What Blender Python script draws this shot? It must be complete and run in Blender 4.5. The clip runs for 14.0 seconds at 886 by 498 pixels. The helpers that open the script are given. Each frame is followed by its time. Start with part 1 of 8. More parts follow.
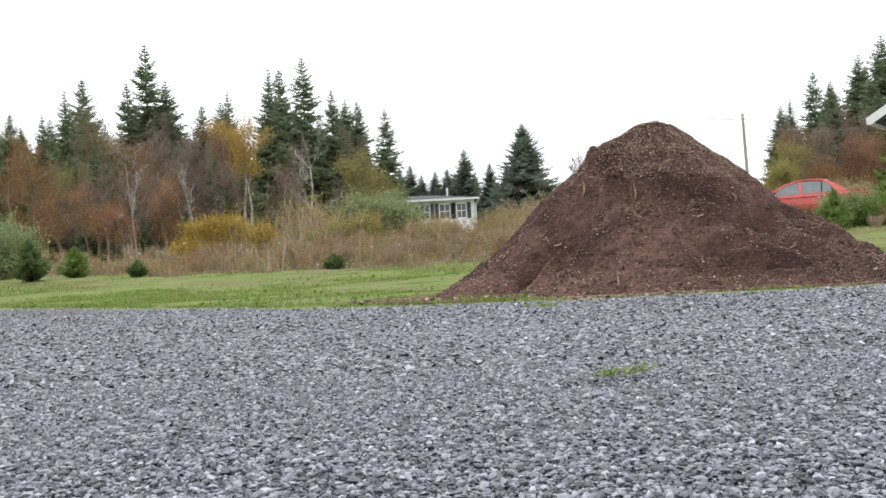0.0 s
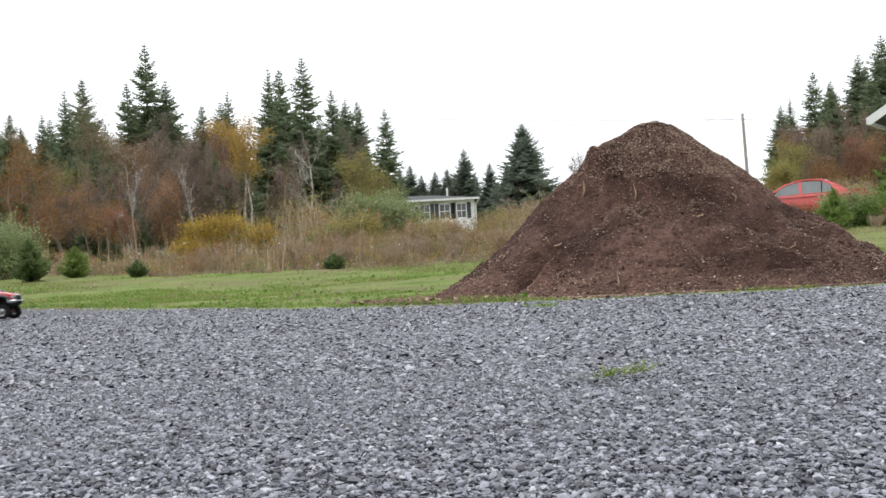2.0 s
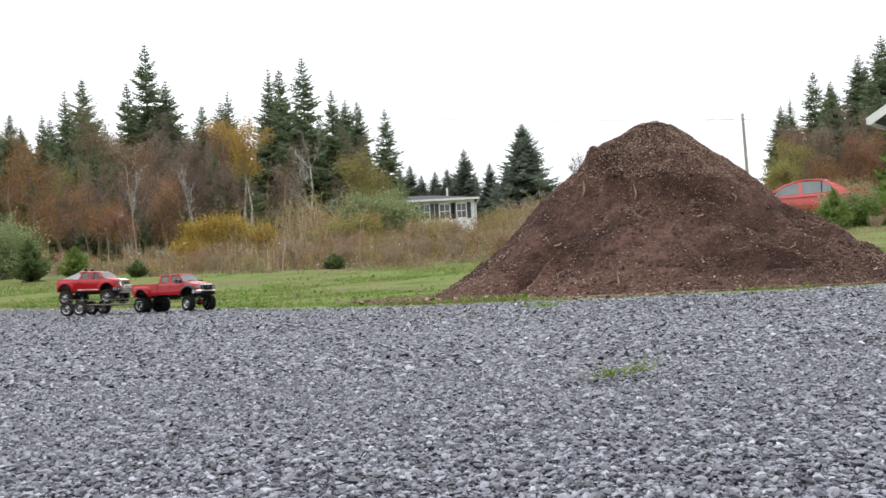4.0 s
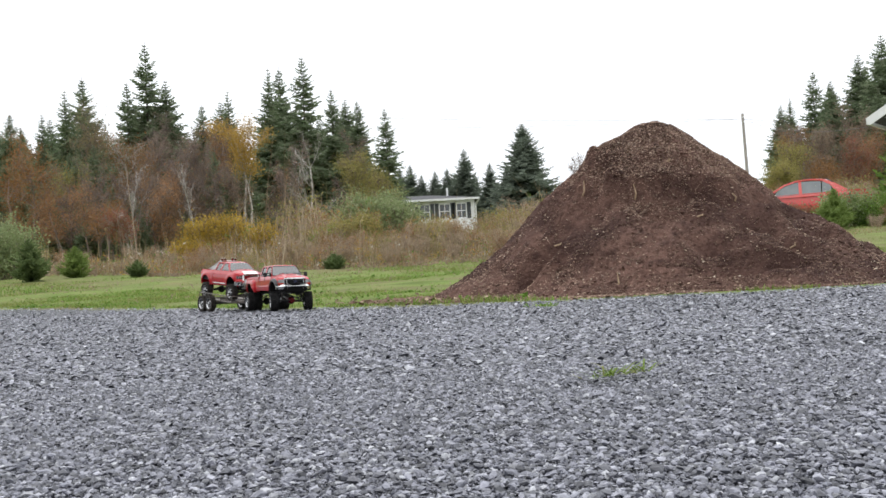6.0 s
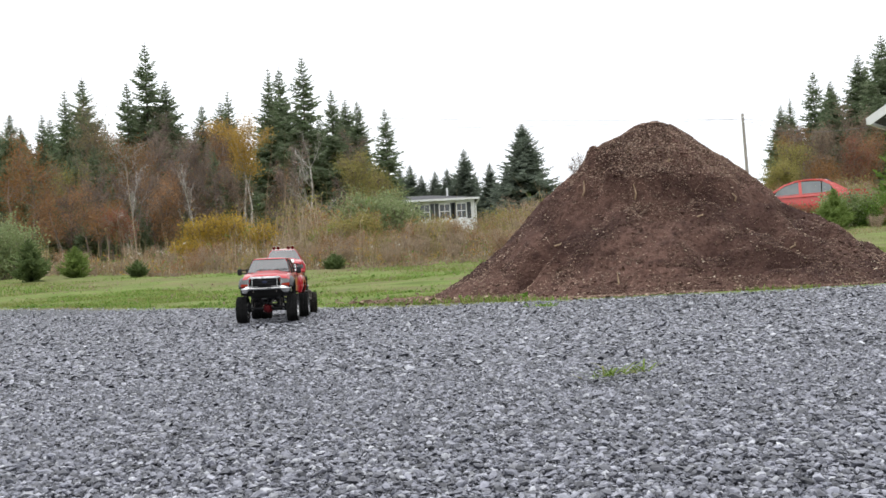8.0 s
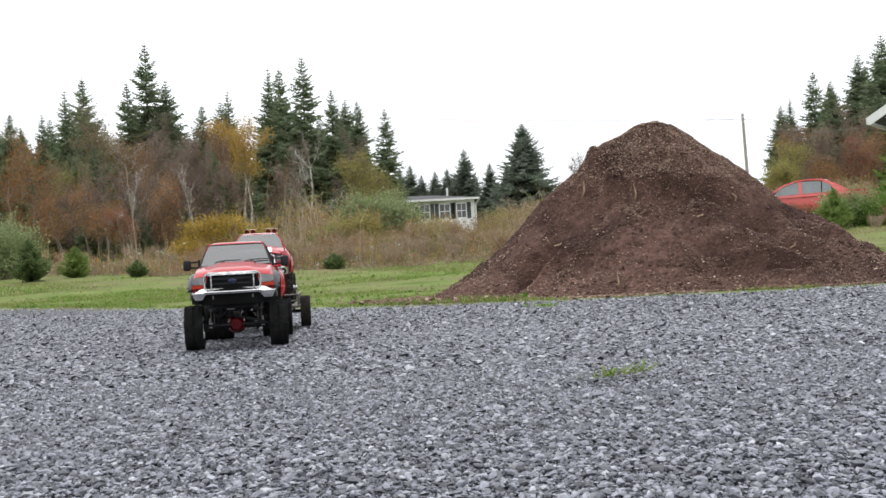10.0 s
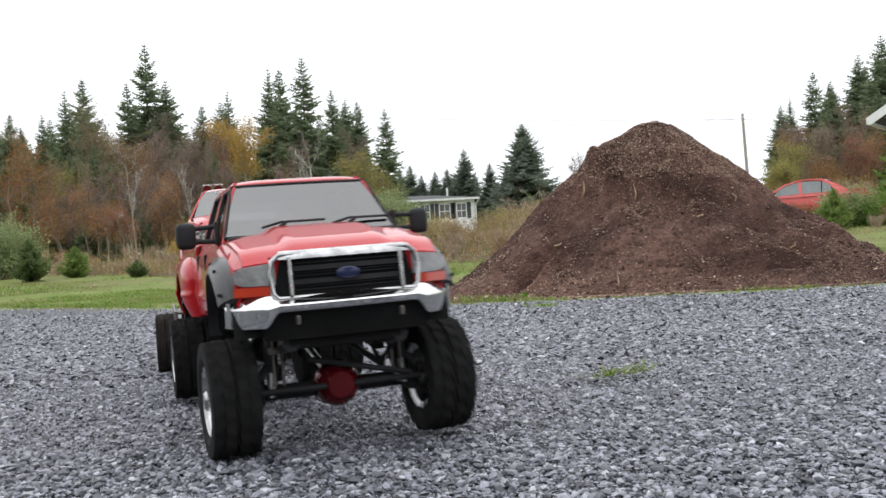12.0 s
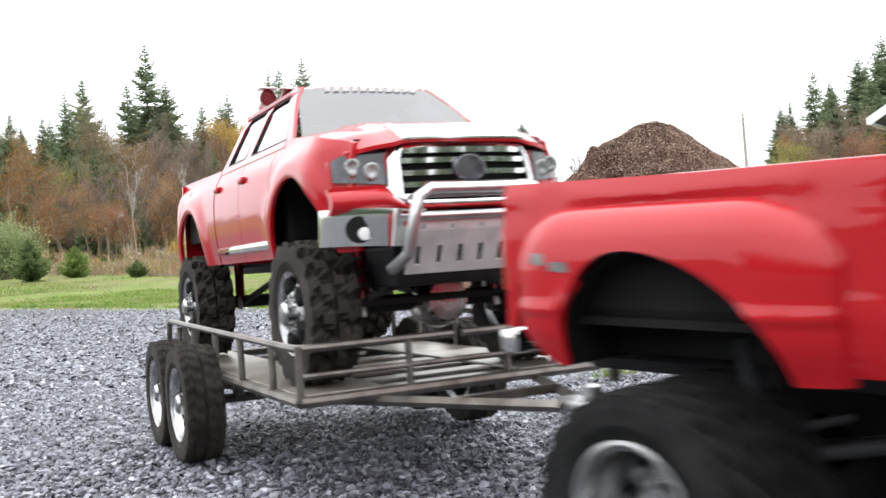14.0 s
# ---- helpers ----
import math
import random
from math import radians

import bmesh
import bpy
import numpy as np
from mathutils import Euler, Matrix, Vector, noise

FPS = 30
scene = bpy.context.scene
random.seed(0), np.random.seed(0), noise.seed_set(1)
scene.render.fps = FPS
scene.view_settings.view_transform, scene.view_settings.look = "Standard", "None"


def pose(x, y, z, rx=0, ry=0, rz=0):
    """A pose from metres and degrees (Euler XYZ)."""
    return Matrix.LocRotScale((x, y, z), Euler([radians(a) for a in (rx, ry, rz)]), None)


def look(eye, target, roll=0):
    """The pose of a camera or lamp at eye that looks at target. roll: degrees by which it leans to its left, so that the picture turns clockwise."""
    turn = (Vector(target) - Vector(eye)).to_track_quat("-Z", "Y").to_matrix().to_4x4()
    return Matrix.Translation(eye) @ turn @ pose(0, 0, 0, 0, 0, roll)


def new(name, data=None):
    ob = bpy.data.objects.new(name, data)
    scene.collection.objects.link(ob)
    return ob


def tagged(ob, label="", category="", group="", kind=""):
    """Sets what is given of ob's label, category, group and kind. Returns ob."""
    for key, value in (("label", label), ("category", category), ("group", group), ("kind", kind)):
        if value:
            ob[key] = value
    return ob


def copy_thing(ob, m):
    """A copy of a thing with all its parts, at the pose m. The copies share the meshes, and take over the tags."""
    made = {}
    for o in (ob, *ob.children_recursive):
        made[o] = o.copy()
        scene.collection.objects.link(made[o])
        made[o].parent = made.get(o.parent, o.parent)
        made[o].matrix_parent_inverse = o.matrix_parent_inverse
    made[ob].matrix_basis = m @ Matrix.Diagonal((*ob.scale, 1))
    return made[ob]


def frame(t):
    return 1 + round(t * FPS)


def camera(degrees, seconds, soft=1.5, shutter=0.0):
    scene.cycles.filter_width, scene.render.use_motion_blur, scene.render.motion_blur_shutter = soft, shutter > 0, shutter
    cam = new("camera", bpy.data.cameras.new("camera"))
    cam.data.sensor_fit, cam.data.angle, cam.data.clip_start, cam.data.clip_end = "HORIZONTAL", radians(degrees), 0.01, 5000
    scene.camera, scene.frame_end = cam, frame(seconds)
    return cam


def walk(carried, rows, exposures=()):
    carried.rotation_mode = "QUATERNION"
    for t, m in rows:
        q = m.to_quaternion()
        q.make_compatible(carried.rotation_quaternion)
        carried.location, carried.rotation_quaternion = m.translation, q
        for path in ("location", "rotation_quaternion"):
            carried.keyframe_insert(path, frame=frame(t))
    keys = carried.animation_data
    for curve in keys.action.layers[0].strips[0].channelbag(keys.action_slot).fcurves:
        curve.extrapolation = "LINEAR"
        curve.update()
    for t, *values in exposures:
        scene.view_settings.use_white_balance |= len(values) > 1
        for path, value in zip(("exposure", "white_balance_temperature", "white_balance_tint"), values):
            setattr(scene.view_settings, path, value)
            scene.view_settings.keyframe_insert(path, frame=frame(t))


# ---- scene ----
# ------------------------------------------------------------------ camera
EYE = Vector((0.0, 0.0, 0.166))
AIM = EYE + Vector((0.0, math.cos(radians(0.8)), math.sin(radians(0.8))))
cam = camera(48.72, 14.0, soft=1.55, shutter=0.5)
STILL = look(EYE, AIM, -3.0)
walk(cam, [(0.0, STILL), (14.0, STILL)],
     exposures=[(0.0, 0.13), (1.0, 0.06), (2.5, 0.03), (12.4, 0.03), (13.0, 0.2), (13.5, 0.5), (14.0, 0.74)])

# ------------------------------------------------------------------ world and sun: a bright overcast day
world = bpy.data.worlds.new("overcast_sky")
scene.world = world
world.use_nodes = True
wn, wl = world.node_tree.nodes, world.node_tree.links
wn.clear()
w_out = wn.new("ShaderNodeOutputWorld")
w_bg = wn.new("ShaderNodeBackground")
w_sky = wn.new("ShaderNodeTexSky")
w_sky.sky_type = "NISHITA"
w_sky.sun_disc = False
w_sky.sun_elevation, w_sky.sun_rotation = radians(70), radians(323)
w_hs = wn.new("ShaderNodeHueSaturation")
w_hs.inputs["Saturation"].default_value = 0.12
w_mix = wn.new("ShaderNodeMix")
w_mix.data_type = "RGBA"
w_mix.inputs[0].default_value = 0.85
w_mix.inputs[7].default_value = (11.2, 11.5, 12.0, 1)
wl.new(w_sky.outputs[0], w_hs.inputs["Color"])
wl.new(w_hs.outputs[0], w_mix.inputs[6])
w_co, w_xyz, w_up, w_sc = wn.new("ShaderNodeTexCoord"), wn.new("ShaderNodeSeparateXYZ"), wn.new("ShaderNodeMapRange"), wn.new("ShaderNodeVectorMath")
w_up.inputs["To Min"].default_value, w_up.inputs["To Max"].default_value = 0.78, 1.36
w_sc.operation = "SCALE"
wl.new(w_co.outputs["Generated"], w_xyz.inputs[0])
wl.new(w_xyz.outputs["Z"], w_up.inputs["Value"])
wl.new(w_mix.outputs[2], w_sc.inputs[0])
wl.new(w_up.outputs["Result"], w_sc.inputs["Scale"])
wl.new(w_sc.outputs[0], w_bg.inputs["Color"])
wl.new(w_bg.outputs[0], w_out.inputs[0])
w_bg.inputs["Strength"].default_value = 0.135
sun = new("sun", bpy.data.lights.new("sun", "SUN"))
sun.data.energy, sun.data.angle, sun.data.color = 0.65, radians(110), (1.0, 0.97, 0.93)
sun.matrix_world = look((-3, 4, 14), (0, 0, 0))


# ------------------------------------------------------------------ materials
def surface(name, cols, scale=8.0, rough=0.7, bump=0.0, bump_scale=60.0, metal=0.0, coat=0.0, coat_rough=0.06, vary="noise",
            spread=0.0, detail=6.0, rough_vary=0.0, patch=0.0, patch_scale=0.6, patch_col=None, sss=False, spec=0.5):
    """A procedural material. cols: colours along a ramp, driven by noise, by each island or by each object."""
    m = bpy.data.materials.new(name)
    m.use_nodes = True
    nt = m.node_tree
    n, l = nt.nodes, nt.links
    b = n["Principled BSDF"]
    co = n.new("ShaderNodeTexCoord")
    nz = n.new("ShaderNodeTexNoise")
    nz.inputs["Scale"].default_value, nz.inputs["Detail"].default_value = scale, detail
    l.new(co.outputs["Object"], nz.inputs["Vector"])
    ramp = n.new("ShaderNodeValToRGB")
    el = ramp.color_ramp.elements
    lo, hi = (0.3, 0.7) if vary == "noise" else (0.0, 1.0)
    for i, c in enumerate(cols):
        pos = lo + (hi - lo) * i / max(1, len(cols) - 1)
        e = el[i] if i < 2 else el.new(pos)
        e.position, e.color = pos, (*c, 1)
    if len(cols) == 1:
        el.remove(el[1])
    if vary == "noise":
        l.new(nz.outputs["Fac"], ramp.inputs["Fac"])
    else:
        src = n.new("ShaderNodeNewGeometry").outputs["Random Per Island"] if vary == "island" else n.new("ShaderNodeObjectInfo").outputs["Random"]
        l.new(src, ramp.inputs["Fac"])
    col = ramp.outputs["Color"]
    if spread:
        hs = n.new("ShaderNodeHueSaturation")
        mp = n.new("ShaderNodeMapRange")
        mp.inputs["From Min"].default_value, mp.inputs["From Max"].default_value = 0.25, 0.75
        mp.inputs["To Min"].default_value, mp.inputs["To Max"].default_value = 1 - spread, 1 + spread
        l.new(nz.outputs["Fac"], mp.inputs["Value"])
        l.new(mp.outputs["Result"], hs.inputs["Value"])
        l.new(col, hs.inputs["Color"])
        col = hs.outputs["Color"]
    if patch:
        n2 = n.new("ShaderNodeTexNoise")
        n2.inputs["Scale"].default_value, n2.inputs["Detail"].default_value = patch_scale, 5
        l.new(co.outputs["Object"], n2.inputs["Vector"])
        mr = n.new("ShaderNodeMapRange")
        mr.inputs["From Min"].default_value, mr.inputs["From Max"].default_value = 0.42, 0.62
        mr.inputs["To Max"].default_value = patch
        l.new(n2.outputs["Fac"], mr.inputs["Value"])
        mx = n.new("ShaderNodeMix")
        mx.data_type = "RGBA"
        l.new(mr.outputs["Result"], mx.inputs[0])
        l.new(col, mx.inputs[6])
        mx.inputs[7].default_value = (*patch_col, 1)
        col = mx.outputs[2]
    l.new(col, b.inputs["Base Color"])
    b.inputs["Roughness"].default_value, b.inputs["Metallic"].default_value = rough, metal
    b.inputs["Specular IOR Level"].default_value = spec
    if rough_vary:
        mr = n.new("ShaderNodeMapRange")
        mr.inputs["To Min"].default_value, mr.inputs["To Max"].default_value = rough - rough_vary, rough + rough_vary
        l.new(nz.outputs["Fac"], mr.inputs["Value"])
        l.new(mr.outputs["Result"], b.inputs["Roughness"])
    if coat:
        b.inputs["Coat Weight"].default_value, b.inputs["Coat Roughness"].default_value = coat, coat_rough
    if bump:
        nb = n.new("ShaderNodeTexNoise")
        nb.inputs["Scale"].default_value, nb.inputs["Detail"].default_value = bump_scale, 4
        l.new(co.outputs["Object"], nb.inputs["Vector"])
        bp = n.new("ShaderNodeBump")
        bp.inputs["Strength"].default_value, bp.inputs["Distance"].default_value = bump, 1.0 / bump_scale
        l.new(nb.outputs["Fac"], bp.inputs["Height"])
        l.new(bp.outputs["Normal"], b.inputs["Normal"])
    if sss:
        tl, mx, out = n.new("ShaderNodeBsdfTranslucent"), n.new("ShaderNodeMixShader"), n["Material Output"]
        l.new(col, tl.inputs["Color"])
        mx.inputs[0].default_value = 0.42
        l.new(b.outputs[0], mx.inputs[1])
        l.new(tl.outputs[0], mx.inputs[2])
        l.new(mx.outputs[0], out.inputs["Surface"])
    return m


def glazing(name, tint, sheen=0.07, gloss=0.03, rise=0.75):
    """Clear or tinted pane: lets light straight through, with a gloss that grows at a slant."""
    m = bpy.data.materials.new(name)
    m.use_nodes = True
    n, l = m.node_tree.nodes, m.node_tree.links
    n.clear()
    out, mix = n.new("ShaderNodeOutputMaterial"), n.new("ShaderNodeMixShader")
    tr, gl, fr = n.new("ShaderNodeBsdfTransparent"), n.new("ShaderNodeBsdfGlossy"), n.new("ShaderNodeLayerWeight")
    pw, sc = n.new("ShaderNodeMath"), n.new("ShaderNodeMath")
    tr.inputs["Color"].default_value = (*tint, 1)
    gl.inputs["Roughness"].default_value = gloss
    fr.inputs["Blend"].default_value = 0.5
    pw.operation, sc.operation = "POWER", "MULTIPLY_ADD"
    pw.inputs[1].default_value, sc.inputs[1].default_value, sc.inputs[2].default_value = 3.5, rise, sheen
    l.new(fr.outputs["Facing"], pw.inputs[0])
    l.new(pw.outputs[0], sc.inputs[0])
    l.new(sc.outputs[0], mix.inputs[0])
    l.new(tr.outputs[0], mix.inputs[1])
    l.new(gl.outputs[0], mix.inputs[2])
    l.new(mix.outputs[0], out.inputs[0])
    return m


M = {}
M["stone"] = surface("crushed_stone", [(0.013, 0.014, 0.019), (0.093, 0.096, 0.117), (0.24, 0.243, 0.288), (0.037, 0.038, 0.048), (0.143, 0.147, 0.177), (0.344, 0.346, 0.394), (0.101, 0.105, 0.129), (0.021, 0.022, 0.029), (0.458, 0.464, 0.494)],
                     vary="island", scale=90, spread=.35, rough=.5, bump=.35, bump_scale=260, spec=.8)
# darker than the stones: shade of the gaps between them put into its colour
M["gravel_bed"] = surface("gravel_bed", [(0.01, 0.01, 0.012), (0.038, 0.04, 0.045), (0.09, 0.095, 0.104), (0.208, 0.214, 0.221)], scale=85, detail=3, rough=.85, bump=.9, bump_scale=90,
                          patch=.35, patch_scale=.9, patch_col=(.07, .075, .085))
M["lawn"] = surface("lawn_soil", [(0.105, 0.14, 0.036), (0.135, 0.19, 0.046), (0.17, 0.225, 0.06), (0.22, 0.205, 0.09)], scale=1.6, rough=.95, bump=.8, bump_scale=25,
                    patch=.75, patch_scale=.35, patch_col=(.17, .14, .075), spec=.12)
M["grass"] = surface("grass_blades", [(0.1, 0.19, 0.03), (0.14, 0.26, 0.042), (0.19, 0.305, 0.062), (0.26, 0.265, 0.1), (0.155, 0.265, 0.05), (0.115, 0.215, 0.036)], vary="island", rough=.6, spread=.35, scale=2, spec=.12, sss=True, patch=.45, patch_scale=.9, patch_col=(.27, .22, .09))
M["straw"] = surface("dry_grass", [(0.297, 0.216, 0.108), (0.405, 0.311, 0.162), (0.203, 0.135, 0.068), (0.257, 0.23, 0.095)], vary="island", rough=.8, spec=.12, sss=True)
M["soil"] = surface("bark_mulch", [(0.06, 0.033, 0.026), (0.118, 0.066, 0.052), (0.158, 0.09, 0.07), (0.095, 0.053, 0.041)], scale=14, rough=.95, bump=1.0, bump_scale=55,
                    patch=.8, patch_scale=2.2, patch_col=(.036, .018, .015), spec=.2)
M["chips"] = surface("wood_chips", [(0.115, 0.067, 0.05), (0.165, 0.1, 0.076), (0.225, 0.147, 0.11), (0.095, 0.054, 0.04), (0.18, 0.113, 0.084), (0.135, 0.08, 0.06), (0.28, 0.197, 0.146), (0.44, 0.34, 0.25)], vary="island", rough=.9, spread=.2, scale=30, spec=.2)
M["dry_chips"] = surface("dry_wood_chips", [(0.21, 0.132, 0.1), (0.285, 0.185, 0.138), (0.38, 0.26, 0.195), (0.15, 0.092, 0.07), (0.5, 0.38, 0.29), (0.245, 0.155, 0.117)], vary="island", rough=.9, spread=.2, scale=30, spec=.2)
M["pale_chips"] = surface("pale_wood_splinters", [(0.3, 0.22, 0.15), (0.45, 0.36, 0.26), (0.58, 0.5, 0.4), (0.36, 0.27, 0.19)], vary="island", rough=.9, spec=.2)
M["pine_light"] = surface("fresh_pine_needles", [(0.135, 0.2, 0.05), (0.195, 0.27, 0.075), (0.265, 0.335, 0.105)], vary="island", rough=.7, spec=.2, sss=True)
M["stick"] = surface("peeled_stick", [(.3, .2, .12), (.45, .34, .22)], scale=40, rough=.8)
M["spruce"] = surface("spruce_needles", [(0.12, 0.16, 0.085), (0.16, 0.21, 0.115), (0.21, 0.26, 0.15), (0.27, 0.29, 0.2)], vary="island", rough=.8, spread=.25, scale=1.2, spec=.2, sss=True)
# paler, greyer copy of the spruce green: distance haze put into the colour
M["spruce_far"] = surface("hazed_spruce_needles", [(0.14, 0.17, 0.13), (0.175, 0.21, 0.16), (0.22, 0.255, 0.195)], vary="island", rough=.8, spec=.2, sss=True)
M["pine"] = surface("pine_needles", [(0.09, 0.13, 0.05), (0.13, 0.18, 0.068), (0.175, 0.225, 0.09)], vary="island", rough=.7, spec=.2, sss=True)
M["bark"] = surface("spruce_bark", [(.06, .045, .035), (.12, .095, .075)], scale=9, rough=.95, bump=.6, bump_scale=20)
M["birch"] = surface("birch_bark", [(0.15, 0.128, 0.112), (0.36, 0.33, 0.3), (0.54, 0.51, 0.465)], scale=5, rough=.8)
M["twig"] = surface("grey_twigs", [(0.12, 0.093, 0.08), (0.2, 0.158, 0.136), (0.3, 0.243, 0.212)], vary="island", rough=.9, spec=.12)
M["leaf_orange"] = surface("orange_leaves", [(0.22, 0.11, 0.045), (0.3, 0.155, 0.06), (0.34, 0.185, 0.08), (0.23, 0.15, 0.08)], vary="island", rough=.7, spec=.12, sss=True)
M["twig_red"] = surface("reddish_twigs", [(0.19, 0.145, 0.11), (0.38, 0.285, 0.205), (0.5, 0.42, 0.3), (0.28, 0.215, 0.155), (0.42, 0.29, 0.19)], vary="island", rough=.9, spec=.12)
M["leaf_gold_brown"] = surface("golden_brown_leaves", [(0.28, 0.14, 0.055), (0.34, 0.18, 0.07), (0.26, 0.16, 0.08), (0.21, 0.145, 0.09)], vary="island", rough=.7, spec=.12, sss=True)
M["leaf_fade"] = surface("fading_brown_green_leaves", [(0.19, 0.175, 0.085), (0.28, 0.23, 0.125), (0.34, 0.26, 0.145), (0.2, 0.21, 0.1)], vary="island", rough=.7, spec=.12, sss=True)
M["leaf_rust"] = surface("rusty_leaves", [(0.25, 0.135, 0.075), (0.35, 0.19, 0.1), (0.4, 0.235, 0.125), (0.29, 0.205, 0.12)], vary="island", rough=.7, spec=.12, sss=True)
M["leaf_gold"] = surface("golden_leaves", [(0.42, 0.26, 0.065), (0.5, 0.335, 0.085), (0.44, 0.3, 0.095), (0.33, 0.225, 0.085)], vary="island", rough=.7, spec=.12, sss=True)
M["leaf_yellow"] = surface("yellow_leaves", [(0.42, 0.27, 0.045), (0.5, 0.34, 0.06), (0.38, 0.29, 0.07), (0.27, 0.2, 0.07)], vary="island", rough=.7, spec=.12, sss=True)
M["leaf_olive"] = surface("olive_leaves", [(0.22, 0.21, 0.07), (0.31, 0.285, 0.1), (0.4, 0.34, 0.12), (0.24, 0.2, 0.08)], vary="island", rough=.7, spec=.12, sss=True)
M["leaf_willow"] = surface("willow_leaves", [(0.217, 0.274, 0.13), (0.325, 0.388, 0.193), (0.181, 0.226, 0.091), (0.416, 0.436, 0.246)], vary="island", rough=.6, spec=.12, sss=True)
M["leaf_brown"] = surface("withered_leaves", [(0.22, 0.165, 0.13), (0.3, 0.225, 0.17), (0.34, 0.26, 0.185), (0.25, 0.205, 0.14)], vary="island", rough=.8, spec=.12, sss=True)
M["seed_head"] = surface("pale_seed_heads", [(.42, .38, .3), (.55, .51, .43), (.64, .61, .54)], vary="island", rough=.9, spec=.1, sss=True)
M["leaf_red"] = surface("red_leaves", [(.24, .09, .07), (.32, .12, .08), (.3, .17, .11), (.24, .2, .1)], vary="island", rough=.7, spec=.12, sss=True)
M["leaf_green"] = surface("green_leaves", [(0.099, 0.18, 0.03), (0.165, 0.27, 0.06), (0.247, 0.33, 0.09)], vary="island", rough=.6, spec=.12, sss=True)


# ------------------------------------------------------------------ mesh helpers
def mesh_object(name, bm, material, parent=None, smooth=False):
    me = bpy.data.meshes.new(name)
    bm.to_mesh(me)
    bm.free()
    if smooth:
        me.polygons.foreach_set("use_smooth", [True] * len(me.polygons))
        me.set_sharp_from_angle(angle=radians(38))
    me.materials.append(material)
    ob = new(name, me)
    ob.parent = parent
    return ob


def part(name, bm, material, parent, label="", smooth=False):
    ob = mesh_object(name, bm, material, parent, smooth)
    return tagged(ob, label=label)


def arrays_object(name, verts, faces, material, parent=None, smooth=False):
    """An object from arrays: verts (n, 3), faces (m, k)."""
    me = bpy.data.meshes.new(name)
    verts, faces = np.asarray(verts, dtype=np.float32), np.asarray(faces, dtype=np.int32)
    k = faces.shape[1]
    me.vertices.add(len(verts))
    me.vertices.foreach_set("co", verts.ravel())
    me.loops.add(faces.size)
    me.loops.foreach_set("vertex_index", faces.ravel())
    me.polygons.add(len(faces))
    me.polygons.foreach_set("loop_start", np.arange(0, faces.size, k, dtype=np.int32))
    me.polygons.foreach_set("use_smooth", np.full(len(faces), smooth))
    me.update(calc_edges=True)
    me.materials.append(material)
    ob = new(name, me)
    ob.parent = parent
    return ob


def box(bm, cx, cy, cz, sx, sy, sz, bevel=0.0, rot=None, seg=2):
    r = bmesh.ops.create_cube(bm, size=1.0)
    vs = r["verts"]
    m = Matrix.Translation((cx, cy, cz)) @ (rot.to_4x4() if rot else Matrix()) @ Matrix.Diagonal((sx, sy, sz, 1))
    bmesh.ops.transform(bm, matrix=m, verts=vs)
    if bevel:
        es = list({e for v in vs for e in v.link_edges})
        bmesh.ops.bevel(bm, geom=es, offset=bevel, segments=seg, profile=0.5, affect="EDGES")


def tube(bm, pts, r, sides=8, close=False):
    """A round bar along points; r: one radius or one for each point."""
    pts = [Vector(p) for p in pts]
    n = len(pts)
    rs = r if isinstance(r, (list, tuple)) else [r] * n
    rings, ref = [], None
    for i, p in enumerate(pts):
        a, b = pts[i - 1] if (i or close) else p, pts[(i + 1) % n] if (i < n - 1 or close) else p
        d = (b - a).normalized()
        if ref is None:
            ref = Vector((0, 0, 1)) if abs(d.z) < 0.9 else Vector((1, 0, 0))
        u = d.cross(ref).normalized()
        w = u.cross(d)
        ref = w
        rings.append([bm.verts.new(p + (u * math.cos(2 * math.pi * k / sides) + w * math.sin(2 * math.pi * k / sides)) * rs[i]) for k in range(sides)])
    for i in range(n if close else n - 1):
        ra, rb = rings[i], rings[(i + 1) % n]
        for k in range(sides):
            bm.faces.new((ra[k], ra[(k + 1) % sides], rb[(k + 1) % sides], rb[k]))
    if not close:
        bm.faces.new(rings[0][::-1])
        bm.faces.new(rings[-1])


def lathe(bm, profile, sides=32, axis="Y", close=True):
    """Turns (radius, along) points round an axis; a closed profile makes a ring."""
    rings = []
    for k in range(sides):
        a = 2 * math.pi * k / sides
        c, s = math.cos(a), math.sin(a)
        rings.append([bm.verts.new((r * c, h, r * s) if axis == "Y" else ((h, r * c, r * s) if axis == "X" else (r * c, r * s, h))) for r, h in profile])
    m = len(profile)
    for k in range(sides):
        ra, rb = rings[k], rings[(k + 1) % sides]
        for i in range(m if close else m - 1):
            j = (i + 1) % m
            try:
                bm.faces.new((ra[i], ra[j], rb[j], rb[i]))
            except ValueError:
                pass
    bmesh.ops.remove_doubles(bm, verts=bm.verts, dist=1e-6)
    bmesh.ops.recalc_face_normals(bm, faces=bm.faces)


def skin(bm, fun, us, vs, thick=0.0):
    """A sheet of points fun(u, v), given a thickness."""
    rows = [[bm.verts.new(fun(u, v)) for v in vs] for u in us]
    fs = []
    for i in range(len(us) - 1):
        for j in range(len(vs) - 1):
            q = [rows[i][j], rows[i + 1][j], rows[i + 1][j + 1], rows[i][j + 1]]
            if len({tuple(round(c, 6) for c in v.co) for v in q}) > 2:
                fs.append(bm.faces.new(q))
    if thick:
        bmesh.ops.solidify(bm, geom=fs, thickness=thick)
    return fs


def lerp(x, xs, ys):
    return float(np.interp(x, xs, ys))


def smoothstep(a, b, x):
    t = min(1.0, max(0.0, (x - a) / (b - a)))
    return t * t * (3 - 2 * t)


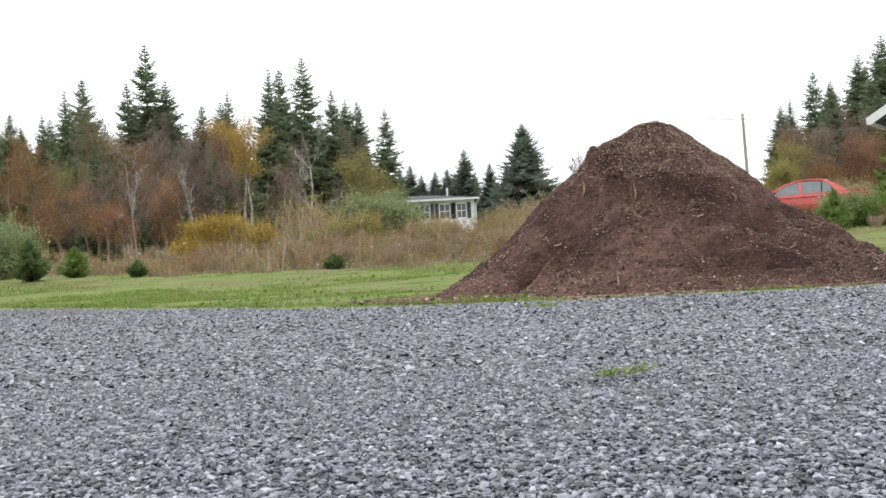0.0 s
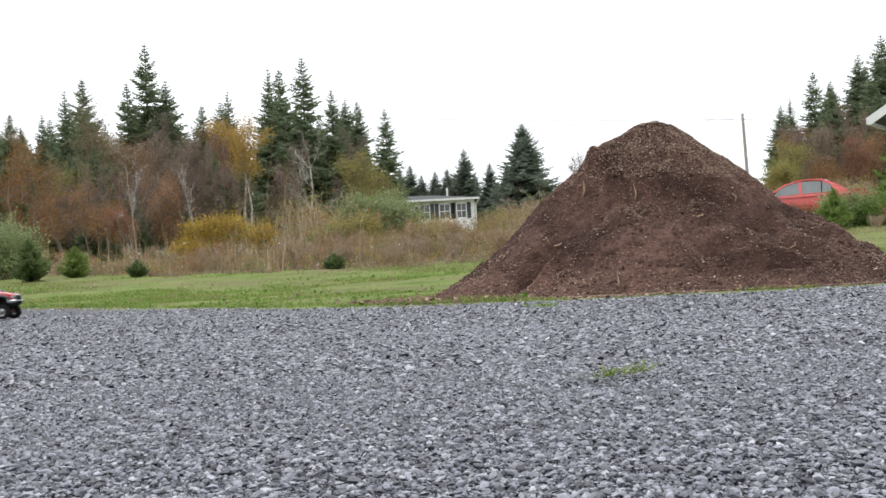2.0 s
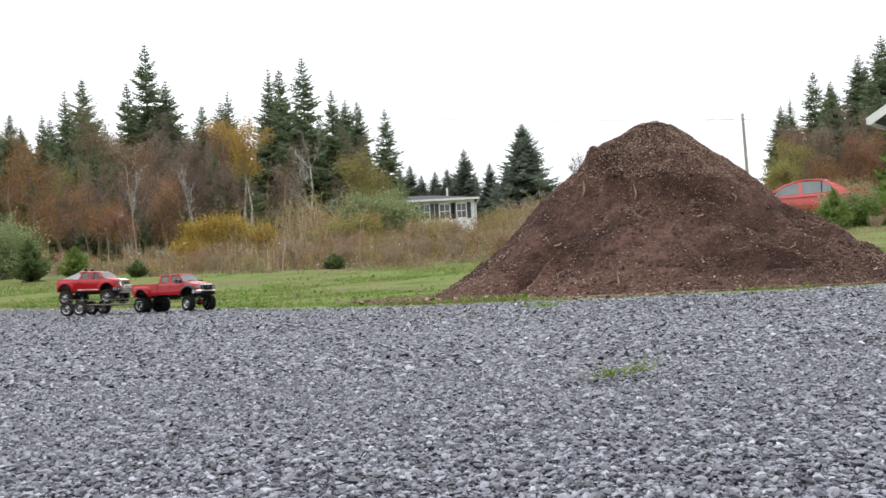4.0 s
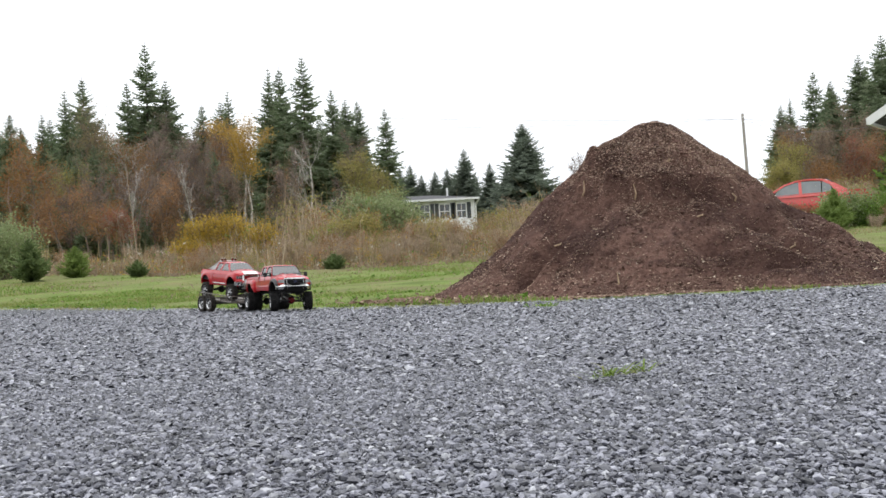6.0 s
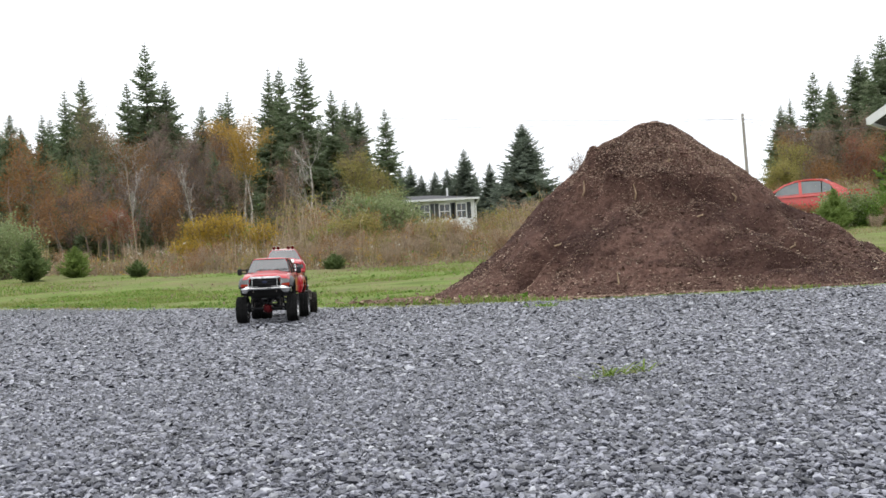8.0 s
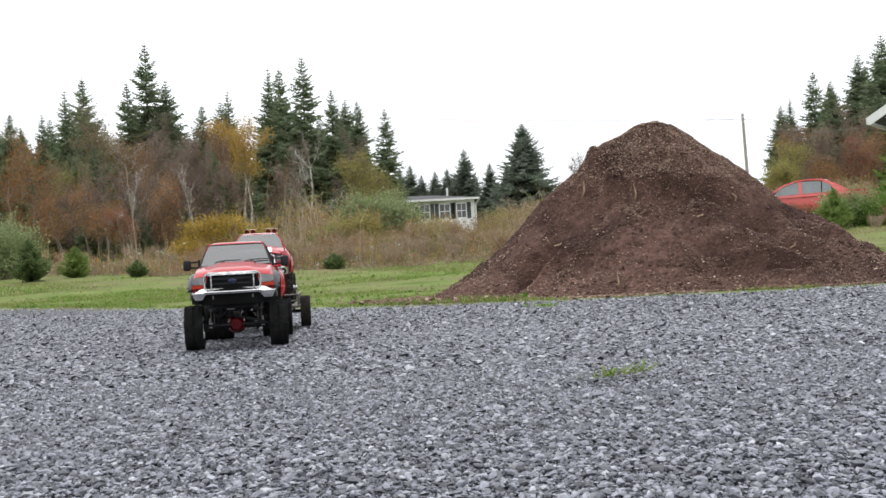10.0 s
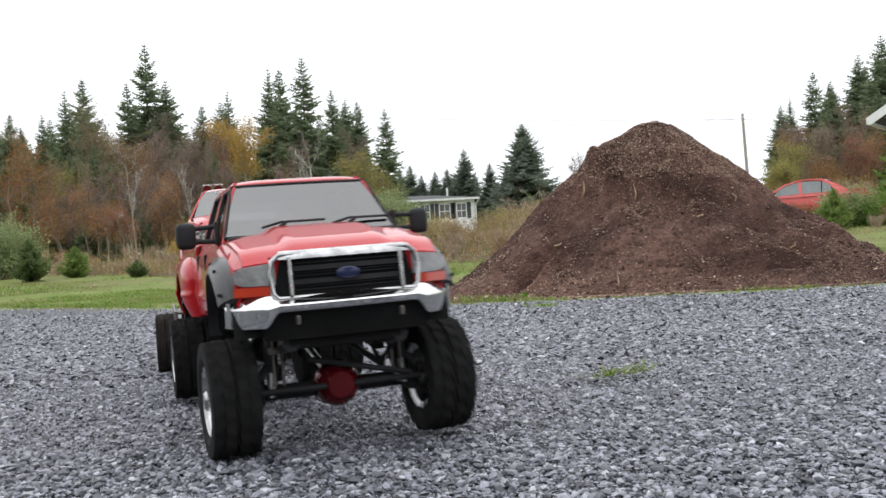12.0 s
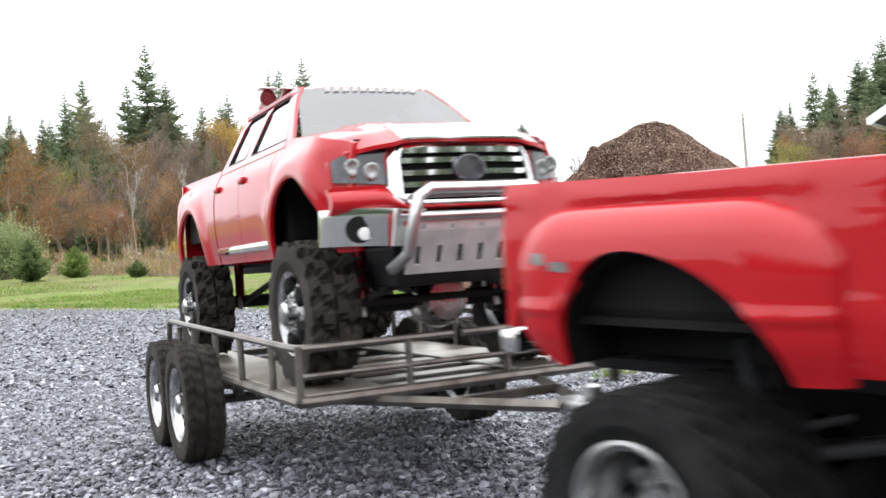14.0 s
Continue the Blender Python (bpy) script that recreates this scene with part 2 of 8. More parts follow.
# ------------------------------------------------------------------ ground
EDGE_X = [-30, -14, -9, -5.6, -4.2, -2.7, -1.9, -1.2, -0.57, 0.05, 0.73, 1.4, 2.09, 3.5, 6, 30]
EDGE_Y = [19.5, 15.6, 14, 12.3, 10.8, 8.9, 7.7, 6.45, 5.6, 5.15, 4.8, 4.72, 4.68, 4.7, 4.8, 5.5]
RISE_Y = [-400, -30, .3, .45, .62, 1.0, 1.8, 9.0, 12.0, 16.0, 25.0, 45.0, 70.0, 150.0, 700.0]
RISE_Z = [-.01, -.01, -.01, -.004, 0.0, 0.0, -0.006, -0.112, -0.12, -0.02, 0.3, 1.0, 2.2, 5.0, 9.0]


def edge_y(x):
    return np.interp(x, EDGE_X, EDGE_Y) + 0.05 * np.sin(x * 7.3) + 0.035 * np.sin(x * 17.1 + 1) + 0.02 * np.sin(x * 41.0)


def gz(x, y):
    """Height of the ground."""
    bank = np.clip((x - 2.0) / 5.0, 0, 1)
    return np.interp(y, RISE_Y, RISE_Z) + 0.012 * np.clip(y - 8.0, 0, 40) * bank * bank * (3 - 2 * bank)


def graded(lo, hi, fine_lo, fine_hi, step, grow=1.25):
    out = list(np.arange(fine_lo, fine_hi, step))
    s, a = step, fine_hi
    while a < hi:
        out.append(a)
        s *= grow
        a += s
    s, a = step, fine_lo - step
    pre = []
    while a > lo:
        pre.append(a)
        s *= grow
        a -= s
    return np.array([lo] + pre[::-1] + out + [hi])


def build_ground():
    xs, ys = graded(-600, 600, -8, 6, .25), graded(-300, 700, 3.5, 16, .25)
    X, Y = np.meshgrid(xs, ys)
    Z = gz(X, Y)
    beyond = Y - edge_y(X)
    bumps = sum(a * np.sin(X * fx + p) * np.sin(Y * fy + q) for a, fx, fy, p, q in ((.02, 1.7, 1.3, 0, 1), (.012, 3.9, 3.1, 2, .5), (.03, .6, .5, 1, 2)))
    Z = Z + np.where(beyond > 0, np.clip(beyond, 0, 1) * (bumps + .012), -0.02)
    n, m = X.shape
    idx = np.arange(n * m).reshape(n, m)
    F = np.stack([idx[:-1, :-1], idx[:-1, 1:], idx[1:, 1:], idx[1:, :-1]], -1).reshape(-1, 4)
    ob = arrays_object("ground", np.stack([X, Y, Z], -1).reshape(-1, 3), F, M["lawn"], smooth=True)
    tagged(ob, "rough mown grass and soil rising gently towards the woods", "ground", kind="structure")
    # driveway: a sheet of gravel with an uneven border
    us, ws = graded(-30, 30, -7, 5, .06, 1.3), np.linspace(0, 1, 60) ** 0.6
    U, W = np.meshgrid(us, ws)
    Y = -9 + W * (edge_y(U) + 9)
    Z = gz(U, Y) - 0.0075 + np.where(W > .999, -.02, 0)
    n, m = U.shape
    idx = np.arange(n * m).reshape(n, m)
    F = np.stack([idx[:-1, :-1], idx[:-1, 1:], idx[1:, 1:], idx[1:, :-1]], -1).reshape(-1, 4)
    ob = arrays_object("driveway", np.stack([U, Y, Z], -1).reshape(-1, 3), F, M["gravel_bed"], smooth=True)
    tagged(ob, "grey crushed stone driveway with an uneven grassy edge", "driveway", kind="structure")


def ico(level):
    bm = bmesh.new()
    if level == 0:
        v = np.array([(1, 0, 0), (-1, 0, 0), (0, 1, 0), (0, -1, 0), (0, 0, 1)], float)
        v = v[:5] * [1, 1, 1] - [0, 0, .12]
        f = np.array([(0, 2, 4), (2, 1, 4), (1, 3, 4), (3, 0, 4)])
        bm.free()
        return v, f
    bmesh.ops.create_icosphere(bm, subdivisions=1, radius=1)
    v = np.array([x.co[:] for x in bm.verts])
    f = np.array([[x.index for x in q.verts] for q in bm.faces])
    bm.free()
    return v, f


def scatter_stones(rng, n, x, y, z, size, level, flat=0.5, jag=0.28):
    v, f = ico(level)
    k = len(v)
    V = np.repeat(v[None], n, 0) * (1 + rng.uniform(-jag, jag, (n, k, 1)))
    s = size[:, None] * np.stack([rng.uniform(.7, 1.35, n), rng.uniform(.55, 1.0, n), rng.uniform(.6, 1.2, n) * flat], 1)
    V = V * s[:, None, :]
    a, t, p = rng.uniform(0, 6.283, n), rng.normal(0, .26, n), rng.normal(0, .26, n)
    ct, st = np.cos(t)[:, None], np.sin(t)[:, None]
    V[:, :, 1], V[:, :, 2] = V[:, :, 1] * ct - V[:, :, 2] * st, V[:, :, 1] * st + V[:, :, 2] * ct
    ct, st = np.cos(p)[:, None], np.sin(p)[:, None]
    V[:, :, 0], V[:, :, 2] = V[:, :, 0] * ct - V[:, :, 2] * st, V[:, :, 0] * st + V[:, :, 2] * ct
    ct, st = np.cos(a)[:, None], np.sin(a)[:, None]
    V[:, :, 0], V[:, :, 1] = V[:, :, 0] * ct - V[:, :, 1] * st, V[:, :, 0] * st + V[:, :, 1] * ct
    V += np.stack([x, y, z], 1)[:, None, :]
    F = f[None] + (np.arange(n) * k)[:, None, None]
    return V.reshape(-1, 3), F.reshape(-1, 3)


def build_gravel():
    rng = np.random.default_rng(11)
    sets = []
    # (nearest, farthest, stones, size, level)
    for lo, hi, n, size, level in ((.55, .95, 15000, .0027, 1), (.55, .95, 22000, .0021, 0), (.95, 1.6, 60000, .0028, 0), (1.6, 3.0, 80000, .0042, 0), (3.0, 5.0, 60000, .0052, 0), (5.0, 8.0, 50000, .0064, 0), (8.0, 14.0, 30000, .0085, 0)):
        y = np.sqrt(rng.uniform(lo ** 2, hi ** 2, n))
        x = y * rng.uniform(-.475, .475, n)
        ok = y < edge_y(x) + .04 + rng.exponential(.05, n)
        x, y = x[ok], y[ok]
        n = len(x)
        s = size * np.minimum(rng.lognormal(0, .42, n), 1.75)
        z = gz(x, y) - .004 + rng.uniform(-.8, .75, n) * s
        sets.append(scatter_stones(rng, n, x, y, z, s, level, flat=.58 if lo < 1.5 else .34 if lo < 3 else .24, jag=.42))
    # coarser cover on the rest of the drive
    n = 62000
    x, y = rng.uniform(-11, 8, n), rng.uniform(-7, 13, n)
    ok = (y < edge_y(x) + .03) & ((np.abs(x) > .47 * y) | (y < .6))
    x, y = x[ok], y[ok]
    s = .0105 * np.minimum(rng.lognormal(0, .4, len(x)), 1.75)
    sets.append(scatter_stones(rng, len(x), x, y, gz(x, y) - .004 + rng.uniform(-.7, .3, len(x)) * s, s, 0, flat=.5, jag=.42))
    V, F, base = [], [], 0
    for v, f in sets:
        V.append(v)
        F.append(f + base)
        base += len(v)
    ob = arrays_object("gravel", np.concatenate(V), np.concatenate(F), M["stone"])
    tagged(ob, "loose blue-grey crushed stone covering the driveway", "gravel", kind="stuff")


def blades(rng, x, y, z, h, w, lean=.5):
    """Bent blades: two quads each."""
    n = len(x)
    a = rng.uniform(0, 6.283, n)
    d = np.stack([np.cos(a), np.sin(a)], 1)
    side = np.stack([-d[:, 1], d[:, 0]], 1) * (w * .5)[:, None]
    l1, l2 = (rng.uniform(0, lean, n) * h * .35), (rng.uniform(.2, 1, n) * lean * h)
    P = np.zeros((n, 5, 3))
    P[:, 0, :2], P[:, 1, :2] = np.stack([x, y], 1) - side, np.stack([x, y], 1) + side
    P[:, 0, 2] = P[:, 1, 2] = z
    c = np.stack([x, y], 1) + d * l1[:, None]
    P[:, 2, :2], P[:, 3, :2] = c + side * .8, c - side * .8
    P[:, 2, 2] = P[:, 3, 2] = z + h * .6
    P[:, 4, :2] = np.stack([x, y], 1) + d * l2[:, None]
    P[:, 4, 2] = z + h
    b = (np.arange(n) * 5)[:, None]
    F = np.concatenate([b + [0, 1, 2], b + [0, 2, 3], b + [3, 2, 4]], 1).reshape(-1, 3)
    return P.reshape(-1, 3), F


# ------------------------------------------------------------------ mound of bark mulch
MX, MY, MH = 1.42, 6.45, 1.085
HEAP_R = [0, .06, .13, .22, .32, .43, .5, .68, .88, 1.04, 1.21, 1.44, 1.6, 1.75, 1.95, 2.2]
HEAP_A = [1, .998, .985, .94, .88, .81, .725, .58, .4, .26, .125, .018, -.03, -.04, -.08, -.12]
HEAP_B = [1, .998, .985, .925, .845, .765, .7, .53, .4, .295, .2, .1, .03, -.03, -.07, -.12]


def smoothstep_np(t):
    t = np.clip(t, 0, 1)
    return t * t * (3 - 2 * t)


def value_noise(x, y, size, seed):
    """Smooth noise from -1 to 1 with hills about size metres apart."""
    u, v = np.asarray(x, float) / size, np.asarray(y, float) / size
    i, j = np.floor(u), np.floor(v)
    fu, fv = smoothstep_np(u - i), smoothstep_np(v - j)

    def h(a, b):
        q = np.sin(a * 127.1 + b * 311.7 + seed * 17.3) * 43758.5453
        return 2 * (q - np.floor(q)) - 1
    return (h(i, j) * (1 - fu) + h(i + 1, j) * fu) * (1 - fv) + (h(i, j + 1) * (1 - fu) + h(i + 1, j + 1) * fu) * fv


# hollows and ridges of the face: middle, depth, half sizes along and across, direction
SCARS = [(.40, -.78, -.13, .12, .075, .85, -.5), (.56, -.98, -.11, .1, .06, .8, -.6), (.74, -.78, -.06, .09, .06, .8, -.6), (-.86, -.56, -.14, .17, .065, .85, .5), (-.97, -.66, -.06, .1, .05, .85, .5),
         (-.84, -.74, .07, .24, .035, .86, .5), (-.38, -.42, .085, .07, .05, 1, 0), (-.44, -.13, .05, .05, .05, 1, 0), (-.53, -.1, -.05, .05, .08, 1, 0), (-.06, -.7, -.09, .2, .07, .97, -.2),
         (.08, -.97, -.07, .1, .06, 1, 0), (.14, -1.2, -.06, .2, .045, 1, 0), (.42, -1.2, -.05, .12, .05, 1, 0), (-.5, -.52, -.05, .08, .06, .8, .5), (.26, -1.08, .04, .24, .04, .96, -.2),
         (.88, -.7, .05, .1, .2, .8, -.6), (-.25, -1.05, .035, .25, .1, 1, 0), (.5, -.62, .05, .16, .05, .8, -.6)]


def mound_z(x, y):
    """Height of the heap over the ground; below 0 outside it."""
    dx, dy = x - MX, y - MY
    a = np.arctan2(dy, dx)
    r = np.sqrt(dx ** 2 + dy ** 2) * (1 + .03 * np.sin(3 * a + 1) + .022 * np.sin(7 * a) + .015 * np.sin(13 * a + 2)) * np.where(dy < 0, 1 + .1 * np.sin(a) ** 2, 1)
    r = r * (1 + .09 * np.exp(-((a + 2.5) / .35) ** 2))
    w = .5 + .5 * np.cos(a)
    prof = np.interp(r, HEAP_R, HEAP_A) * (1 - w) + np.interp(r, HEAP_R, HEAP_B) * w
    rough = sum(k * value_noise(x, y, size, i) for i, (size, k) in enumerate(((.42, .03), (.21, .026), (.11, .019), (.06, .010), (.033, .005))))
    scars = 1.45 * sum(d * np.exp(-(((dx - p) * c + (dy - q) * k) / u) ** 2 - (((dy - q) * c - (dx - p) * k) / v) ** 2) for p, q, d, u, v, c, k in SCARS)
    # the dry cap ends in a ragged ledge, under which the face has slumped
    rim = .60 + .12 * np.clip(np.cos(a), 0, 1) ** 2 + .06 * value_noise(x, y, .16, 9) + .03 * value_noise(x, y, .07, 10)
    front = np.clip(-np.sin(a) * 1.8 - .25, 0, 1)
    slump = front * (-.115 * smoothstep_np((r - rim) / .07) * np.exp(-(np.maximum(r - rim - .06, 0) / .2) ** 2))
    return MH * prof + (rough * np.where(prof > .7, .6, 1) + scars + slump) * np.clip(prof * 6, 0, 1)


def build_mound():
    heap = tagged(new("mulch_heap"), "tall conical heap of dark brown bark mulch beside the driveway", "mulch heap")
    heap.location = (MX, MY, float(gz(MX, MY)) - .02)
    rng = np.random.default_rng(5)
    xs, ys = np.linspace(-2.2, 2.2, 340), np.linspace(-2.0, 2.0, 310)
    X, Y = np.meshgrid(xs, ys)
    base = gz(X + MX, Y + MY) - heap.location.z
    Z = mound_z(X + MX, Y + MY) + base + rng.normal(0, .0045, X.shape)
    n, m = X.shape
    idx = np.arange(n * m).reshape(n, m)
    F = np.stack([idx[:-1, :-1], idx[:-1, 1:], idx[1:, 1:], idx[1:, :-1]], -1).reshape(-1, 4)
    keep = (mound_z(X + MX, Y + MY) > -.04)[:-1, :-1].ravel()
    arrays_object("soil", np.stack([X, Y, Z], -1).reshape(-1, 3), F[keep], M["soil"], heap, smooth=False)
    n = 190000
    x, y = rng.uniform(-2.0, 2.0, n), rng.uniform(-1.75, .4, n)
    r, ang = np.hypot(x, y), np.arctan2(y, x)
    h = mound_z(x + MX, y + MY)
    # dry chips lie on the cap and the flanks; the slumped face has crumbs in drifts, and its pits are left bare and
    # darker
    cap = r < .64 + .07 * np.sin(3.1 * ang + .6) + .045 * np.sin(7 * ang + 2) + .03 * rng.normal(0, 1, n)
    flank = (x < -.75 + .12 * np.sin(9 * h)) | (x > .95)
    dry = (cap & (rng.uniform(0, 1, n) < .95)) | (flank & (rng.uniform(0, 1, n) < .4)) | (rng.uniform(0, 1, n) < .03)
    pits = sum(np.exp(-(((x - p) * c + (y - q) * k) / u) ** 2 - (((y - q) * c - (x - p) * k) / v) ** 2) for p, q, d, u, v, c, k in SCARS if d < -.045)
    drift = value_noise(x, y, .28, 21) + .6 * value_noise(x, y, .12, 22) + .4 * value_noise(x, y, .05, 23)
    cover = np.clip(.5 + .6 * drift, .05, 1) * np.clip(1.15 - 1.3 * pits, .08, 1)
    cover = np.where(cap, .95, cover)
    k = (h > .004) & (rng.uniform(0, 1, n) < cover)
    for nm, lab, pick, mat, size in (("dry_chip_layer", "dry pale brown bark chips", k & dry, M["dry_chips"], .0042), ("chip_layer", "damp dark brown bark chips", k & ~dry, M["chips"], .0036)):
        px, py, ph = x[pick], y[pick], h[pick]
        s = size * np.minimum(rng.lognormal(0, .5, len(px)), 2.4)
        v, f = scatter_stones(rng, len(px), px, py, ph + gz(px + MX, py + MY) - heap.location.z + .003, s, 0, flat=.35, jag=.3)
        tagged(arrays_object(nm, v, f, mat, heap), lab, kind="stuff")
    # clods that rolled down from the ledge
    n = 900
    x, y = rng.uniform(-1.0, 1.2, n), -rng.uniform(.35, 1.35, n)
    h = mound_z(x + MX, y + MY)
    k = (h > .01) & (value_noise(x, y, .3, 31) + .25 * x + .3 * rng.normal(0, 1, n) > .15)
    x, y, h = x[k], y[k], h[k]
    v, f = scatter_stones(rng, len(x), x, y, h + gz(x + MX, y + MY) - heap.location.z + .003, .008 * np.minimum(rng.lognormal(0, .5, len(x)), 2.6), 1, flat=.7, jag=.3)
    tagged(arrays_object("clod_layer", v, f, M["soil"], heap), "damp crumbling clods of mulch", kind="stuff")
    # a second cover of dry chips on the cap
    n = 36000
    a, r = rng.uniform(0, 6.283, n), np.sqrt(rng.uniform(0, 1, n)) * .72
    k = (r < .6 + .07 * np.sin(3.1 * a + .6) + .045 * np.sin(7 * a + 2) + .05 * rng.normal(0, 1, n)) & (np.sin(a) < .5)
    x, y = (r * np.cos(a))[k], (r * np.sin(a))[k]
    v, f = scatter_stones(rng, len(x), x, y, mound_z(x + MX, y + MY) + gz(x + MX, y + MY) - heap.location.z + .003, .0046 * np.minimum(rng.lognormal(0, .45, len(x)), 2.2), 0, flat=.3, jag=.3)
    tagged(arrays_object("cap_chip_layer", v, f, M["dry_chips"], heap), "dry pale brown bark chips on the cap", kind="stuff")
    # a few pale splinters all over
    n = 2600
    a, r = rng.uniform(0, 6.283, n), 1.6 * np.sqrt(rng.uniform(0, 1, n))
    x, y = r * np.cos(a), r * np.sin(a)
    h = mound_z(x + MX, y + MY)
    k = (h > .01) & (y < .3)
    x, y, h = x[k], y[k], h[k]
    v, f = scatter_stones(rng, len(x), x, y, h + gz(x + MX, y + MY) - heap.location.z + .005, .0042 * np.minimum(rng.lognormal(0, .5, len(x)), 2.4), 0, flat=.35, jag=.4)
    tagged(arrays_object("pale_chip_layer", v, f, M["pale_chips"], heap), "pale wood splinters", kind="stuff")
    # loose crumbs trailing off round the foot
    n = 15000
    a = rng.uniform(3.0, 6.4, n)
    r = 1.3 + np.abs(rng.normal(0, .2, n)) + .1 * np.sin(a * 9)
    x, y = r * np.cos(a), r * np.sin(a) * .93
    k = (mound_z(x + MX, y + MY) < .02) & (y + MY > edge_y(x + MX) - .03)
    x, y = x[k], y[k]
    v, f = scatter_stones(rng, len(x), x, y, gz(x + MX, y + MY) - heap.location.z + .006, .007 * np.minimum(rng.lognormal(0, .5, len(x)), 2), 0, flat=.4, jag=.3)
    tagged(arrays_object("crumb_layer", v, f, M["chips"], heap), "bark crumbs strewn round the foot", kind="stuff")
    # mulch raked out over the grass beside the drive
    n = 5200
    x, y = -1.36 + rng.normal(0, .26, n), -.3 + rng.normal(0, .26, n)
    k = (mound_z(x + MX, y + MY) < .02) & (y + MY > edge_y(x + MX) + .05) & (value_noise(x, y, .2, 61) + .4 * rng.normal(0, 1, n) > -.15)
    x, y = x[k], y[k]
    v, f = scatter_stones(rng, len(x), x, y, gz(x + MX, y + MY) - heap.location.z + .016, .011 * np.minimum(rng.lognormal(0, .5, len(x)), 2), 0, flat=.5, jag=.3)
    tagged(arrays_object("spill_layer", v, f, M["chips"], heap), "mulch spilled over the grass", kind="stuff")
    # pale sticks
    for sx, sz, L, tilt, lean in ((-.53, .62, .13, 80, 20), (-.25, .55, .12, 75, -5), (-.02, .78, .07, 30, 40), (-.72, .3, .09, 10, 60), (.55, .2, .1, 20, 30), (-.5, .05, .12, 70, 10), (.1, .42, .06, 15, 80), (.35, .5, .08, 40, -30)):
        # rests on the face towards the drive at that height
        yy = -1.7
        while yy < 0 and mound_z(sx + MX, yy + MY) < sz:
            yy += .01
        bm = bmesh.new()
        d = Vector((math.sin(radians(lean)) * .5, -.25, math.sin(radians(tilt))))
        p = Vector((sx, yy - .005, float(mound_z(sx + MX, yy + MY) + gz(sx + MX, yy + MY)) - heap.location.z))
        tube(bm, [p - d * L * .4, p + d * L * .1 + Vector((.012, -.01, 0)), p + d * L * .6], [.006, .0055, .003], 6)
        part("stick", bm, M["stick"], heap, "pale peeled stick")


def thicket_edge(x, y):
    """Distance at which the mown grass gives way to brush."""
    return np.interp(x / y, [-.52, -.436, -.28, -.13, -.05, .1], [27.5, 26.5, 21.5, 19.8, 20.3, 20.5]) + .35 * np.sin(x * 2.3) + .2 * np.sin(x * 5.9 + 1)


def build_grass():
    rng = np.random.default_rng(21)
    V, F, base = [], [], 0
    for lo, hi, n, hh, ww in ((4.6, 8, 60000, .012, .005), (8, 16, 100000, .012, .008), (16, 28, 60000, .016, .013)):
        y = rng.uniform(lo, hi, n)
        x = y * rng.uniform(-.52, .52, n)
        clump = value_noise(x, y, .9, 41) + .7 * value_noise(x, y, .35, 42) + .5 * value_noise(x, y, .14, 43)
        keep = (y > edge_y(x) + np.abs(rng.normal(0, .04, n))) & (clump + rng.normal(0, .5, n) > -.75)
        keep &= mound_z(x, y) < -.05
        keep &= ~((x > .1) & (y < 6.2) & (np.sin(x * 4.3 + .4) + rng.normal(0, .3, n) < .55))
        # worn soil and litter by the foot of the heap
        keep &= ~((np.hypot((x + .12) / .75, (y - 6.6) / 1.0) < 1 + .5 * clump) & (rng.uniform(0, 1, n) < .8))
        x, y, clump = x[keep], y[keep], clump[keep]
        h = hh * rng.lognormal(0, .4, len(x)) * (1 + 1.9 * np.clip(clump - .35, 0, 1.2))
        v, f = blades(rng, x, y, gz(x, y), h + .007, ww * rng.uniform(.7, 1.4, len(x)), 1.5)
        V.append(v), F.append(f + base)
        base += len(v)
    tagged(arrays_object("grass", np.concatenate(V), np.concatenate(F), M["grass"]), "short green lawn grass with coarse tufts", "grass", kind="stuff")
    # broad-leaved weeds among the grass
    n = 5200
    y = rng.uniform(5, 17, n)
    x = y * rng.uniform(-.5, .5, n)
    k = (y > edge_y(x) + .05) & (mound_z(x, y) < -.04) & (np.sin(x * 3.1 + y) * np.sin(y * 2.3 - x) + rng.normal(0, .4, n) > .1)
    x, y = x[k], y[k]
    v, f = leaf_cloud(rng, np.stack([x, y, gz(x, y) + .02], 1), 3, .012, .014)
    tagged(arrays_object("lawn_weeds", v, f, M["leaf_green"]), "broad-leaved weeds among the lawn grass", "weeds", kind="stuff")
    # dead leaves and bleached stalks lying in the grass
    n = 5200
    y = np.sqrt(rng.uniform(5.0 ** 2, 20.0 ** 2, n))
    x = y * rng.uniform(-.5, .3, n)
    k = (y > edge_y(x) + .1) & (mound_z(x, y) < -.04) & (value_noise(x, y, 1.1, 51) + .6 * value_noise(x, y, .4, 52) + rng.normal(0, .35, n) > .25)
    x, y = x[k], y[k]
    v, f = leaf_cloud(rng, np.stack([x, y, gz(x, y) + .022], 1), 2, .012, .012)
    tagged(arrays_object("lawn_litter", v, f, M["leaf_brown"]), "dead brown leaves lying in the grass", "litter", kind="stuff")
    n = 9000
    y = rng.uniform(17, 34, n)
    x = y * rng.uniform(-.52, .52, n)
    k = y > thicket_edge(x, y) - .6 + rng.normal(0, .7, n)
    x, y = x[k], y[k]
    v, f = blades(rng, x, y, gz(x, y), rng.uniform(.04, .16, len(x)), rng.uniform(.008, .016, len(x)), .7)
    tagged(arrays_object("dry_weeds", v, f, M["straw"]), "withered straw-coloured weeds at the edge of the field", "weeds", kind="stuff")


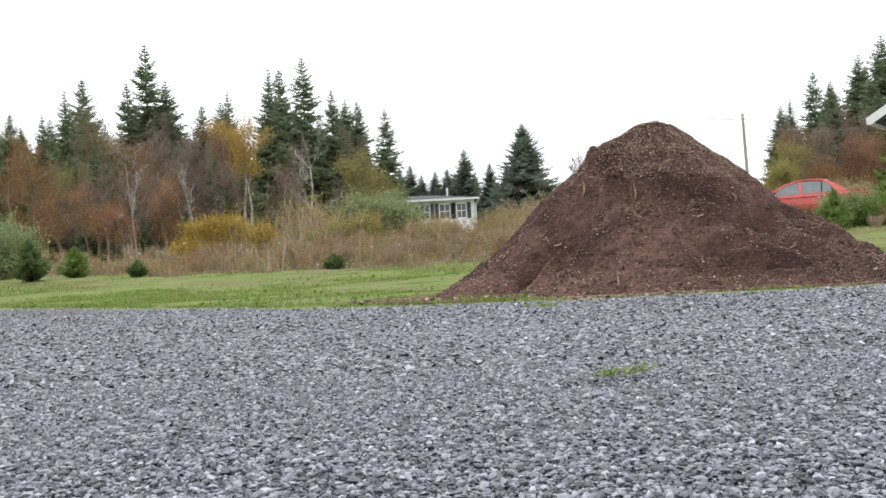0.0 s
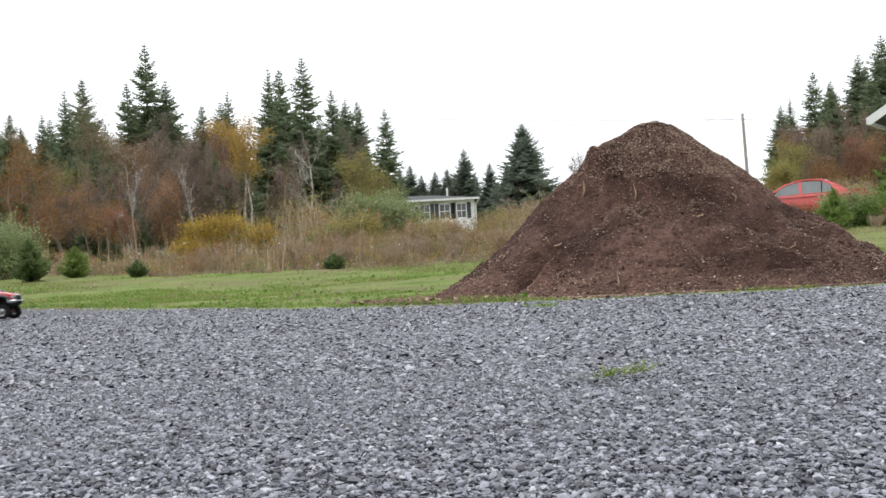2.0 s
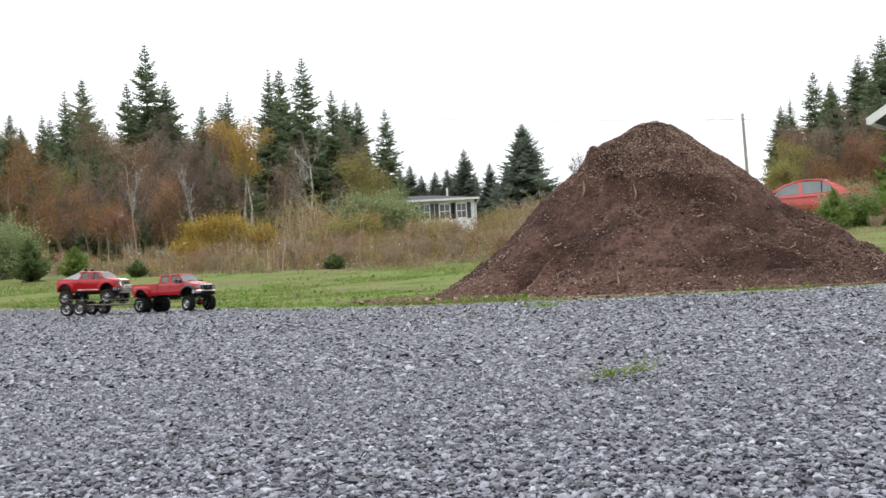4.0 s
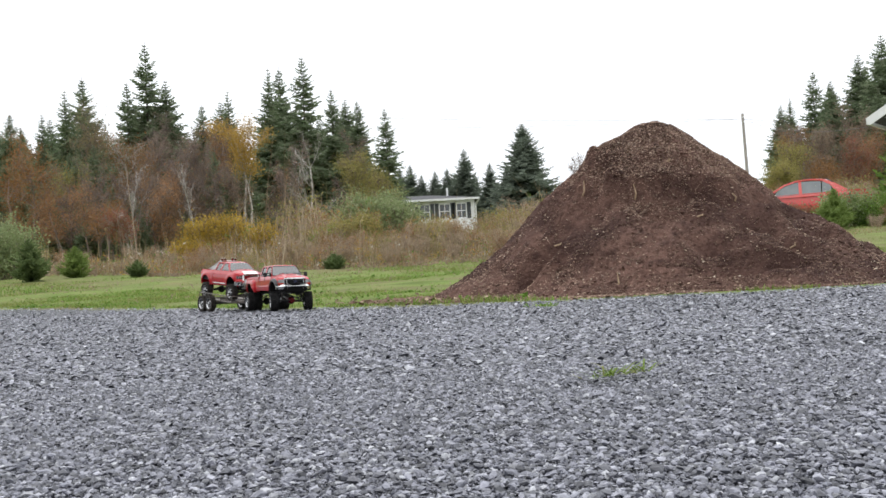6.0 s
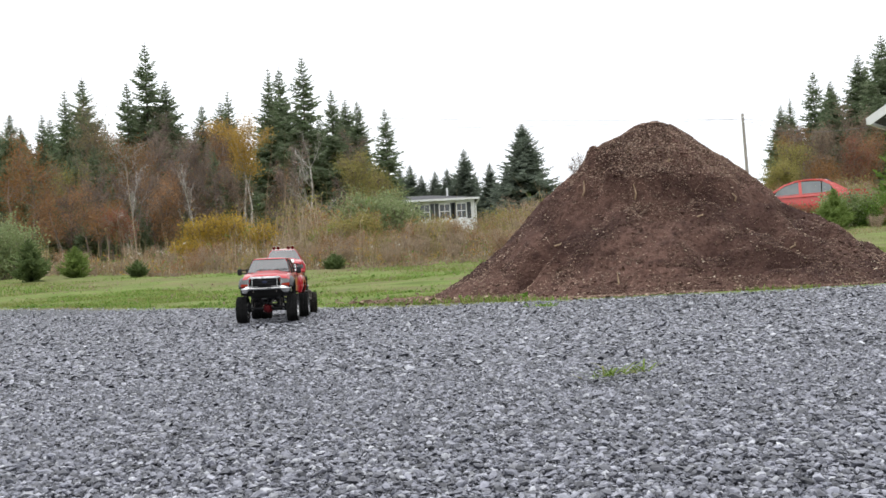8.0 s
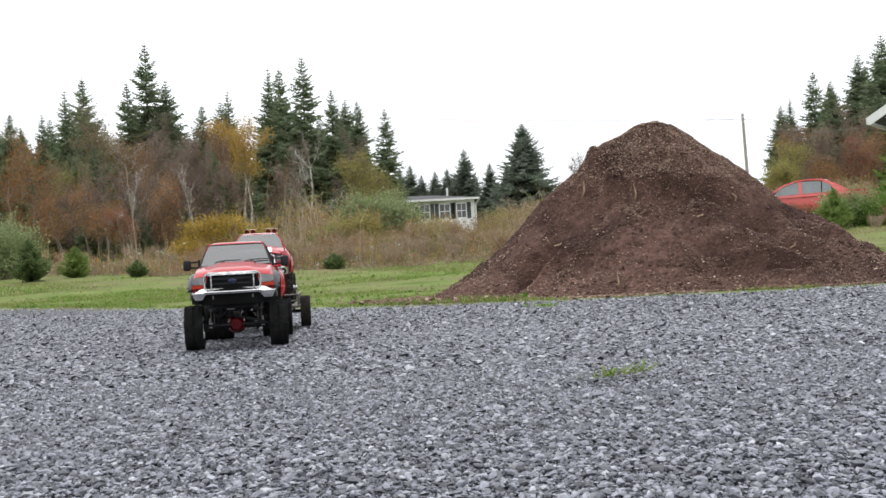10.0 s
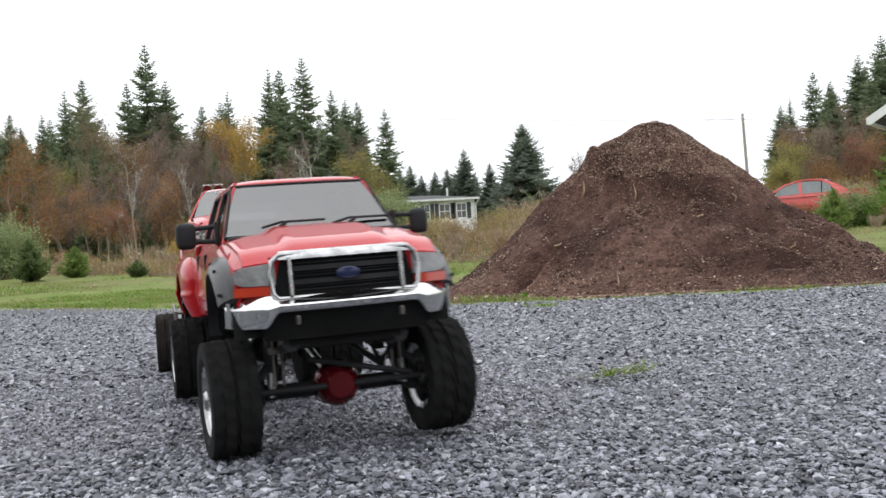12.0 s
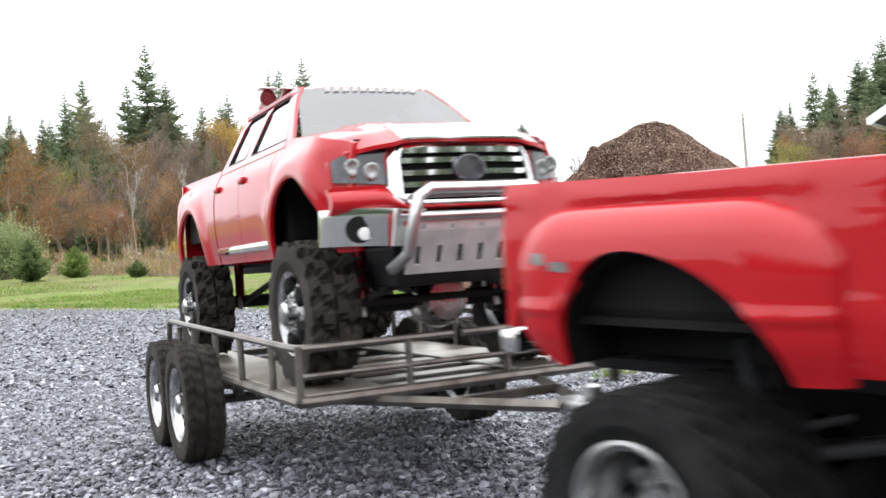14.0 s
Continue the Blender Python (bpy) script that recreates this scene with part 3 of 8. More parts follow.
# ------------------------------------------------------------------ trees
def spruce_meshes(seed, h, spread, needles, sparse=0.0, bare=0.0):
    """Trunk and crown of a spruce h metres high: whorls of drooping branches with side twigs; bare: share of dead lower branches."""
    rng = np.random.default_rng(seed)
    bm = bmesh.new()
    bend = rng.normal(0, .008, 2)
    tube(bm, [(bend[0] * i * h / 6, bend[1] * i * h / 6, h * i / 6) for i in range(7)], [max(.010, .011 * h * (1 - i / 6.2)) for i in range(7)], 6)
    quads = []
    z = h * .06
    while z < h * .985:
        t = z / h
        reach = spread * ((1 - t) ** .92) * (1.25 if t > .2 else 1.0 + t) + .035
        nb = int(rng.integers(5, 9)) if t < .9 else 5
        off = rng.uniform(0, 6.28)
        for k in range(nb):
            if rng.uniform() < sparse + (.1 if t < .85 else 0):
                continue
            a = off + k * 6.283 / nb + rng.normal(0, .3)
            L = reach * rng.uniform(.55, 1.2)
            droop = -.34 * (1 - t) - .02 + rng.normal(0, .09) + .32 * smoothstep(.6, .95, t)
            d, s = np.array([math.cos(a), math.sin(a), 0]), np.array([-math.sin(a), math.cos(a), 0])
            base = np.array([bend[0] * z, bend[1] * z, z])

            def axis(u):
                return base + d * L * u + np.array([0, 0, droop * L * u + .26 * L * u * u])
            if t < bare and rng.uniform() < 1.15 - .5 * t / max(bare, .01):
                e = axis(.75)
                tube(bm, [base, (base + e) / 2 + rng.normal(0, .03, 3), e], [.012, .009, .005], 3)
                continue
            n = max(3, int(4 + 6 * L / 1.4))
            u = (np.arange(n) + .35) / n
            P = np.stack([axis(v) for v in u])
            for sg in (-1, 1, 0, 2):
                m = len(P)
                l = (L * (.42 if abs(sg) == 1 else .26) * (1.12 - u) + .03 + .05 * min(1, L)) * rng.uniform(.6, 1.35, m)
                if sg == 2:
                    dr = d * .35 + np.array([0, 0, -1.0])
                    l = l * .75
                else:
                    dr = d * .72 + s * sg * .75 + np.array([0, 0, -.16])
                D = dr / np.linalg.norm(dr) + rng.normal(0, .16, (m, 3))
                ph = rng.uniform(0, 3.14, m)[:, None]
                hz = np.cross(D, [0, 0, 1.0])
                hz /= np.linalg.norm(hz, axis=1)[:, None] + 1e-6
                vt = np.cross(D, hz)
                W = (hz * np.cos(ph) + vt * np.sin(ph)) * (.012 + .075 * l + .012 * min(1, L))[:, None]
                mid = P + D * (l * .45)[:, None]
                quads.append(np.stack([P - D * (l * .1)[:, None], mid + W, P + D * l[:, None], mid - W], 1))
        z += (h * rng.uniform(.009, .016) * (1.1 - .35 * t) + .025) * (1 + .22 * smoothstep(.6, .9, t))
    V = np.concatenate(quads)
    return bm, V.reshape(-1, 3), np.arange(len(V) * 4).reshape(-1, 4)


def make_spruce(seed, h, spread, needles, label, sparse=0.0, bare=0.0):
    t = tagged(new("spruce_tree"), label, "spruce", group="spruces at the edge of the woods")
    bm, v, f = spruce_meshes(seed, h, spread, needles, sparse, bare)
    part("trunk", bm, M["bark"], t)
    arrays_object("crown", v, f, needles, t)
    return t


def grow(rng, h, spread, levels=3, lean=0.0, stems=1, low=.3):
    """Limbs of a broadleaf tree: segments with radii, and the ends of the twigs."""
    segs, tips = [], []

    def limb(p, d, L, r, lev):
        n = 4 if lev == 0 else 3
        for i in range(n):
            d2 = (d + Vector(rng.normal(0, .1 if lev == 0 else .2, 3)) + Vector((0, 0, .05 if lev else .02))).normalized()
            q = p + d2 * (L / n)
            r2 = r * (1 - .62 / n * 1.0)
            segs.append((p.copy(), q.copy(), r, r2))
            if lev < levels and (lev > 0 or (i + 1) / n > low):
                for _ in range(int(rng.integers(2, 4)) if lev == 0 else 2):
                    a = rng.uniform(0, 6.283)
                    out = Vector((math.cos(a), math.sin(a), 0))
                    nd = (d2 * rng.uniform(.5, .9) + out * spread * rng.uniform(.5, 1.0)).normalized()
                    limb(q.copy(), nd, L * rng.uniform(.28, .42), r2 * .45, lev + 1)
            p, d, r = q, d2, r2
        tips.append(p.copy())
        if lev >= levels - 1:
            tips.append((p + segs[-1][0]) / 2)
    for s in range(stems):
        a = rng.uniform(0, 6.283)
        d = Vector((math.cos(a) * lean, math.sin(a) * lean, 1)).normalized()
        limb(Vector((math.cos(a), math.sin(a), 0)) * (.12 * (stems > 1)), d, h * rng.uniform(.62, .76), h * .0085 + .01, 0)
    return segs, tips


def seg_mesh(segs, sides=4, thin=.004):
    n = len(segs)
    V, F = np.zeros((n, 2 * sides, 3)), []
    for i, (p, q, r0, r1) in enumerate(segs):
        d = (q - p).normalized()
        ref = Vector((1, 0, 0)) if abs(d.x) < .8 else Vector((0, 1, 0))
        u = d.cross(ref).normalized()
        w = d.cross(u)
        for k in range(sides):
            o = u * math.cos(6.2832 * k / sides) + w * math.sin(6.2832 * k / sides)
            V[i, k], V[i, sides + k] = p + o * max(r0, thin), q + o * max(r1, thin)
    b = (np.arange(n) * 2 * sides)[:, None]
    F = np.concatenate([b + [k, (k + 1) % sides, sides + (k + 1) % sides, sides + k] for k in range(sides)], 0)
    return V.reshape(-1, 3), F


def leaf_cloud(rng, tips, per, sigma, size):
    tips = np.array([t[:] for t in tips])
    c = np.repeat(tips, rng.poisson(per * rng.lognormal(-.35, .85, len(tips))), 0)
    c = c + rng.normal(0, sigma, c.shape)
    n = len(c)
    u = rng.normal(0, 1, (n, 3))
    u /= np.linalg.norm(u, axis=1)[:, None]
    w = np.cross(u, rng.normal(0, 1, (n, 3)))
    w /= np.linalg.norm(w, axis=1)[:, None]
    s = (size * rng.lognormal(0, .3, n))[:, None]
    P = np.stack([c - u * s, c + w * s * .55, c + u * s, c - w * s * .55], 1)
    return P.reshape(-1, 3), (np.arange(n) * 4)[:, None] + np.arange(4)


def twig_haze(rng, tips, per, length, width):
    """Slender twigs sprouting round the ends of the limbs: one narrow quad each."""
    c = np.repeat(np.array([t[:] for t in tips]), per, 0)
    n = len(c)
    c = c + rng.normal(0, length * .22, c.shape)
    d = rng.normal(0, .6, (n, 3)) + [0, 0, .75]
    d /= np.linalg.norm(d, axis=1)[:, None]
    w = np.cross(d, rng.normal(0, 1, (n, 3)))
    w /= np.linalg.norm(w, axis=1)[:, None]
    l = (length * rng.lognormal(0, .35, n))[:, None]
    P = np.stack([c - d * l * .5 - w * width, c - d * l * .5 + w * width, c + d * l * .5 + w * width * .3, c + d * l * .5 - w * width * .3], 1)
    return P.reshape(-1, 3), (np.arange(n) * 4)[:, None] + np.arange(4)


def make_broadleaf(name, seed, h, spread, leaves, label, category, per=8, sigma=.2, size=.06, bark=None, levels=3, stems=1, lean=.06, low=.3, group="", thin=.006, haze=0):
    rng = np.random.default_rng(seed)
    t = tagged(new(name), label, category, group=group)
    segs, tips = grow(rng, h, spread, levels, lean, stems, low)
    v, f = seg_mesh(segs, 4 if stems == 1 else 3, thin)
    if haze:
        hv, hf = twig_haze(rng, tips, haze, .09 * h ** .8 + .05, .0055 if h > 2.5 else .004)
        hv[:, 2] = np.maximum(hv[:, 2], .02)
        v, f = np.concatenate([v, hv]), np.concatenate([f, hf + len(v)])
    wood = arrays_object("trunk" if stems == 1 else "stem_clump", v, f, bark or M["twig"], t)
    if stems > 1:
        tagged(wood, "many thin upright stems", kind="stuff")
    if per:
        v, f = leaf_cloud(rng, tips, per, sigma, size)
        v[:, 2] = np.maximum(v[:, 2], .03)
        arrays_object("crown", v, f, leaves, t)
    return t


def stand(ob, x, y, scale=1.0, turn=0.0, sink=.05):
    ob.matrix_world = Matrix.Translation((x, y, float(gz(x, y)) - sink)) @ Matrix.Rotation(turn, 4, "Z") @ Matrix.Diagonal((scale, scale, scale, 1))
    return ob


def copy_at(ob, x, y, scale, turn, sink=.05):
    c = copy_thing(ob, Matrix())
    c.matrix_basis = Matrix.Translation((x, y, float(gz(x, y)) - sink)) @ Matrix.Rotation(turn, 4, "Z") @ Matrix.Diagonal((scale, scale, scale, 1))
    return c


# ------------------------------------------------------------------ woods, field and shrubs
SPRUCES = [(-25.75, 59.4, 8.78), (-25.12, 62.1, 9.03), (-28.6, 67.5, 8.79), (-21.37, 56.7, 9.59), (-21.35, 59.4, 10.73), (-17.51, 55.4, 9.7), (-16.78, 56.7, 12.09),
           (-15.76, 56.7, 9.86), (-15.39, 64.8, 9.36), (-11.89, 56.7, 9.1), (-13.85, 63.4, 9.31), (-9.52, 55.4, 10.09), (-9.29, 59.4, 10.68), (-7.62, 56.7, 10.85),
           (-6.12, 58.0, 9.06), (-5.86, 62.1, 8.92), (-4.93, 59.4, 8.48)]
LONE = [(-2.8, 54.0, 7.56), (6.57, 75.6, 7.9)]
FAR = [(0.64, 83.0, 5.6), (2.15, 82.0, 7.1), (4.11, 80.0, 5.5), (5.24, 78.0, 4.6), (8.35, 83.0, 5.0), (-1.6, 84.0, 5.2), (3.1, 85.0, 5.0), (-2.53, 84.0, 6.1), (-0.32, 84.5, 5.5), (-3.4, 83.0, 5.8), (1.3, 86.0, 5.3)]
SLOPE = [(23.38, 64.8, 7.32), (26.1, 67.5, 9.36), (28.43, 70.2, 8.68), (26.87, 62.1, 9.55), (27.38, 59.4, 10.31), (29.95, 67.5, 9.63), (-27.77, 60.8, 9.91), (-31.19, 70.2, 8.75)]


def build_woods():
    rng = np.random.default_rng(31)
    H = 10.0
    kinds = [make_spruce(101 + i, H, sp, M["spruce"], lab, sparse, bare) for i, (sp, lab, sparse, bare) in enumerate((
        (2.4, "tall dark green spruce with drooping branches", .05, .25), (1.9, "slender dark green spruce with a bare pointed top", .15, .2),
        (2.7, "broad dense dark green spruce", .0, .15), (2.2, "tall dark green spruce with gaps between its branches", .22, .2)))]
    far = make_spruce(120, H, 3.3, M["spruce_far"], "distant spruce behind the white house, coloured grey-green for haze", .05)
    broad = make_spruce(121, H, 4.0, M["spruce_far"], "broad spruce beyond the field, haze put into its grey-green", .0)
    used = set()

    def put(proto, x, y, h):
        sc = h / H
        if proto.name in used:
            return copy_at(proto, x, y, sc, float(rng.uniform(0, 6.28)))
        used.add(proto.name)
        return stand(proto, x, y, sc, float(rng.uniform(0, 6.28)))

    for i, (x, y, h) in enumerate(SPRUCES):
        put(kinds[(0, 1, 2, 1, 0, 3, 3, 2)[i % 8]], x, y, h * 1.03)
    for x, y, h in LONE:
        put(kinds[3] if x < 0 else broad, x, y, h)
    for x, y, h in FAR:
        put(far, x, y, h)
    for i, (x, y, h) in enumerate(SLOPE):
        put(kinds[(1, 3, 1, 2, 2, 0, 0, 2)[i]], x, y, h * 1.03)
    # the darker rows behind
    for i in range(42):
        x = -37 + 30.5 * (i / 41) + rng.normal(0, .5)
        y = 66 + rng.uniform(0, 10)
        put(kinds[i % 4], float(x), float(y), float(rng.uniform(7.4, 9.6)))
    # young growth under them, added to close holes and darken the woods' base
    for i in range(40):
        y = float(rng.uniform(57, 66))
        put(kinds[2], y * float(rng.uniform(-.46, -.1)), y, float(rng.uniform(2.0, 4.2)))
    # low dark spruces close behind first trunks, added to stand in for shaded gaps
    for i in range(34):
        y = float(rng.uniform(45, 52))
        put(kinds[2], y * float(rng.uniform(-.5, -.235)), y, float(rng.uniform(2.0, 3.6)))
    for i in range(26):
        y = float(rng.uniform(49, 57))
        put(kinds[(0, 1, 3)[i % 3]], y * float(rng.uniform(-.46, -.17)), y, float(rng.uniform(3.5, 6.5)))
    for i, (x, y, h) in enumerate(((24.6, 61, 7.6), (25.6, 63.5, 8.4), (27.6, 64, 8.8), (26.3, 58, 7.2), (28.4, 58, 8.6), (23.9, 68, 7.4), (29.0, 62, 9.2))):
        put(kinds[(0, 2, 1, 2)[i % 4]], x, y, h)
    for i in range(12):
        put(kinds[i % 4], float(28 + i * 1.2 + rng.normal(0, .5)), float(rng.uniform(72, 80)), float(rng.uniform(6, 8)))

    trees = (
        ("orange_tree", 200, -19.98, 46.0, 6.0, 0.7, "leaf_orange", "broad tree with dense orange-brown autumn leaves", 9, 0.24, 0.035, 0.2, 0, "twig"),
        ("orange_tree", 251, -18.40, 44.0, 4.7, 0.6, "leaf_orange", "smaller tree with orange-brown autumn leaves", 6, 0.22, 0.035, 0.2, 1, "twig"),
        ("alder_tree", 206, -19.67, 50.0, 5.1, 0.5, "leaf_olive", "alder with fading olive brown leaves", 9, 0.3, 0.035, 0.3, 1, "twig"),
        ("alder_tree", 252, -19.64, 54.0, 8.1, 0.42, "leaf_fade", "tall alder with fading brown-green leaves", 9, 0.26, 0.035, 0.35, 1, "twig"),
        ("rowan_tree", 209, -16.17, 42.0, 3.0, 0.6, "leaf_rust", "rowan with rusty orange leaves", 4, 0.18, 0.032, 0.4, 0, "twig"),
        ("rowan_tree", 201, -15.11, 42.0, 3.3, 0.6, "leaf_rust", "small rowan with rusty autumn leaves", 3, 0.18, 0.032, 0.4, 0, "twig"),
        ("rowan_tree", 210, -14.04, 41.0, 2.7, 0.6, "leaf_orange", "small rowan with orange leaves", 3, 0.17, 0.032, 0.4, 0, "twig"),
        ("birch_tree", 202, -15.29, 48.0, 6.1, 0.4, "leaf_gold_brown", "tall thin birch with sparse orange-brown leaves", 6, 0.26, 0.035, 0.4, 1, "birch"),
        ("birch_tree", 253, -15.25, 50.0, 5.8, 0.4, "leaf_gold_brown", "tall thin birch with orange-brown leaves at its top", 5, 0.26, 0.035, 0.4, 1, "twig"),
        ("rowan_tree", 254, -12.58, 40.0, 2.3, 0.55, "leaf_red", "small rowan with sparse reddish leaves", 5, 0.2, 0.032, 0.25, 1, "birch"),
        ("alder_tree", 207, -15.06, 52.0, 6.4, 0.4, "leaf_brown", "tall brown alder losing its leaves", 5, 0.28, 0.032, 0.3, 1, "twig"),
        ("alder_tree", 208, -14.74, 54.0, 7.2, 0.4, "leaf_brown", "tall alder with withered leaves", 4, 0.28, 0.032, 0.3, 2, "twig"),
        ("alder_tree", 255, -13.16, 50.0, 6.0, 0.42, "leaf_brown", "brown alder nearly bare of leaves", 3, 0.28, 0.032, 0.3, 2, "twig"),
        ("aspen_tree", 203, -12.60, 52.0, 7.5, 0.36, "leaf_gold_brown", "tall aspen with orange-brown leaves", 6, 0.24, 0.035, 0.4, 1, "twig"),
        ("aspen_tree", 256, -11.86, 52.0, 6.6, 0.36, "leaf_gold_brown", "aspen with orange-brown leaves", 4, 0.22, 0.035, 0.35, 1, "twig"),
        ("alder_tree", 211, -11.85, 47.0, 4.1, 0.5, "leaf_rust", "rusty alder losing its leaves", 7, 0.25, 0.035, 0.2, 1, "twig"),
        ("alder_tree", 257, -12.36, 44.0, 3.1, 0.5, "leaf_rust", "thin rusty alder losing its leaves", 5, 0.25, 0.035, 0.2, 1, "twig"),
        ("birch_tree", 204, -8.76, 44.0, 5.7, 0.24, "leaf_gold", "slender birch with golden orange leaves", 14, 0.2, 0.035, 0.58, 0, "birch"),
        ("birch_tree", 223, -8.86, 44.6, 6.1, 0.2, "leaf_gold", "thin birch with golden leaves at its top", 6, 0.17, 0.035, 0.6, 0, "birch"),
        ("alder_tree", 258, -10.90, 50.0, 3.6, 0.45, "leaf_brown", "brown alder losing its leaves", 5, 0.25, 0.035, 0.2, 1, "twig"),
        ("poplar_tree", 205, -4.62, 50.0, 4.8, 0.55, "leaf_olive", "poplar with olive yellow leaves", 20, 0.26, 0.032, 0.25, 2, "twig"),
        ("poplar_tree", 260, -3.71, 51.0, 4.2, 0.55, "leaf_olive", "smaller poplar with olive yellow leaves", 14, 0.26, 0.032, 0.25, 2, "twig"),
        ("maple_tree", 214, 21.3, 56.7, 4.6, 0.8, "leaf_brown", "bushy maple with withered brown leaves", 8, 0.26, 0.034, 0.2, 1, "twig"),
        ("maple_tree", 215, 22.8, 54.0, 4.6, 0.7, "leaf_red", "maple with dark red autumn leaves", 9, 0.26, 0.034, 0.2, 1, "twig"),
        ("maple_tree", 216, 19.4, 55.0, 3.6, 0.8, "leaf_olive", "bushy maple with fading olive leaves", 11, 0.26, 0.034, 0.2, 1, "twig"),
        ("maple_tree", 217, 24.6, 57.0, 5.4, 0.7, "leaf_brown", "maple with withered brown leaves", 8, 0.26, 0.034, 0.2, 1, "twig"),
        ("maple_tree", 219, 20.6, 52.0, 3.2, 0.8, "leaf_gold_brown", "low bushy maple with golden brown leaves", 10, 0.26, 0.034, 0.2, 1, "twig"),
        ("maple_tree", 220, 24.0, 55.0, 4.8, 0.7, "leaf_rust", "bushy maple with fading rusty leaves", 9, 0.26, 0.034, 0.2, 1, "twig"),
        ("maple_tree", 221, 22.0, 60.0, 5.4, 0.7, "leaf_gold_brown", "tall maple with golden brown leaves", 9, 0.26, 0.034, 0.2, 1, "twig"),
        ("maple_tree", 222, 18.2, 53.0, 2.6, 0.8, "leaf_olive", "low bushy maple with fading leaves", 16, 0.33, 0.034, 0.2, 1, "twig"),
        ("bush_tree", 218, 12.4, 80.0, 5.4, 0.7, "leaf_rust", "bushy brown tree behind the mulch heap", 6, 0.3, 0.05, 0.25, 4, "twig"))
    for name, seed, x, y, h, spread, leaf, lab, per, sig, size, low, haze, bark in trees:
        stand(make_broadleaf(name, seed, h, spread, M[leaf], lab, "tree", per, sig, size, M[bark], 3, 1, .05, low, haze=haze), x, y)
    bare = (
        (230, -5.85, 45.0, 5.7, "birch", 0.5),
        (231, -13.99, 44.0, 4.1, "birch", 0.3),
        (232, -10.96, 44.0, 4.2, "birch", 0.3),
        (233, 21.50, 60.0, 5.9, "twig", 0.5),
        (235, -13.56, 48.0, 5.7, "twig", 0.35),
        (236, -15.32, 46.0, 4.3, "twig", 0.35),
        (238, -12.35, 46.0, 5.2, "twig", 0.3),
        (240, -13.55, 46.0, 4.5, "twig", 0.35),
        (241, -12.07, 47.0, 5.3, "twig", 0.3),
        (242, -15.75, 45.0, 3.5, "twig", 0.35),
        (243, -7.37, 50.0, 5.0, "twig", 0.3),
        (244, -7.67, 48.0, 4.0, "twig", 0.3),
        (246, -17.47, 46.0, 3.9, "twig", 0.35),
        (247, -5.79, 56.0, 5.9, "twig", 0.4),
        (248, -10.40, 46.0, 4.1, "twig", 0.25),
        (234, 10.61, 80.0, 5.4, "twig", 0.5),
        (249, 21.51, 58.0, 4.8, "twig", 0.5))
    for seed, x, y, h, bark, spread in bare:
        stand(make_broadleaf("bare_birch" if bark == "birch" else "bare_tree", seed, h, spread, M["leaf_rust"], "leafless birch with pale bark" if bark == "birch" else "leafless tree with grey-brown twigs", "tree",
                             1 if bark == "twig" else 0, .25, .03, M[bark], 3 if bark == "twig" else 2, 1, .04, .2, thin=.007, haze=2 if bark == "twig" else 1), x, y)


def build_saplings():
    rng = np.random.default_rng(35)
    kinds = [make_broadleaf("woodland_sapling", 250 + i, 5.0, sp, M[leaf], lab, "sapling", per, .22, .032, M[bark], 2, 1, .05, low, "saplings among the spruces", thin=.007, haze=2)
             for i, (sp, leaf, lab, per, bark, low) in enumerate((
                 (.35, "leaf_brown", "thin sapling with a few withered leaves", 2, "twig", .45), (.3, "leaf_rust", "thin sapling with sparse rusty leaves", 5, "twig", .5),
                 (.45, "leaf_gold_brown", "thin sapling with sparse golden brown leaves", 4, "twig", .45), (.3, "leaf_brown", "thin sapling of the woods, nearly bare", 1, "twig", .5)))]
    for i in range(34):
        y = float(rng.uniform(42, 57))
        x = y * float(rng.uniform(-.47, -.2))
        sc, turn, k = float(rng.uniform(.4, 1.0)), float(rng.uniform(0, 6.28)), i % 4
        if i < 4:
            stand(kinds[k], x, y, sc, turn)
        else:
            copy_at(kinds[k], x, y, sc, turn)


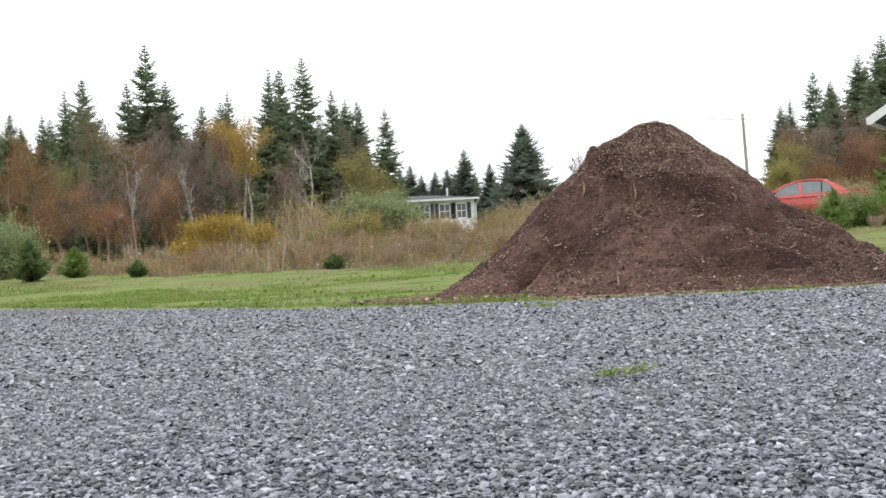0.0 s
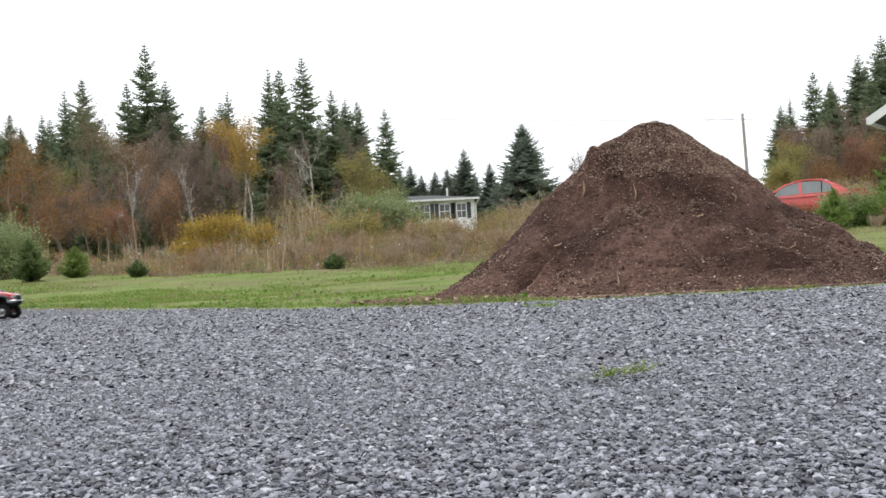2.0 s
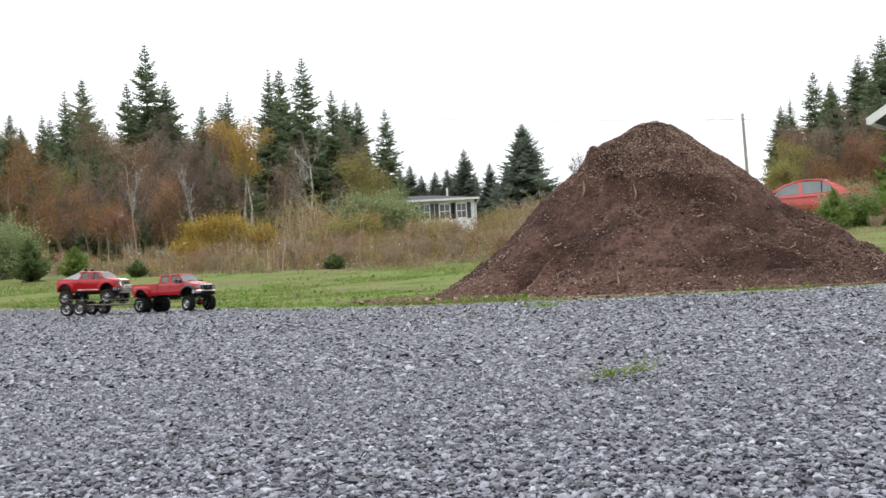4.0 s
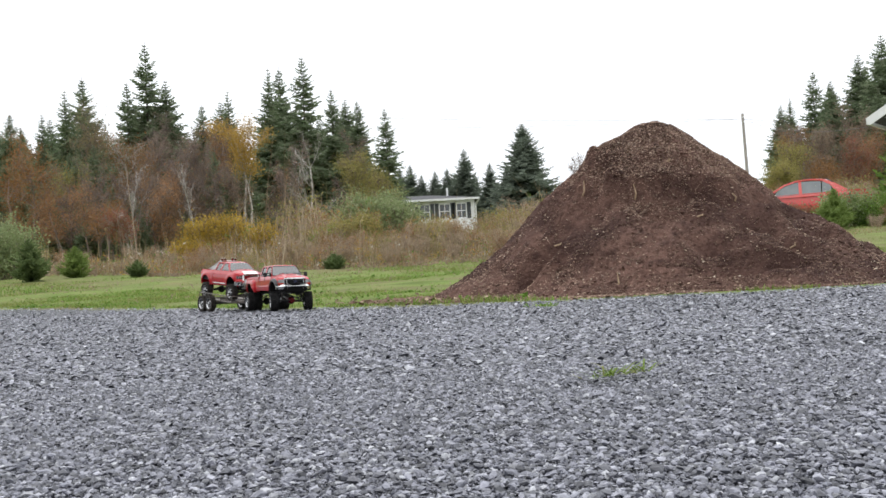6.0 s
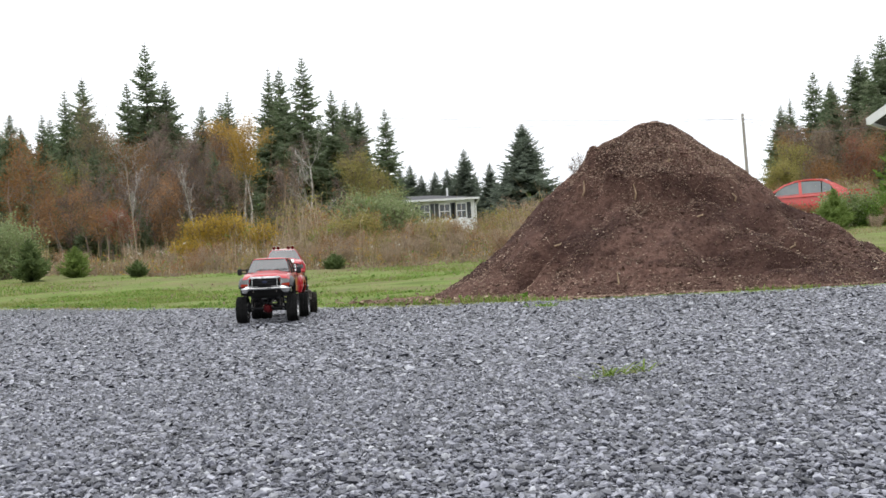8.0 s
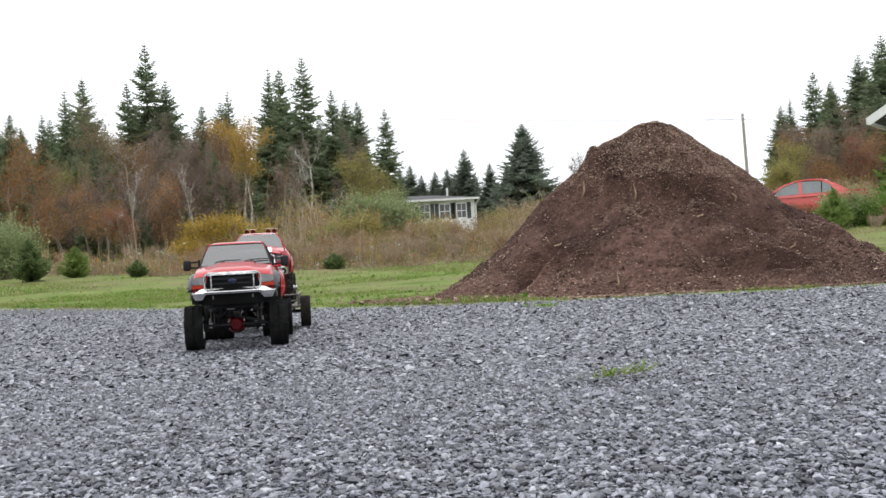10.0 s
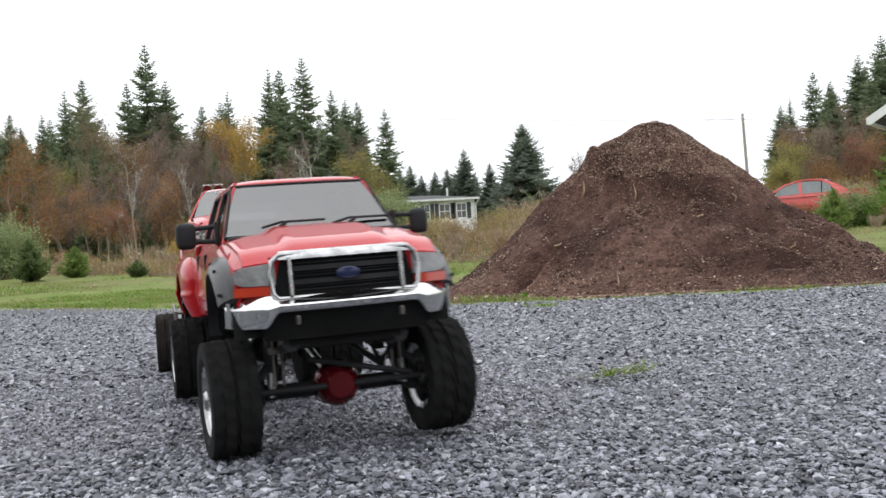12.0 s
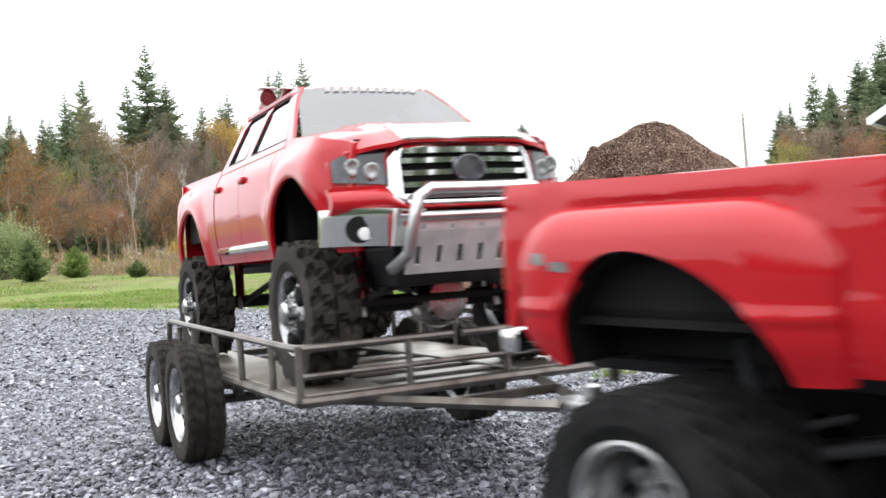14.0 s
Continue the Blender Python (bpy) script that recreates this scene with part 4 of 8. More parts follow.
def build_thicket():
    """Waist-high brush between lawn and woods: thin stems, withered leaves and litter."""
    rng = np.random.default_rng(43)
    for name, lab, mat, n, leafmat, share in (("brown_thicket", "withered grey-brown brush between lawn and woods", "twig_red", 11000, "leaf_fade", .35),
                                              ("rusty_thicket", "rusty autumn brush between lawn and woods", "twig_red", 10000, "leaf_rust", .7),
                                              ("straw_thicket", "straw and olive weeds among the brush", "straw", 8000, "leaf_green", .45),
                                              ("golden_thicket", "golden and yellow-green brush at the edge of the field", "twig_red", 6000, "leaf_gold", .8),
                                              ("pale_thicket", "bleached weed stalks with pale seed heads", "straw", 2500, "seed_head", .5)):
        y = rng.uniform(18, 36, n)
        x = y * rng.uniform(-.53, .15, n)
        deep = y - thicket_edge(x, y)
        clump = np.sin(x * 1.7 + len(name)) * np.sin(y * 1.1 + x * .6) + .6 * np.sin(x * 4.1 + y * 2.3 + len(name) * 2)
        k = (deep > np.abs(rng.normal(0, .5, n))) & (clump + rng.normal(0, .4, n) > -.1)
        k &= (x / y > -.24) | (deep < 3.0 + 2 * rng.uniform(0, 1, n))
        x, y, deep, clump = x[k], y[k], deep[k], clump[k]
        h = (.1 + .24 * np.clip(deep / 2.5, 0, 1) + .25 * np.clip((deep - 3) / 9, 0, 1) * np.interp(x / y, [-.3, -.2], [.15, 1])) * rng.lognormal(0, .55, len(x)) * (1 + .45 * clump)
        h *= np.where((x / y > -.07) & (x / y < .1), .62, 1)
        v, f = blades(rng, x, y, gz(x, y) - .02, h, rng.uniform(.008, .019, len(x)) * y / 26, .6)
        tagged(arrays_object(name, v, f, M[mat]), lab, "brush", kind="stuff")
        pick = rng.uniform(0, 1, len(x)) < share
        tips = np.stack([x, y, gz(x, y) + h * rng.uniform(.25, 1.0, len(x))], 1)[pick]
        v, f = leaf_cloud(rng, tips, 4, .06, .024)
        tagged(arrays_object(name.replace("thicket", "brush_leaves"), v, f, M[leafmat]), lab.replace("brush", "leaves of the brush", 1), "brush", kind="stuff")
    n = 26000
    y = rng.uniform(17.5, 40, n)
    x = y * rng.uniform(-.53, .12, n)
    k = y - thicket_edge(x, y) + .8 > np.abs(rng.normal(0, .9, n))
    x, y = x[k], y[k]
    v, f = leaf_cloud(rng, np.stack([x, y, gz(x, y) + .02], 1), 2, .03, .035)
    tagged(arrays_object("leaf_litter", v, f, M["leaf_brown"]), "fallen brown leaves and dead weeds under the brush", "litter", kind="stuff")


def build_shrubs():
    rng = np.random.default_rng(41)
    kinds = []
    for i, (leaf, lab, per, sig, size, spread) in enumerate((
            ("leaf_brown", "withered brown shrub with bare stems", 5, .12, .02, .35), ("leaf_rust", "rusty autumn shrub with thin stems", 8, .14, .02, .4),
            ("leaf_olive", "olive green shrub with thin stems", 8, .14, .022, .45), ("leaf_brown", "bare grey-brown shrub of upright twigs", 2, .1, .02, .25),
            ("leaf_gold_brown", "low shrub with golden brown leaves", 8, .12, .02, .5))):
        kinds.append(make_broadleaf("field_shrub", 300 + i, 1.0, spread, M[leaf], lab, "shrub", per, sig, size, M["twig_red"], 1, 8, .3, .1, "shrubs of the overgrown field", thin=.005, haze=4))
    used = set()

    def put(k, x, y, sc):
        t = float(rng.uniform(0, 6.28))
        if k in used:
            copy_at(kinds[k], x, y, sc, t, .03)
        else:
            used.add(k)
            stand(kinds[k], x, y, sc, t, .03)
    for i in range(215):
        band = i % 5
        q = float(rng.uniform(-.5, .14))
        y = float(thicket_edge(q * 24, 24.0)) + float(rng.uniform(*((.6, 3), (1.5, 6), (4, 9), (7, 13), (11, 20))[band]))
        x = y * q
        k = int(rng.choice([0, 1, 2, 3, 4], p=[.34, .18, .14, .26, .08]))
        if (band >= 3 and x / y < -.16) or (band == 2 and x / y < -.2 and i % 2):
            continue
        sc = float(rng.uniform(.5, 1.15)) * (.6, .9, 1.25, 1.55, 2.0)[band] * (1 + .3 * math.sin(x * 1.3) * math.sin(x * .47 + 1))
        put(k, x, y, min(sc, .7) if -.06 < x / y < .07 else sc * (.6 if x / y < -.2 else .85))
    for i in range(14):
        y = float(rng.uniform(25, 31))
        put((4, 2, 4, 1)[i % 4], y * float(rng.uniform(-.045, .02)), y, float(rng.uniform(.75, 1.05)))
    for i in range(9):
        y = float(rng.uniform(29, 35))
        put((2, 4, 2)[i % 3], y * float(rng.uniform(.045, .085)), y, float(rng.uniform(.9, 1.35)))
    for i in range(26):
        y = float(rng.uniform(30, 50))
        y = max(y, 38.0 + i * .3)
        put(int(rng.choice([0, 1, 2, 4])), float(y * rng.uniform(.27, .5)), y, float(rng.uniform(.9, 1.5)))
    for i in range(12):
        y = float(rng.uniform(20, 34))
        put(int(rng.choice([0, 2, 4])), float(y * rng.uniform(.44, .52)), y, float(rng.uniform(.35, .7)))
    stand(make_broadleaf("golden_shrub", 320, 1.4, .6, M["leaf_yellow"], "golden yellow shrub at the edge of the field", "shrub", 12, .14, 0.028, M["twig"], 2, 10, .5, .1), -6.5, 28.5)
    stand(make_broadleaf("golden_shrub", 321, 1.15, .6, M["leaf_yellow"], "small golden yellow shrub", "shrub", 8, .14, 0.028, M["twig"], 2, 7, .5, .1), -5.5, 29.0)
    stand(make_broadleaf("golden_shrub", 324, .8, .6, M["leaf_yellow"], "small golden yellow shrub", "shrub", 11, .14, 0.025, M["twig"], 2, 7, .5, .1), -7.1, 28.0)
    stand(make_broadleaf("willow_bush", 322, 1.9, .6, M["leaf_willow"], "broad grey-green willow bush", "bush", 15, .15, 0.028, M["twig"], 2, 9, .34, .1), -2.2, 29.2)
    stand(make_broadleaf("willow_bush", 323, 1.6, .6, M["leaf_willow"], "grey-green willow bush with yellowing leaves", "bush", 13, .14, 0.028, M["twig"], 2, 8, .3, .1), -1.4, 29.0)
    stand(make_broadleaf("willow_bush", 326, 1.2, .6, M["leaf_olive"], "small yellowing willow bush", "bush", 15, .15, 0.028, M["twig"], 2, 8, .6, .1), -2.5, 26.5)
    stand(make_broadleaf("willow_bush", 327, 1.5, .6, M["leaf_willow"], "grey-green willow bush at the wood's edge", "bush", 13, .15, 0.028, M["twig"], 2, 8, .35, .1), -10.9, 24.5)
    stand(make_broadleaf("bank_bush", 329, .9, .6, M["leaf_willow"], "small grey-green bush on the bank", "bush", 11, .12, 0.025, M["twig"], 2, 7, .5, .1), 10.6, 25.6)
    stand(make_broadleaf("bank_bush", 330, .7, .6, M["leaf_green"], "small fresh green bush on the bank", "bush", 11, .12, 0.025, M["twig"], 2, 7, .5, .1), 11.2, 25.0)
    stand(make_broadleaf("red_shrub", 328, .5, .6, M["leaf_red"], "dark red shrub in front of the parked car", "shrub", 15, .14, 0.028, M["twig"], 2, 7, .5, .1), 10.0, 27.5)
    stand(make_broadleaf("roadside_bush", 325, 1.4, .7, M["leaf_olive"], "yellow-green bush behind the heap", "bush", 15, .15, 0.031, M["twig"], 2, 9, .6, .1), 4.2, 42)

    def pine(seed, x, y, h, mat, lab, spread, sparse=.2):
        t = tagged(new("young_pine"), lab, "pine")
        bm, v, f = spruce_meshes(seed, 2.0, spread, mat, sparse)
        v[:, 2] += np.linalg.norm(v[:, :2], axis=1) * .55
        part("trunk", bm, M["bark"], t)
        arrays_object("crown", v, f, mat, t)
        stand(t, x, y, h / 2.0, 0, .02)
    pine(401, -2.24, 20, .36, M["pine"], "small round green pine in the grass", 1.5)
    pine(402, -9.3, 22, 1.0, M["pine"], "dark young pine at the edge of the lawn", .95, .3)
    pine(403, -8.65, 23, .8, M["pine_light"], "bright green young pine", .95, .35)
    pine(404, -6.88, 22, .42, M["pine"], "small green pine in the weeds", 1.2, .3)
    pine(405, 9.65, 24, 1.05, M["pine_light"], "bushy fresh green young pine on the bank", .75)
    pine(406, 9.95, 24.6, .7, M["pine_light"], "small fresh green young pine on the bank", 1.1)
    pine(408, 9.2, 23.4, .7, M["pine_light"], "small fresh green young pine on the bank", 1.1)
    pine(409, 10.9, 25.2, .6, M["pine"], "small green young pine on the bank", 1.3)
    pine(407, 12.25, 26, 3.0, M["leaf_green"], "tall green cedar by the house porch", .42)


def build_far_woods():
    rng = np.random.default_rng(51)
    n = 900
    a = rng.uniform(-3.14159, 3.14159, n)
    r = rng.uniform(170, 230, n)
    x, y = r * np.sin(a), r * np.cos(a)
    # behind the camera: unseen nearer, taller trees, added to darken reflections
    back = np.cos(a) < -.25
    x, y = np.where(back, x * .22, x), np.where(back, y * .22, y)
    z, h, w = gz(x, y) - .5, rng.uniform(3, 6, n), rng.uniform(1.5, 3, n)
    h = np.where(back, h * 2.1, h)
    V, F = [], []
    for k in range(4):
        t = rng.uniform(0, 3.14, n)
        dx, dy = np.cos(t) * w, np.sin(t) * w
        f0, f1 = .22 * k, .22 * k + .36
        s = 1 - .24 * k
        P = np.stack([np.stack([x - dx * s, y - dy * s, z + h * f0], 1), np.stack([x + dx * s, y + dy * s, z + h * f0], 1), np.stack([x, y, z + h * f1], 1)], 1)
        V.append(P.reshape(-1, 3))
        F.append((np.arange(n) * 3)[:, None] + np.arange(3) + k * 3 * n)
    tagged(arrays_object("far_woods", np.concatenate(V), np.concatenate(F), M["spruce_far"]), "low far line of spruce woods, with an added unseen nearer row behind the camera", "woods", kind="stuff")


build_ground()
build_gravel()
build_grass()
build_mound()
build_woods()
build_saplings()
build_thicket()
build_shrubs()
build_far_woods()


# ------------------------------------------------------------------ materials of the vehicles
M["red"] = surface("red_model_paint", [(.375, .0045, .0095), (.45, .006, .012)], scale=6, rough=.36, coat=.75, coat_rough=.04, rough_vary=.08, spec=.1)
M["car_red"] = surface("red_car_paint", [(.5, .035, .025), (.56, .045, .03)], scale=2, rough=.35, coat=.8)
M["black"] = surface("black_plastic", [(0.02, 0.02, 0.021), (0.033, 0.033, 0.036)], scale=30, rough=.6, rough_vary=.12, spec=.15)
M["dark"] = surface("dark_interior", [(0.013, 0.013, 0.013), (0.021, 0.021, 0.021)], scale=20, rough=.9, spec=.05)
M["flare"] = surface("grey_black_flare", [(0.022, 0.022, 0.024), (0.035, 0.035, 0.038)], scale=25, rough=.32, spec=.42)
M["rubber"] = surface("tyre_rubber", [(0.011, 0.011, 0.011), (0.017, 0.017, 0.017), (0.026, 0.025, 0.025)], scale=45, rough=.85, bump=.3, bump_scale=400, spec=.1)
M["rubber_dusty"] = surface("dusty_tyre_rubber", [(0.02, 0.0175, 0.0155), (0.036, 0.031, 0.027), (0.056, 0.048, 0.041)], scale=40, rough=.9, bump=.3, bump_scale=400, spec=.25)
M["chrome"] = surface("chrome", [(.68, .68, .67), (.78, .78, .77)], scale=20, rough=.08, metal=1.0, rough_vary=.02)
M["silver"] = surface("brushed_aluminium", [(.5, .5, .5), (.65, .65, .65)], scale=60, rough=.32, metal=1.0, rough_vary=.1)
M["steel"] = surface("dull_steel_tube", [(0.096, 0.08, 0.068), (0.176, 0.16, 0.144), (0.24, 0.224, 0.2)], scale=50, rough=.42, metal=.85, rough_vary=.15)
M["deckwood"] = surface("worn_deck_plate", [(0.2, 0.175, 0.15), (0.375, 0.338, 0.3), (0.5, 0.463, 0.413)], scale=25, rough=.36, metal=.6, rough_vary=.2)
M["lens"] = surface("frosted_headlight", [(.13, .13, .13), (.2, .2, .2), (.27, .27, .27), (.36, .36, .35)], scale=38, rough=.2, coat=1.0, bump=.25, bump_scale=160)
M["lamp_dark"] = surface("dark_headlight", [(.015, .015, .018), (.04, .04, .045), (.09, .09, .1)], scale=60, rough=.15, coat=.45)
M["amber"] = surface("amber_lens", [(.42, .025, .01), (.5, .04, .012)], scale=40, rough=.2, coat=1.0)
M["blue"] = surface("blue_enamel", [(.01, .014, .05), (.016, .022, .08)], scale=40, rough=.3)
M["diff_red"] = surface("red_anodised", [(0.1, 0.004, 0.007), (0.17, 0.008, 0.011)], scale=20, rough=.22, metal=.4)
M["white"] = surface("white_enamel", [(.75, .75, .74), (.8, .8, .79)], scale=10, rough=.5)
M["rim_dark"] = surface("dull_wheel_metal", [(.1, .1, .1), (.2, .2, .2), (.3, .3, .3)], scale=70, rough=.35, metal=1.0, rough_vary=.12)
M["skid_metal"] = surface("matt_aluminium", [(.5, .5, .5), (.62, .62, .61), (.7, .7, .69)], scale=60, rough=.5, metal=.55, rough_vary=.1)
M["screen"] = glazing("grey_windshield_glass", (.075, .082, .09), .19, rise=.35)
M["bright_glass"] = glazing("bright_side_glass", (.3, .32, .33), .06, rise=1.0)
M["rim"] = surface("worn_wheel_metal", [(.3, .3, .3), (.45, .45, .45), (.6, .6, .6)], scale=70, rough=.25, metal=1.0, rough_vary=.12)
M["tinted"] = glazing("tinted_glass", (.46, .49, .5), .09)


# ------------------------------------------------------------------ bodywork helpers
def sheet(bm, fun, us, vs, off):
    """A closed panel: points fun(u, v), and the same moved by off, stitched along the border."""
    off = Vector(off)
    top = [[Vector(fun(u, v)) for v in vs] for u in us]
    a = [[bm.verts.new(p) for p in row] for row in top]
    b = [[bm.verts.new(p + off) for p in row] for row in top]
    n, m = len(us), len(vs)
    for i in range(n - 1):
        for j in range(m - 1):
            bm.faces.new((a[i][j], a[i + 1][j], a[i + 1][j + 1], a[i][j + 1]))
            bm.faces.new((b[i][j], b[i][j + 1], b[i + 1][j + 1], b[i + 1][j]))
    for i in range(n - 1):
        for j in (0, m - 1):
            bm.faces.new((a[i][j], b[i][j], b[i + 1][j], a[i + 1][j]))
    for j in range(m - 1):
        for i in (0, n - 1):
            bm.faces.new((a[i][j], a[i][j + 1], b[i][j + 1], b[i][j]))
    bmesh.ops.remove_doubles(bm, verts=bm.verts, dist=2e-5)
    bmesh.ops.recalc_face_normals(bm, faces=bm.faces)


def lin(a, b, n):
    return [a + (b - a) * i / (n - 1) for i in range(n)]


def side_panel(bm, x0, x1, zlow, ztop, yfun, sgn, n=24, m=12, thick=.003):
    sheet(bm, lambda x, v: (x, sgn * yfun(x, zlow(x) + (ztop(x) - zlow(x)) * v), zlow(x) + (ztop(x) - zlow(x)) * v), lin(x0, x1, n), lin(0, 1, m), (0, -sgn * thick, 0))


def quad_panel(bm, corners, yfun, sgn, thick=.003, n=6):
    """A strip of the side between four (x, z) corners, in order round it."""
    (ax, az), (bx, bz), (cx, cz), (dx, dz) = corners

    def fun(u, v):
        x = (ax * (1 - u) + bx * u) * (1 - v) + (dx * (1 - u) + cx * u) * v
        z = (az * (1 - u) + bz * u) * (1 - v) + (dz * (1 - u) + cz * u) * v
        return (x, sgn * yfun(x, z), z)
    sheet(bm, fun, lin(0, 1, n), lin(0, 1, n), (0, -sgn * thick, 0))


def pane(bm, fun, us, vs):
    """A thin single pane."""
    rows = [[bm.verts.new(fun(u, v)) for v in vs] for u in us]
    for i in range(len(us) - 1):
        for j in range(len(vs) - 1):
            bm.faces.new((rows[i][j], rows[i + 1][j], rows[i + 1][j + 1], rows[i][j + 1]))


def side_pane(bm, corners, yfun, sgn, n=6):
    (ax, az), (bx, bz), (cx, cz), (dx, dz) = corners

    def fun(u, v):
        x = (ax * (1 - u) + bx * u) * (1 - v) + (dx * (1 - u) + cx * u) * v
        z = (az * (1 - u) + bz * u) * (1 - v) + (dz * (1 - u) + cz * u) * v
        return (x, sgn * yfun(x, z), z)
    pane(bm, fun, lin(0, 1, n), lin(0, 1, n))


def arch_low(cx, r, zc, rock):
    def f(x):
        d = abs(x - cx)
        return max(rock, zc + math.sqrt(max(0.0, r * r - d * d))) if d < r else rock
    return f


def tyre_mesh(bm, r, w, lugs=22, depth=.0042, rim=.55):
    """A tyre with moulded tread blocks, in one skin."""
    h = w / 2
    prof = [(r * rim, -.8), (r * .72, -1), (r * .86, -1.0), (r * .93, -.97)]
    tread = [-.93, -.86, -.6, -.52, -.50, -.16, -.09, -.07, .07, .09, .16, .50, .52, .6, .86, .93]
    prof += [(r - depth * (1 + .5 * abs(t) ** 6), t) for t in tread]
    prof += [(r * .93, .97), (r * .86, 1.0), (r * .72, 1), (r * rim, .8)]
    seg, rings = lugs * 6, []
    for k in range(seg):
        a = 2 * math.pi * k / seg
        ring = []
        for i, (rr, t) in enumerate(prof):
            if 3 <= i < len(prof) - 3:
                row = int(abs(t) < .51) + 2 * (t > 0)
                ph = (k + (3 if row in (1, 2) else 0) + round(t * 2.2 * (1 if row % 2 else -1))) % 6
                gap = .05 < abs(abs(t) - .55) and abs(t) > .08
                if ph < 4 and gap:
                    rr += depth * (1 if abs(t) < .94 else .55)
                elif not gap and (k + (2 if t > 0 else 0)) % 6 < 3:
                    rr += depth * .75
            ring.append(bm.verts.new((rr * math.cos(a), t * h, rr * math.sin(a))))
        rings.append(ring)
    m = len(prof)
    for k in range(seg):
        ra, rb = rings[k], rings[(k + 1) % seg]
        for i in range(m):
            j = (i + 1) % m
            bm.faces.new((ra[i], ra[j], rb[j], rb[i]))
    bmesh.ops.recalc_face_normals(bm, faces=bm.faces)


def rim_mesh(bm, r, w, dish, out):
    """Dished wheel; out: +1 or -1, the outer side along y."""
    h = w / 2
    lathe(bm, [(r, -h), (r + .0015, -h - .001), (r + .0015, h + .001), (r, h), (r * .9, h * .92), (r * .82, h * .55), (r * .8, dish), (r * .5, dish + .004), (r * .3, dish + .003), (0, dish + .003), (0, dish - .003), (r * .78, dish - .004), (r * .86, -h * .9)], 32)
    if out < 0:
        bmesh.ops.transform(bm, matrix=Matrix.Diagonal((1, -1, 1, 1)), verts=bm.verts)
        bmesh.ops.reverse_faces(bm, faces=bm.faces)


WHEEL_MESHES = {}


def wheel(parent, px, py, r, w, out, name="wheel", rubber="rubber", metal="chrome", dual=0.0, dish=.004, spokes=0, lugs=26, rimf=.56):
    """Rim with its tyre, hub and dark vents; for a dual wheel a second tyre sits inboard."""
    key = (r, w, out, rubber, metal, dual, spokes)
    if key in WHEEL_MESHES:
        proto = WHEEL_MESHES[key]
        c = copy_thing(proto, Matrix.Translation((px, py, r)))
        c.parent = parent
        return c
    bm = bmesh.new()
    rim_mesh(bm, r * rimf, w * .86, dish, out)
    wh = part(name, bm, M[metal], parent, "bright metal wheel", smooth=True)
    bm = bmesh.new()
    tyre_mesh(bm, r, w, lugs, .0062 if lugs == 16 else .0042, rim=rimf + .02)
    part("tyre", bm, M[rubber], wh, "black lugged tyre")
    if dual:
        bm = bmesh.new()
        h = w * .43
        lathe(bm, [(r * rimf + .0018, h - .002), (r * rimf + .0022, h + .0018), (r * rimf + .0002, h + .0022), (r * rimf - .0022, h + .0006), (r * rimf - .002, h - .003)], 32)
        if out < 0:
            bmesh.ops.transform(bm, matrix=Matrix.Diagonal((1, -1, 1, 1)), verts=bm.verts)
            bmesh.ops.reverse_faces(bm, faces=bm.faces)
        part("rim_lip", bm, M["rim"], wh, "bright rim lip", smooth=True)
        bm = bmesh.new()
        tyre_mesh(bm, r, w, lugs, rim=.3)
        bmesh.ops.translate(bm, verts=bm.verts, vec=(0, -out * dual, 0))
        part("tyre", bm, M[rubber], wh, "black lugged tyre")
    bm = bmesh.new()
    lathe(bm, [(r * .17, dish), (r * .17, dish + .010), (r * .13, dish + .0125), (0, dish + .013), (0, dish)], 16)
    for k in range(8):
        a = 2 * math.pi * k / 8
        box(bm, math.cos(a) * r * .235, dish + .004, math.sin(a) * r * .235, .0025, .004, .0025, .0005)
    if out < 0:
        bmesh.ops.transform(bm, matrix=Matrix.Diagonal((1, -1, 1, 1)), verts=bm.verts)
        bmesh.ops.reverse_faces(bm, faces=bm.faces)
    part("hub", bm, M[metal], wh, smooth=True)
    nv = spokes or 8
    bm = bmesh.new()
    for k in range(nv):
        a = 2 * math.pi * (k + .5) / nv
        rot = Matrix.Rotation(-a, 3, "Y")
        rr = r * (.39 if not spokes else .40)
        c = rot @ Vector((rr, (dish + .003) * out, 0))
        if spokes:
            box(bm, c.x, c.y, c.z, r * .2, .006, r * .24, .002, rot)
        else:
            box(bm, c.x, c.y, c.z, r * .095, .005, r * .11, .0018, rot)
    part("vent", bm, M["dark"], wh, "dark openings of the wheel")
    wh.matrix_basis = Matrix.Translation((px, py, r))
    WHEEL_MESHES[key] = wh
    return wh


def rod(name, parent, a, b, r, mat, label="", sides=10):
    bm = bmesh.new()
    tube(bm, [a, b], r, sides)
    return part(name, bm, mat, parent, label, smooth=True)


